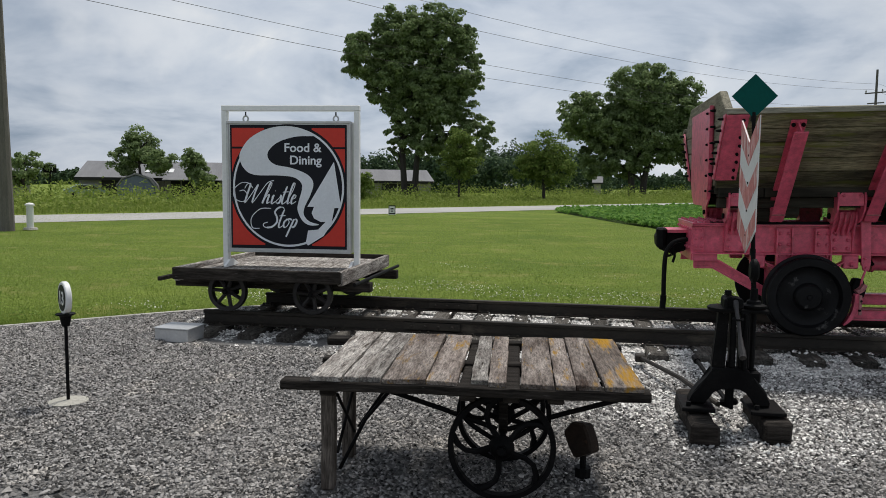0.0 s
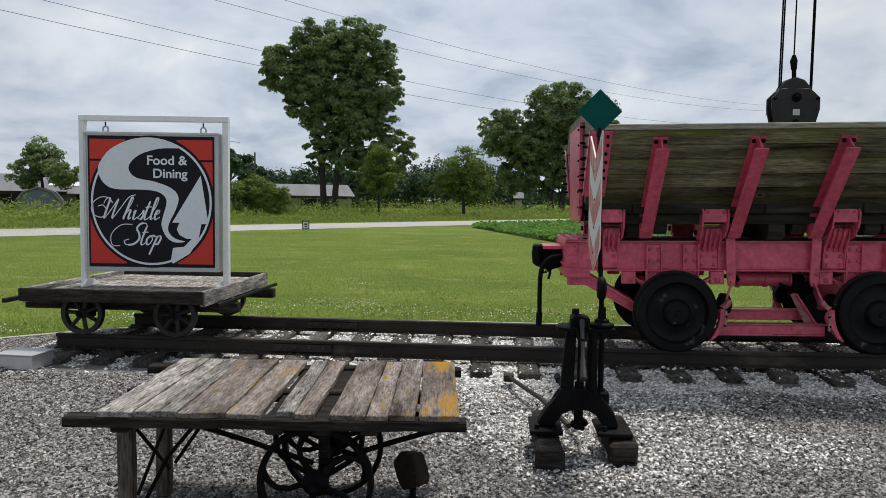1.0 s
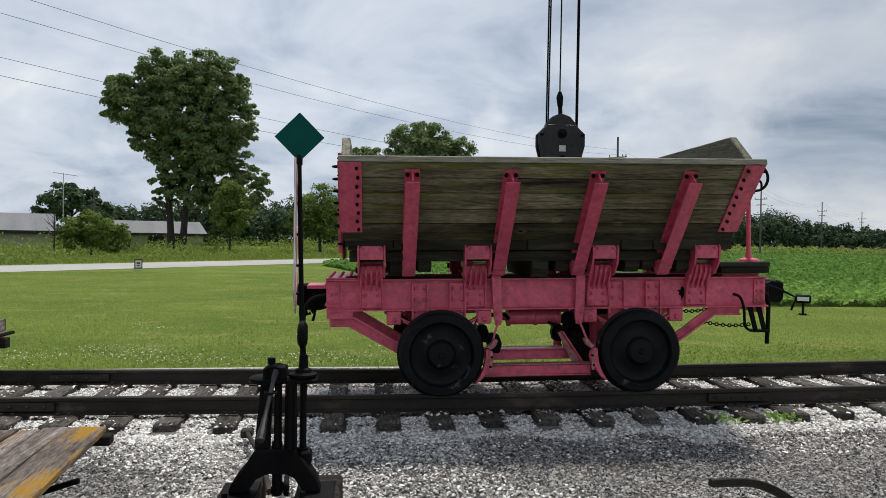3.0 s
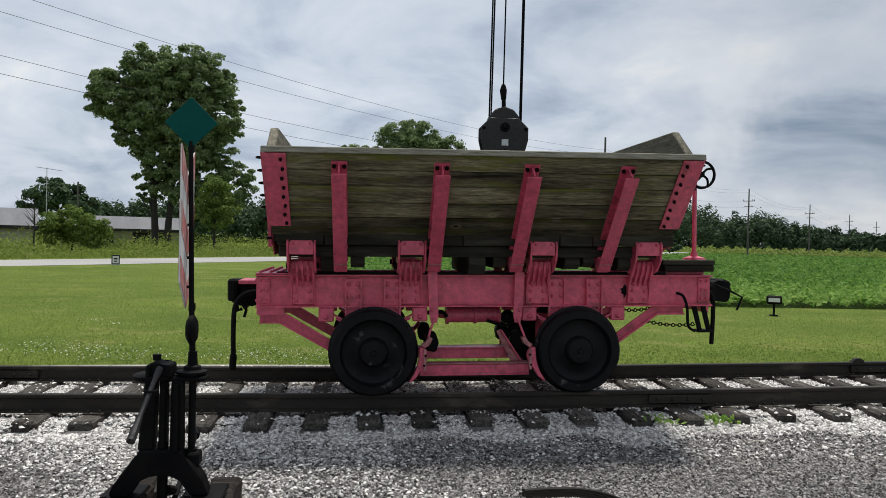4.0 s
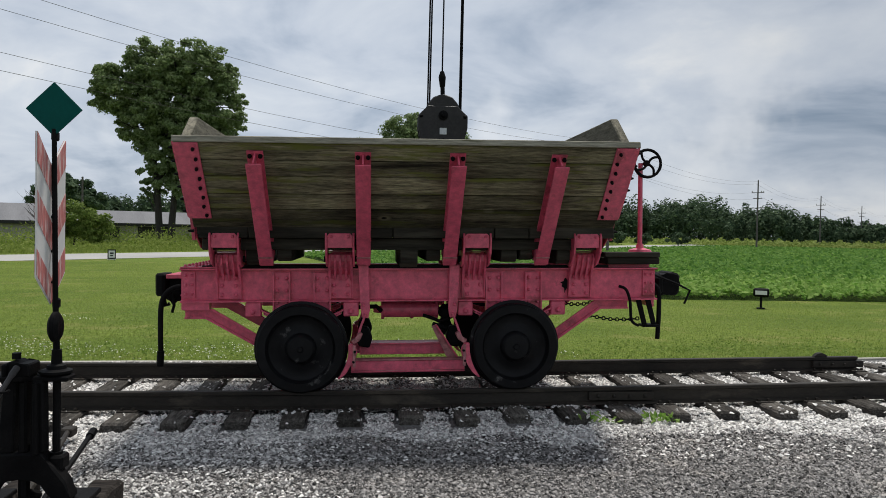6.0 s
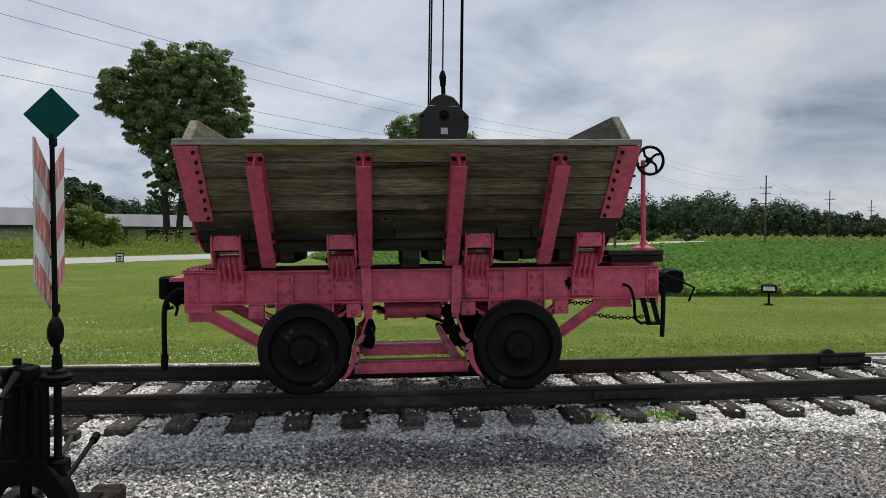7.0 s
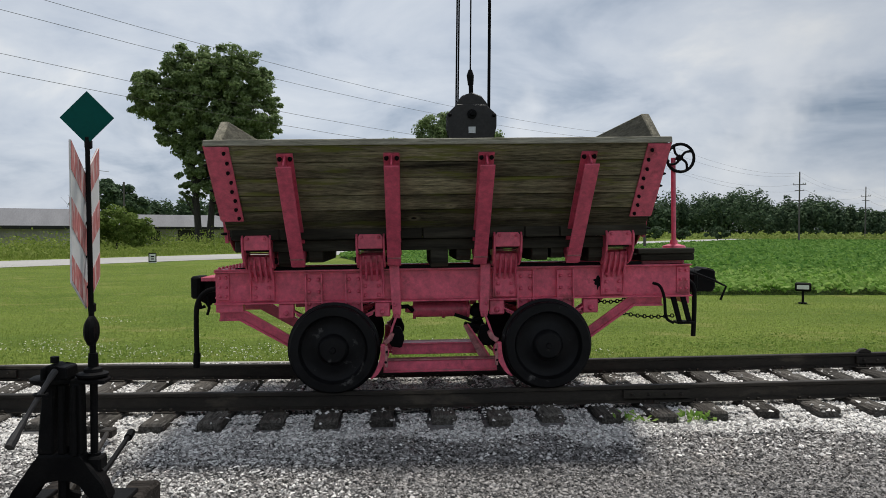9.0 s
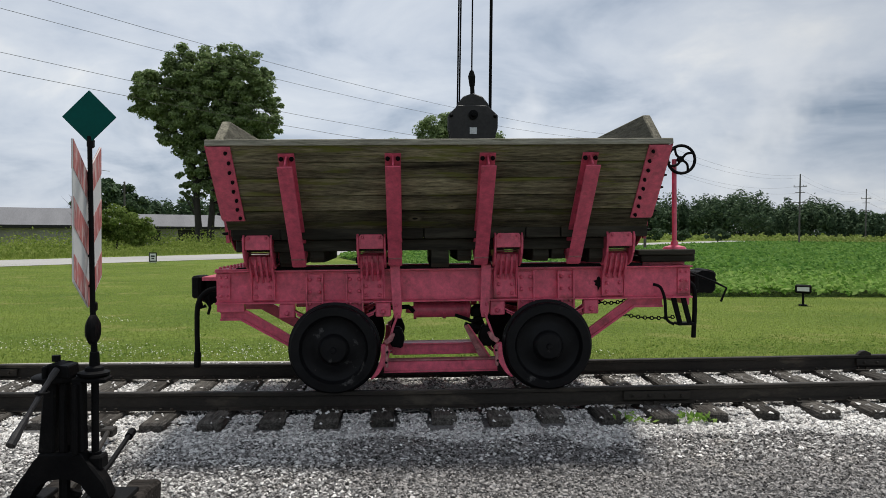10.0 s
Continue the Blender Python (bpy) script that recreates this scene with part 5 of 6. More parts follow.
hp("hook", tubes((smooth_line([(3.86, 9.05, 2.45), (3.86, 9.05, 2.2), (3.98, 9.05, 2.08), (3.98, 9.05, 1.92), (3.86, 9.05, 1.84), (3.74, 9.05, 1.92)], 5), [0.05] * 26), n=10), M_BLACK, None, "black lifting hook", smooth=True)
hp("becket", tubes(([(3.86, 9.05, 3.18), (3.855, 9.05, 3.30)], 0.024), ([(3.855, 9.05, 3.28), (3.85, 9.05, 3.38), (3.85, 9.05, 3.44)], [0.03, 0.04, 0.02]), n=10), M_BLACK, None, "rope socket")
for x, dx in ((3.70, 0.009), (3.72, 0.010), (4.04, 0.004), (4.055, 0.004)):
    hp("wire_rope", tubes(([(x, 9.05, 3.02), (x + dx * 5, 9.05, 8.5)], 0.009), n=6), M_BLACK, None, "dark wire rope")
hp("wire_rope", tubes(([(3.85, 9.05, 3.4), (3.87, 9.05, 8.5)], 0.008), n=6), M_BLACK, None, "dark wire rope")

from mathutils.geometry import tessellate_polygon


# ---- spoked wheels ----
def spoked(name, parent, c, R, spokes, w=0.05, sub=(0, 0, 0), curved=0.0, rim=0.03, mat_=None, fat=1.0):
    """A cast wheel with its axis along y: rim, hub and spokes in one piece each."""
    mat_ = mat_ or M_BLACK
    prof_ = [(R - rim, -w / 2), (R - 0.004, -w / 2), (R, -w * 0.3), (R, w * 0.3), (R - 0.004, w / 2), (R - rim, w / 2), (R - rim, -w / 2)]
    bm = bmesh.new()
    rings = []
    for r, h in prof_[:-1]:
        rings.append([bm.verts.new(Vector(c) + Vector((r * math.cos(6.28319 * k / 40), h, r * math.sin(6.28319 * k / 40)))) for k in range(40)])
    for i in range(6):
        a, b = rings[i], rings[(i + 1) % 6]
        for k in range(40):
            bm.faces.new((a[k], a[(k + 1) % 40], b[(k + 1) % 40], b[k]))
    wheel = part(name, bm, mat_, parent, sub=sub, smooth=True)
    part("hub", lathe(bmesh.new(), [(0.001, -w * 0.95), (R * 0.11, -w * 0.95), (R * 0.2, -w * 0.5), (R * 0.24, 0), (R * 0.2, w * 0.5), (0.001, w * 0.5)], c, "y", 20), mat_, wheel, sub=sub, smooth=True)
    for k in range(spokes):
        a = 6.28319 * k / spokes + 0.4
        pts = [Vector(c) + Vector((r * (R - rim * 0.5) * math.cos(a + curved * math.sin(r * 3.1416)), 0, r * (R - rim * 0.5) * math.sin(a + curved * math.sin(r * 3.1416)))) for r in (0.12, 0.3, 0.5, 0.7, 0.85, 1.0)]
        part("spoke", tubes((pts, [R * fat * q for q in (0.075, 0.06, 0.055, 0.055, 0.06, 0.075)]), n=6), mat_, wheel, sub=sub, smooth=True)
    return wheel


# ---- push car carrying the sign ----
SC = (-3.62, 9.09, 0.213)
car = thing("push_car", SC, "small weathered timber rail push car with iron wheels", "rail cart")


def sp(name, bm, material, parent=None, label="", bevel=0.0, smooth=False):
    return part(name, bm, material, parent or car, label, SC, bevel, smooth)


for i in range(10):
    y = 8.02 + 0.214 * i
    sp("deck_plank", B(-4.60, -2.65, y, y + 0.206, 0.665, 0.705 + random.uniform(-0.004, 0.004)), M_DECK, None, "", 0.005)
# long boards take the dark sill timber, putting the near face's shade into colour
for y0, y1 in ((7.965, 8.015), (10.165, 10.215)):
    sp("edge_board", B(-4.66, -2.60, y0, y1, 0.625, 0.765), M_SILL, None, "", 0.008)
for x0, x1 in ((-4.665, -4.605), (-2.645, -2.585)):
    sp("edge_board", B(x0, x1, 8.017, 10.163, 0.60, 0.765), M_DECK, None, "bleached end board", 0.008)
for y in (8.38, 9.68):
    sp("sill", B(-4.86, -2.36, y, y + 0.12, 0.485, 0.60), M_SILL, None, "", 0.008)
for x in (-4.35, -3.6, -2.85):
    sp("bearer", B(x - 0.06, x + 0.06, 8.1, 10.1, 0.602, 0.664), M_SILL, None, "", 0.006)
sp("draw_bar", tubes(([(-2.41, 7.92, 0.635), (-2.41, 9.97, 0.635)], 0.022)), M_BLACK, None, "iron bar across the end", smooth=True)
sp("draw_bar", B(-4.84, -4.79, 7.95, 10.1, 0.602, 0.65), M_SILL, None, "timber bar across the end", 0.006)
for x in (-4.12, -3.04):
    ax = sp("axle", tubes(([(x, 8.2, 0.455), (x, 9.98, 0.455)], 0.03)), M_BLACK)
    for y in (8.30, 9.885):
        spoked("wheel", ax, (x, y, 0.457), 0.245, 7, 0.075, SC, rim=0.052, mat_=M_HOOK, fat=1.75)
        sp("axle_box", B(x - 0.08, x + 0.08, y + (0.06 if y < 9 else -0.14), y + (0.14 if y < 9 else -0.06), 0.40, 0.49), M_BLACK, None, "iron axle box", 0.01)
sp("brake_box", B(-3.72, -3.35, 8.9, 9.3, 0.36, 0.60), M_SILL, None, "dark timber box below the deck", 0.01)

# ---- hanging sign ----
sign = thing("hanging_sign", (-3.515, 8.83, 0.705), "white framed restaurant sign hanging above the push car", "sign", 4.5)
G0 = 0.705


def gp(name, bm, material, parent=None, label="", bevel=0.0, smooth=False):
    return part(name, bm, material, parent or sign, label, (0, 0, G0), bevel, smooth)


for u in (-0.842, 0.842):
    post = gp("post", B(u - 0.033, u + 0.033, -0.045, 0.045, G0, 2.655), M_GALV, None, "", 0.006)
    gp("foot", P([(-0.2, G0 + 0.004), (0.2, G0 + 0.004), (0.2, G0 + 0.03), (0.06, G0 + 0.09), (-0.06, G0 + 0.09), (-0.2, G0 + 0.03)], "x", u - 0.07, u - 0.035) if u > 0 else P([(-0.2, G0 + 0.004), (0.2, G0 + 0.004), (0.2, G0 + 0.03), (0.06, G0 + 0.09), (-0.06, G0 + 0.09), (-0.2, G0 + 0.03)], "x", u + 0.035, u + 0.07), M_GALV, post, "", 0.004)
gp("top_beam", B(-0.876, 0.876, -0.047, 0.047, 2.656, 2.725), M_GALV, None, "", 0.006)
for u in (-0.575, 0.575):
    hk = gp("eye_hook", tubes(([(u, 0, 2.645), (u, 0, 2.59)], 0.009)), M_BLACK)
    ringp = [(u + 0.032 * math.cos(k * 0.5236), 0.0, 2.56 + 0.036 * math.sin(k * 0.5236)) for k in range(13)]
    gp("shackle", tubes((ringp, 0.011)), M_ALU, hk, "steel shackle")
case = gp("sign_case", B(-0.785, 0.785, -0.11, 0.11, 0.90, 2.525), M_ALU, None, "dull aluminium sign case", 0.008)
for a in ((-0.785, 0.785, 2.495, 2.525), (-0.785, 0.785, 0.90, 0.935), (-0.785, -0.755, 0.937, 2.493), (0.755, 0.785, 0.937, 2.493)):
    gp("trim_rail", B(a[0], a[1], -0.124, -0.112, a[2], a[3]), M_ALU, case, "", 0.003)
ZC = 1.715


def face(name, pts, material, lift, label=""):
    """A thin cut-out on the sign's face, lift millimetres proud."""
    y = -0.1105 - lift * 0.001
    bm = bmesh.new()
    vs = [bm.verts.new((u, y, z)) for u, z in pts]
    for t in tessellate_polygon([[Vector((u, z, 0)) for u, z in pts]]):
        bm.faces.new([vs[k] for k in t])
    return gp(name, bm, material, case, label)


def disc(r, n=72, k=1.06):
    return [(r * math.cos(6.28319 * i / n), ZC + k * r * math.sin(6.28319 * i / n)) for i in range(n)]


face("face_board", [(-0.737, 0.95), (0.737, 0.95), (0.737, 2.48), (-0.737, 2.48)], M_NAVY, 2)
for su in (-1, 1):
    for z0, z1 in ((2.21, 2.44), (1.80, 2.185), (0.99, 1.62)):
        a, b = sorted((su * 0.30, su * 0.715))
        face("red_panel", [(a, z0), (b, z0), (b, z1), (a, z1)], M_SRED, 4, "red corner panel")
face("dark_disc", disc(0.735, k=1.05), M_NAVY, 6)
face("white_ring", disc(0.705, k=1.05), M_SWHITE, 8)
face("navy_disc", disc(0.68, k=1.05), M_NAVY, 10)


def art(pts):
    return [((x - 411) / 202 * 1.53 - 0.765, 2.50 - (y - 221) / 218 * 1.57) for x, y in pts]


s_edge = [(x / 2.71 + 290, y / 2.71 + 170) for x, y in ((725, 195), (640, 200), (560, 225), (515, 265), (512, 300), (545, 330), (620, 345), (690, 375), (716, 415), (702, 470), (678, 520), (672, 560), (698, 592), (742, 606), (700, 610), (665, 588), (644, 540), (649, 500), (663, 450), (662, 415), (628, 388), (560, 380), (450, 378), (402, 350), (381, 300), (391, 260), (430, 208), (500, 168), (580, 152), (660, 162))]
face("white_curve", [(p.x, p.y) for p in smooth_line([(u, v, 0) for u, v in art(s_edge)], 4, True)], M_SWHITE, 12, "pale sweeping letter-like curve")
face("white_arrow", art([(588.5, 286), (600, 364), (589, 365), (584, 392), (571, 413), (545, 430), (541, 426), (545, 404), (562, 402), (574, 389), (566, 389), (555, 383), (551, 374), (555, 363), (544, 363)]), M_SWHITE, 12, "pale arrow")


def words(text, u, z, size, shear=0.0, bold=0.0, width=1.0):
    """Lettering of the built-in font as thin raised shapes on the sign."""
    cu = bpy.data.curves.new("lettering", "FONT")
    cu.body, cu.size, cu.shear, cu.extrude, cu.offset, cu.align_x = text, size, shear, 0.001, bold, "CENTER"
    tmp = bpy.data.objects.new("lettering", cu)
    scene.collection.objects.link(tmp)
    bpy.context.view_layer.update()
    me = bpy.data.meshes.new_from_object(tmp)
    bpy.data.objects.remove(tmp)
    me.transform(Matrix.Translation((u, -0.1255, z - G0)) @ Matrix.Rotation(radians(90), 4, "X") @ Matrix.Diagonal((width, 1, 1, 1)))
    me.materials.clear()
    me.materials.append(M_SWHITE)
    ob = new("lettering", me)
    ob.parent = case
    ob["label"] = "pale lettering: " + text
    return ob


words("Food &", 0.185, 2.150, 0.15, 0, 0.003, 1.05)
words("Dining", 0.222, 1.998, 0.15, 0, 0.003, 1.03)
PEN = {
    "W": [[(-0.05, 0.72), (0.0, 0.93), (0.13, 0.93), (0.13, 0.5), (0.14, 0.03), (0.3, 0.45), (0.44, 0.93), (0.42, 0.45), (0.44, 0.03), (0.62, 0.5), (0.8, 1.0), (1.02, 1.12)]],
    "h": [[(0.0, 0.1), (0.12, 0.55), (0.17, 0.95), (0.1, 0.98), (0.06, 0.5), (0.03, 0.0)], [(0.03, 0.1), (0.12, 0.38), (0.2, 0.42), (0.2, 0.2), (0.22, 0.02), (0.31, 0.08)]],
    "i": [[(0.0, 0.3), (0.06, 0.42), (0.05, 0.1), (0.1, 0.0), (0.2, 0.1)], [(0.05, 0.62), (0.08, 0.62)]],
    "s": [[(0.0, 0.08), (0.11, 0.3), (0.13, 0.43), (0.18, 0.2), (0.14, 0.02), (0.02, 0.05)]],
    "t": [[(0.06, 0.85), (0.03, 0.3), (0.05, 0.04), (0.12, 0.0), (0.2, 0.1)], [(-0.05, 0.56), (0.18, 0.58)]],
    "l": [[(0.0, 0.1), (0.12, 0.6), (0.13, 0.96), (0.06, 0.95), (0.04, 0.4), (0.07, 0.02), (0.16, 0.08)]],
    "e": [[(0.0, 0.2), (0.13, 0.28), (0.14, 0.41), (0.06, 0.41), (0.02, 0.2), (0.08, 0.0), (0.22, 0.12)]],
    "S": [[(0.52, 0.82), (0.42, 0.98), (0.24, 0.95), (0.16, 0.74), (0.3, 0.5), (0.36, 0.25), (0.22, 0.02), (-0.04, 0.0), (-0.15, 0.16), (0.0, 0.25)]],
    "o": [[(0.1, 0.42), (0.0, 0.25), (0.05, 0.03), (0.15, 0.04), (0.2, 0.25), (0.12, 0.42), (0.28, 0.38)]],
    "p": [[(0.09, 0.42), (0.05, 0.0), (0.0, -0.45)], [(0.05, 0.18), (0.14, 0.42), (0.23, 0.3), (0.19, 0.05), (0.06, 0.03)]],
}
STEP = {"W": 0.82, "h": 0.33, "i": 0.21, "s": 0.22, "t": 0.21, "l": 0.17, "e": 0.22, "S": 0.44, "o": 0.26, "p": 0.3}


def script(text, u, z, cap, wide):
    """Slanted pen strokes, thick going down and thin going up."""
    bm = bmesh.new()
    for ch in text:
        for line in PEN[ch]:
            pts = smooth_line([(u + (x * wide + y * 0.34) * cap, -0.1238, z + y * cap) for x, y in line], 5)
            rs = [cap * (0.046 if k and pts[k].z < pts[k - 1].z else 0.022) for k in range(len(pts))]
            tube(bm, pts, rs, 6)
        u += STEP[ch] * cap * wide
    for v in bm.verts:
        v.co.y = -0.1238 + (v.co.y + 0.1238) * 0.15
    ob = gp("lettering", bm, M_SWHITE, case)
    ob["label"] = "pale script lettering: " + text
    return ob


script("Whistle", -0.60, 1.51, 0.255, 1.24)
script("Stop", -0.285, 1.215, 0.255, 1.26)
for pts in ([(-0.45, 1.70), (-0.50, 1.76), (-0.60, 1.76), (-0.69, 1.68), (-0.68, 1.57), (-0.58, 1.53), (-0.52, 1.60), (-0.56, 1.67), (-0.62, 1.66)], [(-0.37, 1.20), (-0.46, 1.21), (-0.47, 1.33), (-0.36, 1.44), (-0.22, 1.45)]):
    gp("flourish", tubes((smooth_line([(u, -0.1242, z) for u, z in pts], 6), 0.006), n=6), M_SWHITE, case, "pale pen flourish")

# ---- baggage cart ----
bag = thing("baggage_cart", (-1.565, 3.74, -0.012), "old flat baggage cart with weathered grey planks and lichen", "cart", 4.3)


def cp(name, bm, material, parent=None, label="", bevel=0.0, smooth=False):
    return part(name, bm, material, parent or bag, label, (0, 0, 0), bevel, smooth)


for v, u0 in ((0.0, 0.0), (1.13, -0.03)):
    bm = rough_box(1.985 - u0, 0.095, 0.052, 14, 0.007, v + 2, 0)
    bm.transform(Matrix.Translation(((1.985 + u0) / 2, v + 0.047, 0.656)))
    cp("side_sill", bm, M_SILL)
spans = [(0.163, 0.332, 0), (0.348, 0.437, 0.02), (0.445, 0.555, 0.03), (0.562, 0.795, 0), (0.805, 0.972, 0.0), (1.035, 1.125, 0.10), (1.132, 1.232, 0.02), (1.315, 1.49, 0), (1.497, 1.60, 0.0), (1.606, 1.735, 0.0), (1.745, 1.945, 0.0)]
for k, (a, b, cut) in enumerate(spans):
    L = 1.25 - cut - random.uniform(0, 0.02)
    bm = rough_box(b - a, L, 0.034, 12, 0.006, k + 9, 1)
    pl = cp("deck_plank", bm, M_DECKO if k == 10 else M_DECKL if k in (3, 4, 6, 7, 8, 9) else M_DECK, None, "plank crusted with orange lichen" if k in (7, 10) else "")
    pl.location = ((a + b) / 2, 0.012 + cut * 0.5 + L / 2, 0.700 + random.uniform(-0.003, 0.004))
    pl.rotation_euler = (0, radians(random.uniform(-0.8, 0.8)), radians(random.uniform(-0.7, 0.7)))
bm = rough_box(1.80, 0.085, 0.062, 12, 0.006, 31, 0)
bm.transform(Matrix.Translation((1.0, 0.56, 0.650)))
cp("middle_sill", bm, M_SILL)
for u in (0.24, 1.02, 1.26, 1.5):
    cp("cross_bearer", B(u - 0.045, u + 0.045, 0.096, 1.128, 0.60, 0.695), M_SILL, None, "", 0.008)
for v in (0.27, 0.79):
    bm = rough_box(0.078, 0.078, 0.625, 8, 0.005, v * 10, 2)
    leg = cp("leg", bm, M_LEG)
    leg.location = (0.205, v, 0)
    cp("leg_brace", tubes(([(0.27, v, 0.12 if v < 0.5 else 0.2), (0.42, v, 0.42), (0.56, v, 0.59)], 0.011)), M_BLACK, None, "thin black iron brace", smooth=True)
cp("leg_brace", tubes(([(0.245, 0.31, 0.55), (0.25, 0.75, 0.18)], 0.010), ([(0.245, 0.31, 0.2), (0.25, 0.75, 0.5)], 0.010)), M_BLACK, None, "crossed black iron braces")
axl = cp("axle", tubes(([(1.21, 0.14, 0.31), (1.21, 0.90, 0.31)], 0.024)), M_BLACK, None, "black iron axle")
for v in (0.22, 0.82):
    spoked("wheel", axl, (1.21, v, 0.31), 0.305, 5, 0.05, rim=0.032, curved=0.45)
for v in (0.32, 0.72):
    for sg in (-1, 1):
        cp("spring_bar", tubes((smooth_line([(1.21 + sg * 0.05, v, 0.32), (1.21 + sg * 0.20, v, 0.42), (1.21 + sg * 0.23, v, 0.52), (1.21 + sg * 0.21, v, 0.60)], 5), 0.015)), M_BLACK, None, "curved black iron bracket", smooth=True)
        cp("side_brace", tubes(([(1.21 + sg * 0.03, v, 0.38), (1.21 + sg * 0.36, v, 0.49), (1.21 + sg * 0.74, v, 0.605)], 0.015)), M_BLACK, None, "long black iron brace", smooth=True)
cp("axle_post", B(1.185, 1.24, 0.45, 0.52, 0.31, 0.60), M_SILL, None, "", 0.006)

# ---- switch stand ----
SS = (1.225, 5.62, 0.13)
stand = thing("switch_stand", (1.19, 5.62, 0.13), "black cast iron railway switch stand with green diamond target", "switch stand")


def st(name, bm, material, parent=None, label="", bevel=0.0, smooth=False):
    return part(name, bm, material, parent or stand, label, SS, bevel, smooth)


foot_arch = [(0.887, 0.185), (0.895, 0.215), (0.912, 0.255), (0.962, 0.332), (1.015, 0.378), (1.043, 0.42), (1.045, 0.46), (1.30, 0.46), (1.303, 0.42), (1.362, 0.375), (1.425, 0.295), (1.45, 0.215), (1.455, 0.185), (1.352, 0.185), (1.337, 0.235), (1.30, 0.29), (1.245, 0.318), (1.175, 0.325), (1.11, 0.315), (1.05, 0.285), (1.018, 0.235), (1.008, 0.185)]
fr = st("cast_frame", P(foot_arch, "y", 5.555, 5.665), M_BLACK, None, "", 0.012)
for x0, x1, x2, x3 in ((1.043, 1.137, 1.078, 1.148), (1.162, 1.206, 1.164, 1.204), (1.225, 1.302, 1.23, 1.296)):
    st("column", P([(x0, 0.455), (x1, 0.455), (x3, 0.87), (x2, 0.87)], "y", 5.57, 5.65), M_BLACK, fr, "", 0.01)
st("rib_web", P([(1.25, 0.455), (1.278, 0.455), (1.275, 0.86), (1.253, 0.86)], "y", 5.535, 5.57), M_BLACK, fr, "", 0.006)
st("pedestal", B(1.312, 1.393, 5.60, 5.71, 0.345, 0.43), M_BLACK, fr, "", 0.012)
st("table", lathe(bmesh.new(), [(0.001, 0), (0.11, 0), (0.118, 0.012), (0.118, 0.026), (0.105, 0.034), (0.001, 0.034)], (1.12, 5.61, 0.875), "z", 28), M_BLACK, None, "round top plate", smooth=True)
st("table", lathe(bmesh.new(), [(0.001, 0), (0.08, 0), (0.09, 0.01), (0.09, 0.022), (0.06, 0.03), (0.001, 0.034)], (1.33, 5.655, 0.895), "z", 24), M_BLACK, None, "round mast plate", smooth=True)
st("table_arm", B(1.20, 1.425, 5.58, 5.70, 0.862, 0.892), M_BLACK, None, "", 0.008)
st("head", P([(1.105, 0.90), (1.105, 0.968), (1.125, 0.985), (1.16, 0.985), (1.17, 0.972), (1.235, 0.972), (1.24, 0.90)], "y", 5.53, 5.68), M_BLACK, None, "", 0.01)
st("head_cheek", B(1.10, 1.125, 5.50, 5.60, 0.86, 0.975), M_BLACK, None, "", 0.008)
st("latch", tubes(([(1.14, 5.6, 0.99), (1.14, 5.6, 1.025)], 0.025)), M_BLACK)
st("lever", tubes((smooth_line([(1.178, 5.52, 0.955), (1.172, 5.45, 0.91), (1.165, 5.33, 0.83), (1.155, 5.20, 0.735), (1.148, 5.08, 0.645)], 4), [0.019] * 4 + [0.014] * 5 + [0.013] * 3 + [0.018] * 2 + [0.024] * 3)), M_HOOK, None, "worn hand lever", smooth=True)
ringp = [(1.168 + 0.034 * math.cos(k * 0.5236), 5.37 + 0.034 * math.sin(k * 0.5236), 0.855) for k in range(13)]
st("lever_ring", tubes((ringp, 0.007)), M_BLACK)
st("spindle", tubes(([(1.18, 5.61, 0.50), (1.18, 5.61, 0.16)], 0.032), ([(1.18, 5.61, 0.22), (1.23, 5.66, 0.19), (1.15, 5.72, 0.16)], 0.028)), M_BLACK, None, "", smooth=True)
st("mast_rod", tubes(([(1.335, 5.66, 0.40), (1.335, 5.66, 0.92)], 0.022), ([(1.335, 5.66, 0.40), (1.335, 5.66, 0.445)], 0.035), n=10), M_BLACK, None, "", smooth=True)
for x0, x1, y1 in ((0.83, 1.06, 5.80), (1.30, 1.54, 5.80)):
    st("base_plate", B(x0, x1, 5.44, y1, 0.155, 0.184), M_BLACK, None, "black iron base plate", 0.005)
    st("bolt", tubes(([(x0 + 0.05, 5.5, 0.18), (x0 + 0.05, 5.5, 0.215)], 0.018), n=7), M_BLACK)
mast = st("mast", tubes(([(1.335, 5.66, 0.92), (1.315, 5.68, 1.32), (1.285, 5.72, 2.31)], [0.02, 0.016, 0.014]), n=10), M_BLACK, None, "thin black target mast", smooth=True)
st("mast_socket", lathe(bmesh.new(), [(0.055, 0), (0.05, 0.02), (0.03, 0.03), (0.026, 0.11)], (1.333, 5.66, 0.925), "z", 14), M_BLACK, mast, smooth=True)
bm = lathe(bmesh.new(), [(0.001, -0.03), (0.045, -0.03), (0.066, -0.012), (0.066, 0.012), (0.045, 0.03), (0.001, 0.03)], (1.325, 5.66, 1.165), "x", 20)
for v in bm.verts:
    v.co.z = 1.165 + (v.co.z - 1.165) * 1.35
st("lens_disc", bm, M_BLACK, mast, "black round marker", smooth=True)
for z, x in ((1.30, 1.316), (2.27, 1.287)):
    st("clamp", B(x - 0.018, x + 0.018, 5.67 + (z - 1.3) * 0.04, 5.715 + (z - 1.3) * 0.04, z - 0.028, z + 0.028), M_BLACK, mast, "", 0.008)
# diamond target, square to the yard
dm = [(0, -0.158), (0.158, 0), (0, 0.158), (-0.158, 0)]
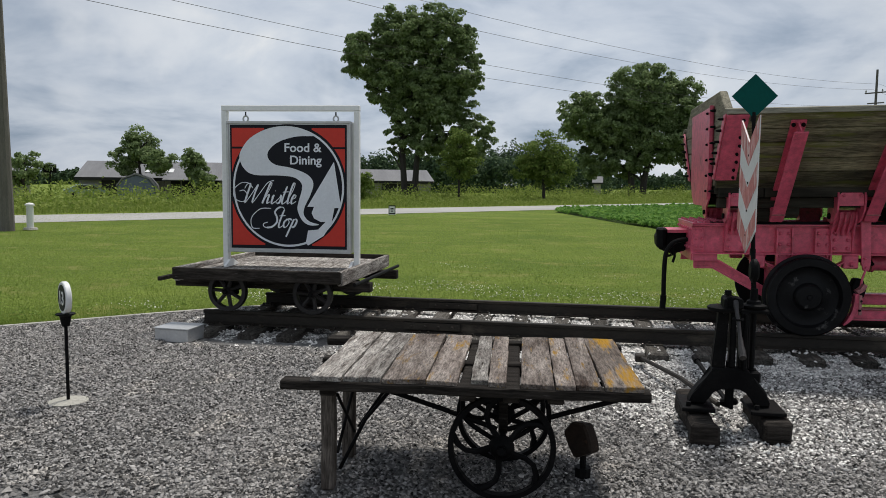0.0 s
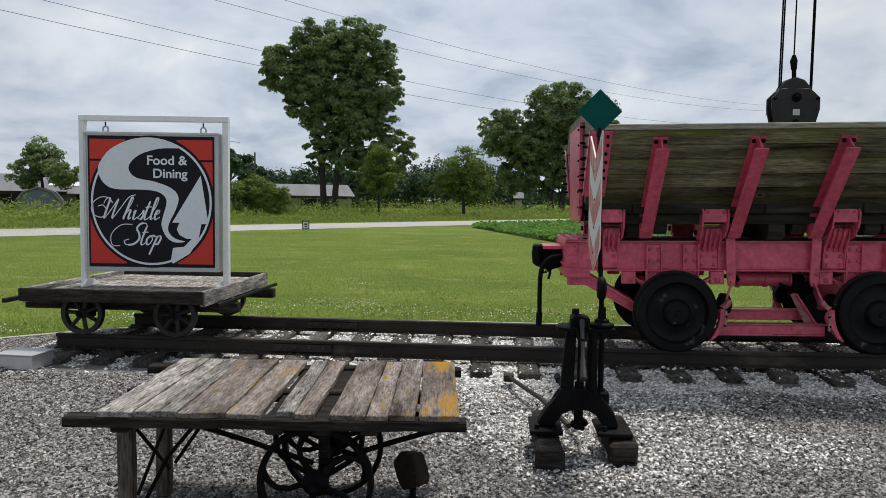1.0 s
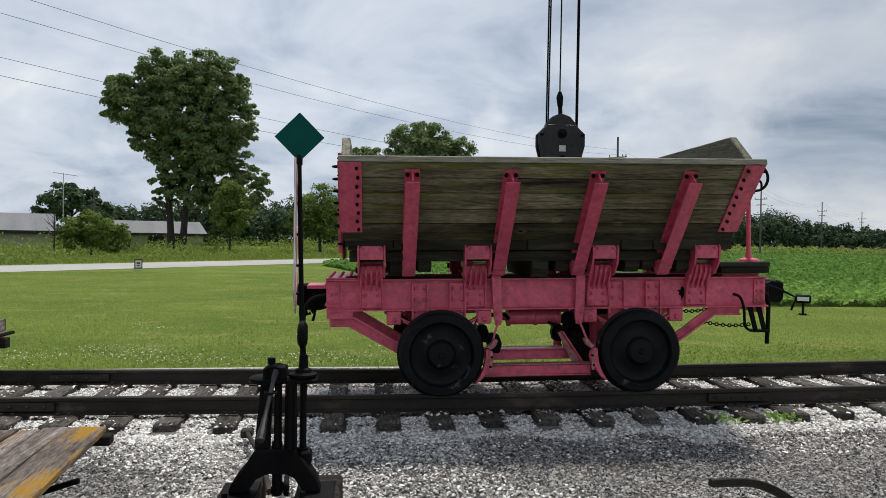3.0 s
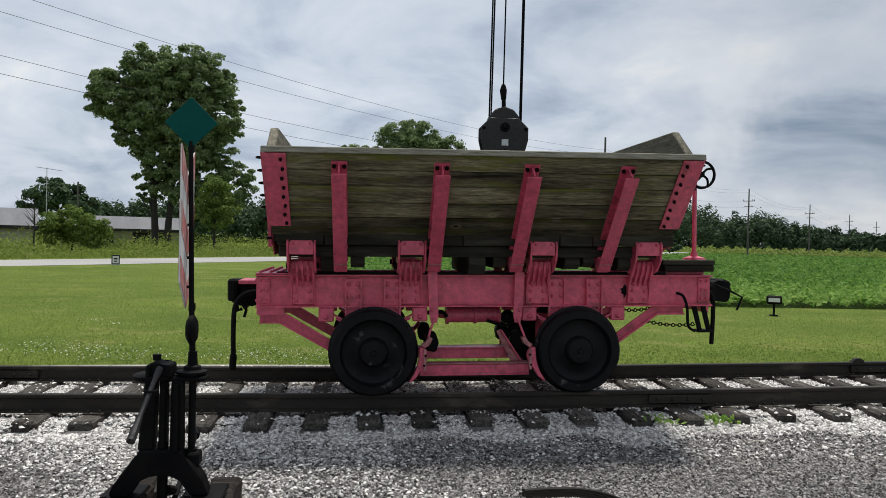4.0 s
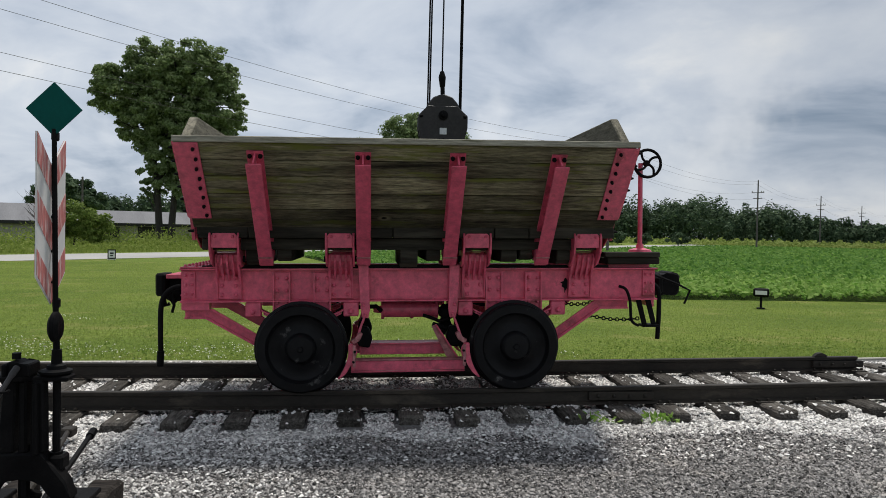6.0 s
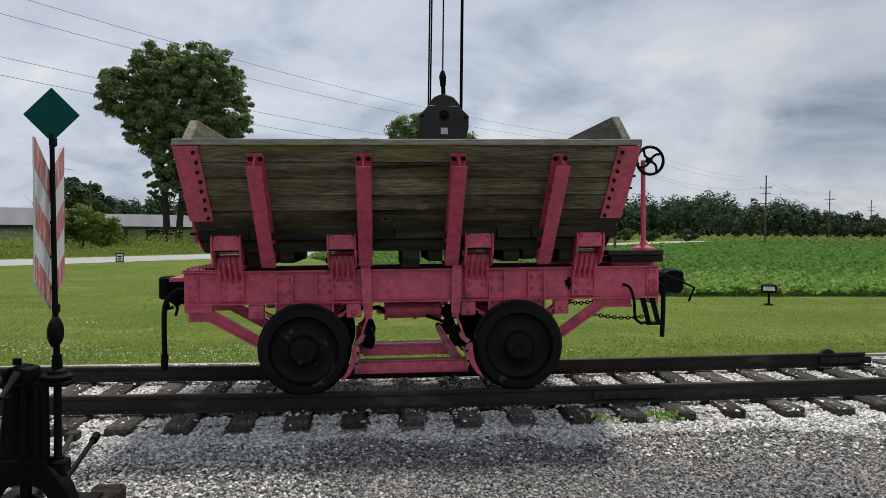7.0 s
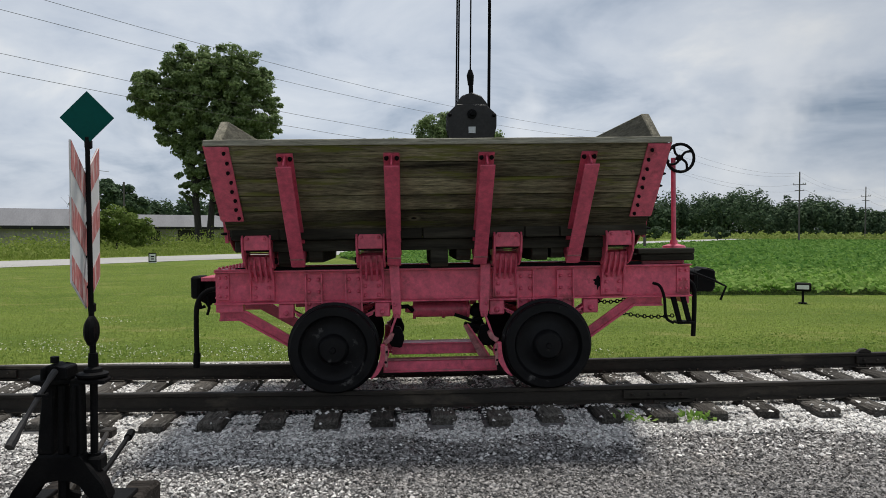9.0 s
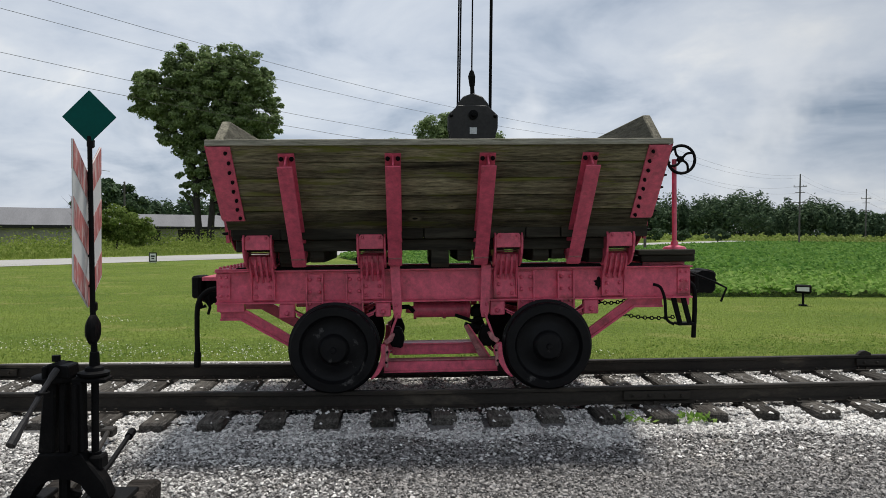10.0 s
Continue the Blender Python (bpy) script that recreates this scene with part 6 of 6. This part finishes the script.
dia = st("diamond_target", P([(1.286 + u, 2.424 + v) for u, v in dm], "y", 5.712, 5.72), M_GREEN, None, "dark green enamel diamond plate", 0.002)
# chevron board, edge on to the diamond
board = st("chevron_board", P([(5.72 + u, z) for u, z in ((-0.225, 2.27), (0, 2.09), (0.225, 2.27), (0.225, 1.46), (0, 1.29), (-0.225, 1.46))], "x", 1.266, 1.274), M_CHWHITE, None, "white board with faded red chevrons")
for z in (2.09, 1.765, 1.44):
    for x0, x1 in ((1.2635, 1.2655), (1.2745, 1.2765)):
        zt = (0.0, 0.18)
        low = 0.165 if z > 1.5 else 0.145
        st("chevron", P([(5.72 - 0.223, z + zt[1]), (5.72, z), (5.72 + 0.223, z + zt[1]), (5.72 + 0.223, z + zt[1] - low), (5.72, z - low), (5.72 - 0.223, z + zt[1] - low)], "x", x0, x1), M_CHRED, board, "faded red chevron")
for z in (2.0, 1.8, 1.6, 1.42):
    st("board_bolt", tubes(([(1.262, 5.72, z), (1.30, 5.72, z)], 0.009)), M_BLACK, board)
pivot = Vector((1.27, 5.72, 0)) - Vector(SS)
board.matrix_basis = Matrix.Translation(pivot) @ Matrix.Rotation(radians(3.2), 4, "Z") @ Matrix.Translation(-pivot)
for x, y0, y1 in ((0.925, 5.22, 6.15), (1.44, 5.36, 6.1)):
    bm = rough_box(0.185, y1 - y0, 0.16, 10, 0.02, x * 9, 1)
    t = tagged(part("head_timber", bm, M_SILL), "dark weathered timber below the switch stand", "timber", "timbers below the switch stand")
    t.location = (x, (y0 + y1) / 2, -0.025)
rod = thing("switch_rod", (0.95, 6.6, 0.06), "rusty rod from the switch stand to the track", "rod")
part("rod", tubes(([(0.14, -0.9, 0.09), (-0.02, -0.1, 0.07), (-0.28, 0.85, 0.02)], 0.02)), M_RAIL, rod, smooth=True)
part("clevis", B(-0.33, -0.23, 0.80, 0.92, -0.02, 0.05), M_RAIL, rod, bevel=0.01)
part("rod", tubes(([(0.24, -0.86, 0.06), (0.19, -0.3, 0.12), (0.14, 0.2, 0.18)], 0.018), ([(0.146, 0.14, 0.17), (0.137, 0.24, 0.185)], 0.03)), M_BLACK, rod, "raised rod with a bolted end", smooth=True)

# ---- small things in the yard ----
mk = thing("number_marker", (-4.0, 5.24, -0.015), "round white number marker on a thin black post", "marker", 141)
part("base", lathe(bmesh.new(), [(0.15, -0.01), (0.15, 0.008), (0.12, 0.014), (0.001, 0.02)], (0, 0, 0), "z", 24), M_CONC, mk, "pale round foot")
part("post", tubes(([(0, 0, 0.01), (0, 0, 0.66)], 0.013), n=10), M_BLACK, mk, smooth=True)
part("socket", lathe(bmesh.new(), [(0.03, 0.62), (0.045, 0.70), (0.075, 0.715), (0.075, 0.722), (0.001, 0.722)], (0, 0, 0), "z", 14), M_BLACK, mk, smooth=True)
dk = part("disc", lathe(bmesh.new(), [(0.001, -0.022), (0.125, -0.022), (0.13, -0.015), (0.13, 0.015), (0.125, 0.022), (0.001, 0.022)], (0, 0, 0.85), "y", 36), M_WHITE, mk, smooth=True)
part("dark_face", lathe(bmesh.new(), [(0.001, 0.023), (0.105, 0.023), (0.105, 0.026), (0.001, 0.026)], (0, 0, 0.85), "y", 36), M_NAVY, dk, "black dial face")
cu = bpy.data.curves.new("numerals", "FONT")
cu.body, cu.size, cu.extrude, cu.align_x, cu.offset = "13", 0.15, 0.001, "CENTER", 0.003
tmp = bpy.data.objects.new("numerals", cu)
scene.collection.objects.link(tmp)
bpy.context.view_layer.update()
me = bpy.data.meshes.new_from_object(tmp)
bpy.data.objects.remove(tmp)
me.transform(Matrix.Translation((0, 0.0275, 0.798)) @ Matrix.Rotation(radians(180), 4, "Z") @ Matrix.Rotation(radians(90), 4, "X"))
me.materials.clear()
me.materials.append(M_WHITE)
nm = new("numerals", me)
nm.parent = dk

bx = thing("junction_box", (-4.43, 7.72, -0.015), "low grey junction box beside the first tie", "box", -4)
part("body", B(-0.21, 0.21, -0.17, 0.17, -0.02, 0.125), M_ALU, bx, bevel=0.006)
part("lid", B(-0.22, 0.22, -0.18, 0.18, 0.127, 0.142), M_ALU, bx, bevel=0.004)

fl = thing("flood_light", (0.075, 4.50, 0), "small rusty black flood light standing in the gravel", "flood light", -20)
mm = Matrix.Translation((0, 0, 0.215)) @ Matrix.Rotation(radians(-28), 4, "Y") @ Matrix.Rotation(radians(-15), 4, "X")
part("stem", tubes(([(0.01, 0, -0.02), (0.01, 0, 0.15)], 0.02), ([(0.01, 0, -0.01), (0.01, 0, 0.05)], 0.05)), M_BLACK, fl)
part("housing", P([(-0.06, -0.09), (0.06, -0.09), (0.075, -0.02), (0.075, 0.08), (0.0, 0.12), (-0.075, 0.08), (-0.075, -0.02)], "y", -0.06, 0.07), M_RUST, fl, bevel=0.012, m=mm)
part("lens", B(-0.06, 0.06, 0.072, 0.08, -0.06, 0.07), M_DARK, fl, m=mm)
fl = thing("flood_light", (13.1, 19.3, -0.045), "black flood light with a pale lens on the lawn", "flood light", -30)
part("stem", tubes(([(0, 0, -0.05), (0, 0, 0.28)], 0.025), ([(0, 0, -0.03), (0, 0, 0.03)], 0.09)), M_BLACK, fl)
fl.scale = (1.15, 1.15, 1.15)
part("housing", B(-0.165, 0.165, -0.06, 0.10, 0.27, 0.46), M_BLACK, fl, bevel=0.03)
part("lens", B(-0.12, 0.12, -0.07, -0.061, 0.32, 0.41), M_WHITE, fl, "pale lens")

hose = thing("bent_leaf_spring", (2.765, 3.09, 0.005), "bundle of dark bent steel strips standing in the gravel", "steel strips", 35.3)
for k in range(4):
    o = 0.007 * k
    pts = smooth_line([(0.015 * (k == 3), 0, 1.036 - o), (0.13, 0, 1.014 - o), (0.26, 0, 0.986 - o), (0.40 - o * 0.4, 0, 0.94 - o), (0.53 - o * 0.6, 0, 0.88 - o), (0.76 - o * 0.8, 0, 0.75 - o * 0.6), (0.92 - o, 0, 0.52), (1.0 - o, 0, 0.26), (1.02 - o, 0, -0.05)], 6)
    bm = tubes((pts, 0.0045), n=6)
    for v in bm.verts:
        v.co.y *= 1.6
    part("strip", bm, M_RAIL, hose)

wpst = thing("white_post", (-19.55, 23.9, 0), "short white post with a round cap", "post")
part("post", tubes(([(0, 0, -0.1), (0, 0, 0.85)], 0.12), n=16), M_WHITE, wpst, smooth=True)
part("cap", lathe(bmesh.new(), [(0.16, 0.85), (0.16, 0.9), (0.08, 0.95), (0.001, 0.96)], (0, 0, 0), "z", 16), M_WHITE, wpst, smooth=True)
part("foot", lathe(bmesh.new(), [(0.25, -0.02), (0.22, 0.05), (0.001, 0.05)], (0, 0, 0), "z", 16), M_CONC, wpst)
rs = thing("yard_sign", (-10.4, 41.5, -0.05), "small framed sign standing at the road's edge", "sign", 20)
part("board", B(-0.2, 0.2, -0.02, 0.02, 0.06, 0.56), M_WHITE, rs, bevel=0.004)
for a in ((-0.2, 0.2, 0.54, 0.6), (-0.2, 0.2, 0.1, 0.16), (-0.2, -0.15, 0.16, 0.54), (0.15, 0.2, 0.16, 0.54)):
    part("border", B(a[0], a[1], -0.026, -0.022, a[2], a[3]), M_DARK, rs)
part("writing_bar", B(-0.09, 0.09, -0.026, -0.022, 0.36, 0.44), M_DARK, rs)
part("writing_bar", B(-0.07, 0.07, -0.026, -0.022, 0.24, 0.30), M_DARK, rs)
for u in (-0.13, 0.13):
    part("leg", B(u - 0.01, u + 0.01, -0.01, 0.01, -0.05, 0.1), M_DARK, rs)
an = thing("antenna_mast", spot(-22.3, 92, 3.1, 1.2), "thin antenna mast behind the barn", "antenna")
part("mast", tubes(([(0, 0, 0), (0, 0, 8.6)], 0.04), n=5), M_ALU, an)
part("crossbar", tubes(([(-1.1, 0, 8.65), (1.6, 0, 8.3)], 0.035), n=5), M_ALU, an)
po = thing("utility_pole", spot(-20.4, 88, 3.1, 1.2), "short grey pole behind the bush", "utility pole", 0, "poles along the road")
part("pole", tubes(([(0, 0, -0.2), (0, 0, 7.0)], 0.10), n=7), M_POLE, po)
dead = thing("bare_sapling", spot(-23.3, 62, 3.1, 1.2), "bare leafless sapling on the verge", "tree")
bm = tubes(([(0, 0, -0.1), (0.1, 0, 2.2), (0.0, 0, 4.2)], [0.07, 0.05, 0.015]), n=6)
for k in range(22):
    z = random.uniform(1.4, 3.8)
    a = random.uniform(0, 6.28)
    e = random.uniform(0.5, 1.3)
    tube(bm, [(0.05, 0, z), (0.05 + math.cos(a) * e * 0.6, math.sin(a) * e * 0.6, z + e * 0.5), (0.05 + math.cos(a) * e, math.sin(a) * e, z + e * 0.95)], [0.02, 0.014, 0.006], 4)
part("trunk", bm, M_BARK, dead)

# ---- loose stone, grass and crops ----
BX, BY = np.array([q[0] for q in GRAVEL]), np.array([q[1] for q in GRAVEL])
TIE_X = np.array(ties)


def scatter(n, x0, x1, y0, y1):
    return RNG.uniform(x0, x1, n), RNG.uniform(y0, y1, n)


def wave(x, y, s=1.0):
    return np.sin(x * 2.1 * s + 1.3) * np.cos(y * 2.7 * s) + 0.6 * np.sin(x * 5.3 * s + y * 3.1 * s) + 0.35 * np.cos(y * 9.1 * s - x * 4.0 * s)


x, y = scatter(400000, -8.5, 9.0, 3.7, 10.9)
keep = (y < np.interp(x, BX, BY) - 0.05) & (x < 3.9 + 0.78 * (y - 1.0)) & (x > -1.02 * y - 0.6) & ((y < 7.5 + 0.12 * wave(x, y)) | (x < -4.5))
keep &= ~((np.abs(x - 0.925) < 0.10) & (np.abs(y - 5.685) < 0.46)) & ~((np.abs(x - 1.44) < 0.10) & (np.abs(y - 5.7) < 0.40))
x, y = x[keep], y[keep]
v, f = stones(np.stack([x, y, RNG.uniform(-0.03, -0.008, len(x)) + lift(x, y)], 1), 0.0110)
soup("gravel_stones", v, f, M_STONE, None, "grey crushed driveway gravel", "gravel")
x, y = scatter(70000, -9.5, 11, -4.5, 7.4)
keep = (y < np.interp(x, BX, BY) - 0.05) & ((y < 3.75) | (x > 3.9 + 0.78 * (y - 1.0)) | (x < -1.02 * y - 0.6))
x, y = x[keep], y[keep]
v, f = stones(np.stack([x, y, RNG.uniform(-0.035, -0.015, len(x))], 1), 0.024)
soup("gravel_stones", v, f, M_STONE, None, "grey crushed gravel round the yard", "gravel")
x, y = scatter(300000, -4.9, 10.8, 6.85, 11.2)
near = np.abs(x[:, None] - TIE_X[None]).min(1)
on_tie = (near < 0.128) & (y > 7.74) & (y < 10.42)
on_rail = (np.abs(y - RAIL_N) < 0.075) | (np.abs(y - RAIL_F) < 0.075)
fade = (y > 7.42 + 0.16 * wave(x, y)) | (RNG.uniform(0, 1, len(x)) < 0.10) | ((x > 1.0) & (x < 2.6) & (y > 6.85) & (RNG.uniform(0, 1, len(x)) < 0.3))
keep = ((x > -2.6) | (RNG.uniform(0, 1, len(x)) < 0.35)) & (~on_tie | (RNG.uniform(0, 1, len(x)) < np.where((x > 2.0) & (x < 5.2) & (y > 8.15), 0.12 + 0.2 * np.clip(wave(x, y), 0, 1), 0.012))) & ~on_rail & fade & (y < np.interp(x, BX, BY) - 0.05) & ((y < 10.45) | (RNG.uniform(0, 1, len(x)) < np.where(x > 3.5, 0.06, 0.22)))
x, y, on = x[keep], y[keep], on_tie[keep]
loose = y < np.interp(x, BX, BY) - 0.05
x, y, on = x[loose], y[loose], on[loose]
bare = (x > -1.2) | (y > 7.80) | (RNG.uniform(0, 1, len(x)) < 0.12)
x, y, on = x[bare], y[bare], on[bare]
z = np.where(on, 0.052, RNG.uniform(-0.03, 0.0, len(x)) + np.where((y > 8.0) & (y < 10.4), 0.015, -0.005) - np.where(x < -1.6, 0.02, 0.0))
v, f = stones(np.stack([x, y, z + lift(x, y)], 1), 0.0158)
soup("ballast", v, f, M_BALLAST, None, "white crushed limestone ballast between the ties", "ballast")
# pale coarse patches strewn over the yard by the stand
x, y = scatter(80000, -2.5, 4.2, 4.0, 7.5)
heap = 1.15 * np.exp(-((x - 1.0) / 1.5) ** 2 - ((y - 6.0) / 1.1) ** 2) + 0.5 * np.exp(-((y - 7.3) / 0.35) ** 2)
keep = heap + 0.25 * wave(x * 0.6, y * 0.6) > 0.35 + RNG.uniform(0, 1.3, len(x))
x, y = x[keep], y[keep]
v, f = stones(np.stack([x, y, RNG.uniform(-0.02, -0.004, len(x))], 1), 0.0125)
soup("pale_stones", v, f, M_BALLAST, None, "pale coarse stones strewn over the yard", "gravel")


def blades(x, y, h, w, z0=-0.02):
    n = len(x)
    a = RNG.uniform(0, 6.28, n)
    lx, ly = RNG.normal(0, 0.4, n) * h, RNG.normal(0, 0.4, n) * h
    hh = h * RNG.uniform(0.5, 1.3, n)
    b = np.stack([x, y, np.full(n, z0)], 1)
    side = np.stack([np.cos(a) * w, np.sin(a) * w, np.zeros(n)], 1)
    tip = b + np.stack([lx, ly, hh], 1)
    return np.stack([b - side, b + side, tip], 1).reshape(-1, 3), np.arange(3 * n).reshape(n, 3)


n = 340000
yb = 8.0 + 32 * RNG.uniform(0, 1, n) ** 2.4
xb = RNG.uniform(-1, 1, n) * (6 + yb * 0.75) + 2.0
keep = yb > np.interp(xb, BX, BY) + 0.06
xb, yb = xb[keep], yb[keep]
edge = np.exp(-(yb - np.interp(xb, BX, BY)) / 0.8)
v, f = blades(xb, yb, 0.032 + 0.03 * edge, 0.0022 + 0.00016 * yb, -0.045)
soup("grass", v, f, M_BLADE, None, "short green lawn grass", "grass")
x, y = scatter(24000, -8, 12, 9.5, 18)
keep = (y > np.interp(x, BX, BY) + 0.1) & (wave(x * 0.5, y * 0.8) + 2.2 * np.exp(-((y - np.interp(x, BX, BY) - 1.2) / 1.1) ** 2) > 0.9 + RNG.uniform(0, 2.2, len(x)) + 0.5 * np.maximum(x - 3.0, 0))
x, y = x[keep], y[keep]
v, f = stones(np.stack([x, y, RNG.uniform(-0.02, 0.015, len(x))], 1), 0.0085, 0.9)
soup("clover_flowers", v, f, M_CLOVER, None, "small white clover heads in the lawn", "flowers")
x, y = scatter(34000, -9, 13, 8.0, 17)
off = y - np.interp(x, BX, BY)
keep = (off > 0.08) & (0.8 * wave(x * 0.5, y * 0.8) + 2.4 * np.exp(-((off - 1.0) / 1.2) ** 2) > 0.8 + RNG.uniform(0, 2.4, len(x)))
c = np.stack([x, y, RNG.uniform(-0.03, 0.01, len(x))], 1)[keep]
v, f = leaves(c, 0.022, 1.0, 0.6)
soup("clover_leaves", v, f, M_CLOVERLEAF, None, "low clover leaves spread through the lawn", "clover")
# weeds along the ties
for wx, wy in ((5.20, 7.86), (5.72, 7.80), (5.80, 7.78)):
    x, y = RNG.normal(wx, 0.08, 26), RNG.normal(wy, 0.05, 26)
    c = np.stack([x, y, RNG.uniform(0.0, 0.07, 26) + rise(wx)], 1)
    v, f = leaves(c, 0.032)
    soup("small_weed", v, f, M_BEAN2, None, "small green weed among the ballast", "weed")


def in_field(x, y):
    inside = np.zeros(len(x), bool)
    for (xa, ya), (xc, yc) in zip(FIELD, FIELD[1:] + FIELD[:1]):
        cross = ((ya > y) != (yc > y)) & (x < (xc - xa) * (y - ya) / (yc - ya + 1e-9) + xa)
        inside ^= cross
    return inside


def crop(n, d0, d1, size, hgt):
    d = np.sqrt(RNG.uniform(d0 ** 2, d1 ** 2, n))
    a = RNG.uniform(-0.12, 0.68, n)
    x, y = 2.5 + d * np.sin(a), 1 + d * np.cos(a)
    k = in_field(x, y)
    x, y = x[k], y[k]
    row = 0.75 + 0.25 * np.cos((x * 0.8 - y * 0.6) * 8.3)
    z = (hgt * row * RNG.uniform(0.35, 1.0, len(x))) * (1 + 0.15 * wave(x * 0.4, y * 0.4))
    return np.stack([x, y, z], 1)


c = crop(60000, 20, 36, 0.075, 0.36)
pale = c[:, 1] + 1.2 * wave(c[:, 0] * 0.4, c[:, 1] * 0.3) < 29 + RNG.normal(0, 2.0, len(c))
v, f = leaves_facing(c[pale], np.tile([0.0, -0.3, 1.0], (int(pale.sum()), 1)), 0.095)
soup("bean_plants", v, f, M_BEAN2, None, "bright green leafy bean plants at the field's edge", "crop")
far = np.concatenate([c[~pale], crop(60000, 34, 70, 0.1, 0.36), crop(32000, 68, 170, 0.2, 0.2)])
v, f = leaves_facing(far, np.tile([0.0, -0.3, 1.0], (len(far), 1)), 0.095 + 0.0022 * np.maximum(far[:, 1] - 25, 0), 1.0, 0.5)
soup("bean_plants", v, f, M_BEAN, None, "dark green leafy bean plants in the field", "crop")

# tall weeds beyond the road
m = 4200
u, nn = RNG.uniform(-45, 150, m), 45.0 + 24 * RNG.uniform(0, 1, m) ** 1.3
tall = np.clip((nn - 45) / 9, 0.25, 1.0) * (0.9 + 0.5 * wave(u * 0.25, nn * 0.3))
per = 22
pick = np.repeat(np.arange(m), per)
hh = np.maximum(tall[pick], 0.15) * RNG.uniform(0.1, 1.25, m * per)
uu, ww = u[pick] + RNG.normal(0, 0.55, m * per), nn[pick] + RNG.normal(0, 0.4, m * per)
c = np.stack([0.6 * uu - 0.8 * ww, 0.8 * uu + 0.6 * ww, hh], 1)
v, f = leaves(c, 0.105, 1.2)
soup("tall_weeds", v, f, M_WEED, None, "tall mixed weeds and grasses beyond the road", "weeds")
n = 90000
uu, ww = RNG.uniform(-40, 140, n), RNG.uniform(43, 62, n)
v, f = blades(0.6 * uu - 0.8 * ww, 0.8 * uu + 0.6 * ww, 0.35, 0.022, -0.04)
soup("verge_grass", v, f, M_WEED, None, "long pale verge grass beyond the road", "grass")
# pale weeds along the far road, before the woods
n = 26000
a, d = np.radians(RNG.uniform(13, 40, n)), RNG.uniform(196, 250, n)
h = np.maximum(0.35 + 0.5 * wave(a * 90, d * 0.2), 0.15) * RNG.uniform(0.1, 1.6, n)
v, f = leaves_facing(np.stack([d * np.sin(a), d * np.cos(a), h], 1), np.tile([0.0, -0.5, 1.0], (n, 1)), 0.36)
soup("tall_weeds", v, f, M_WEED, None, "pale tall weeds between the far road and the woods", "weeds")
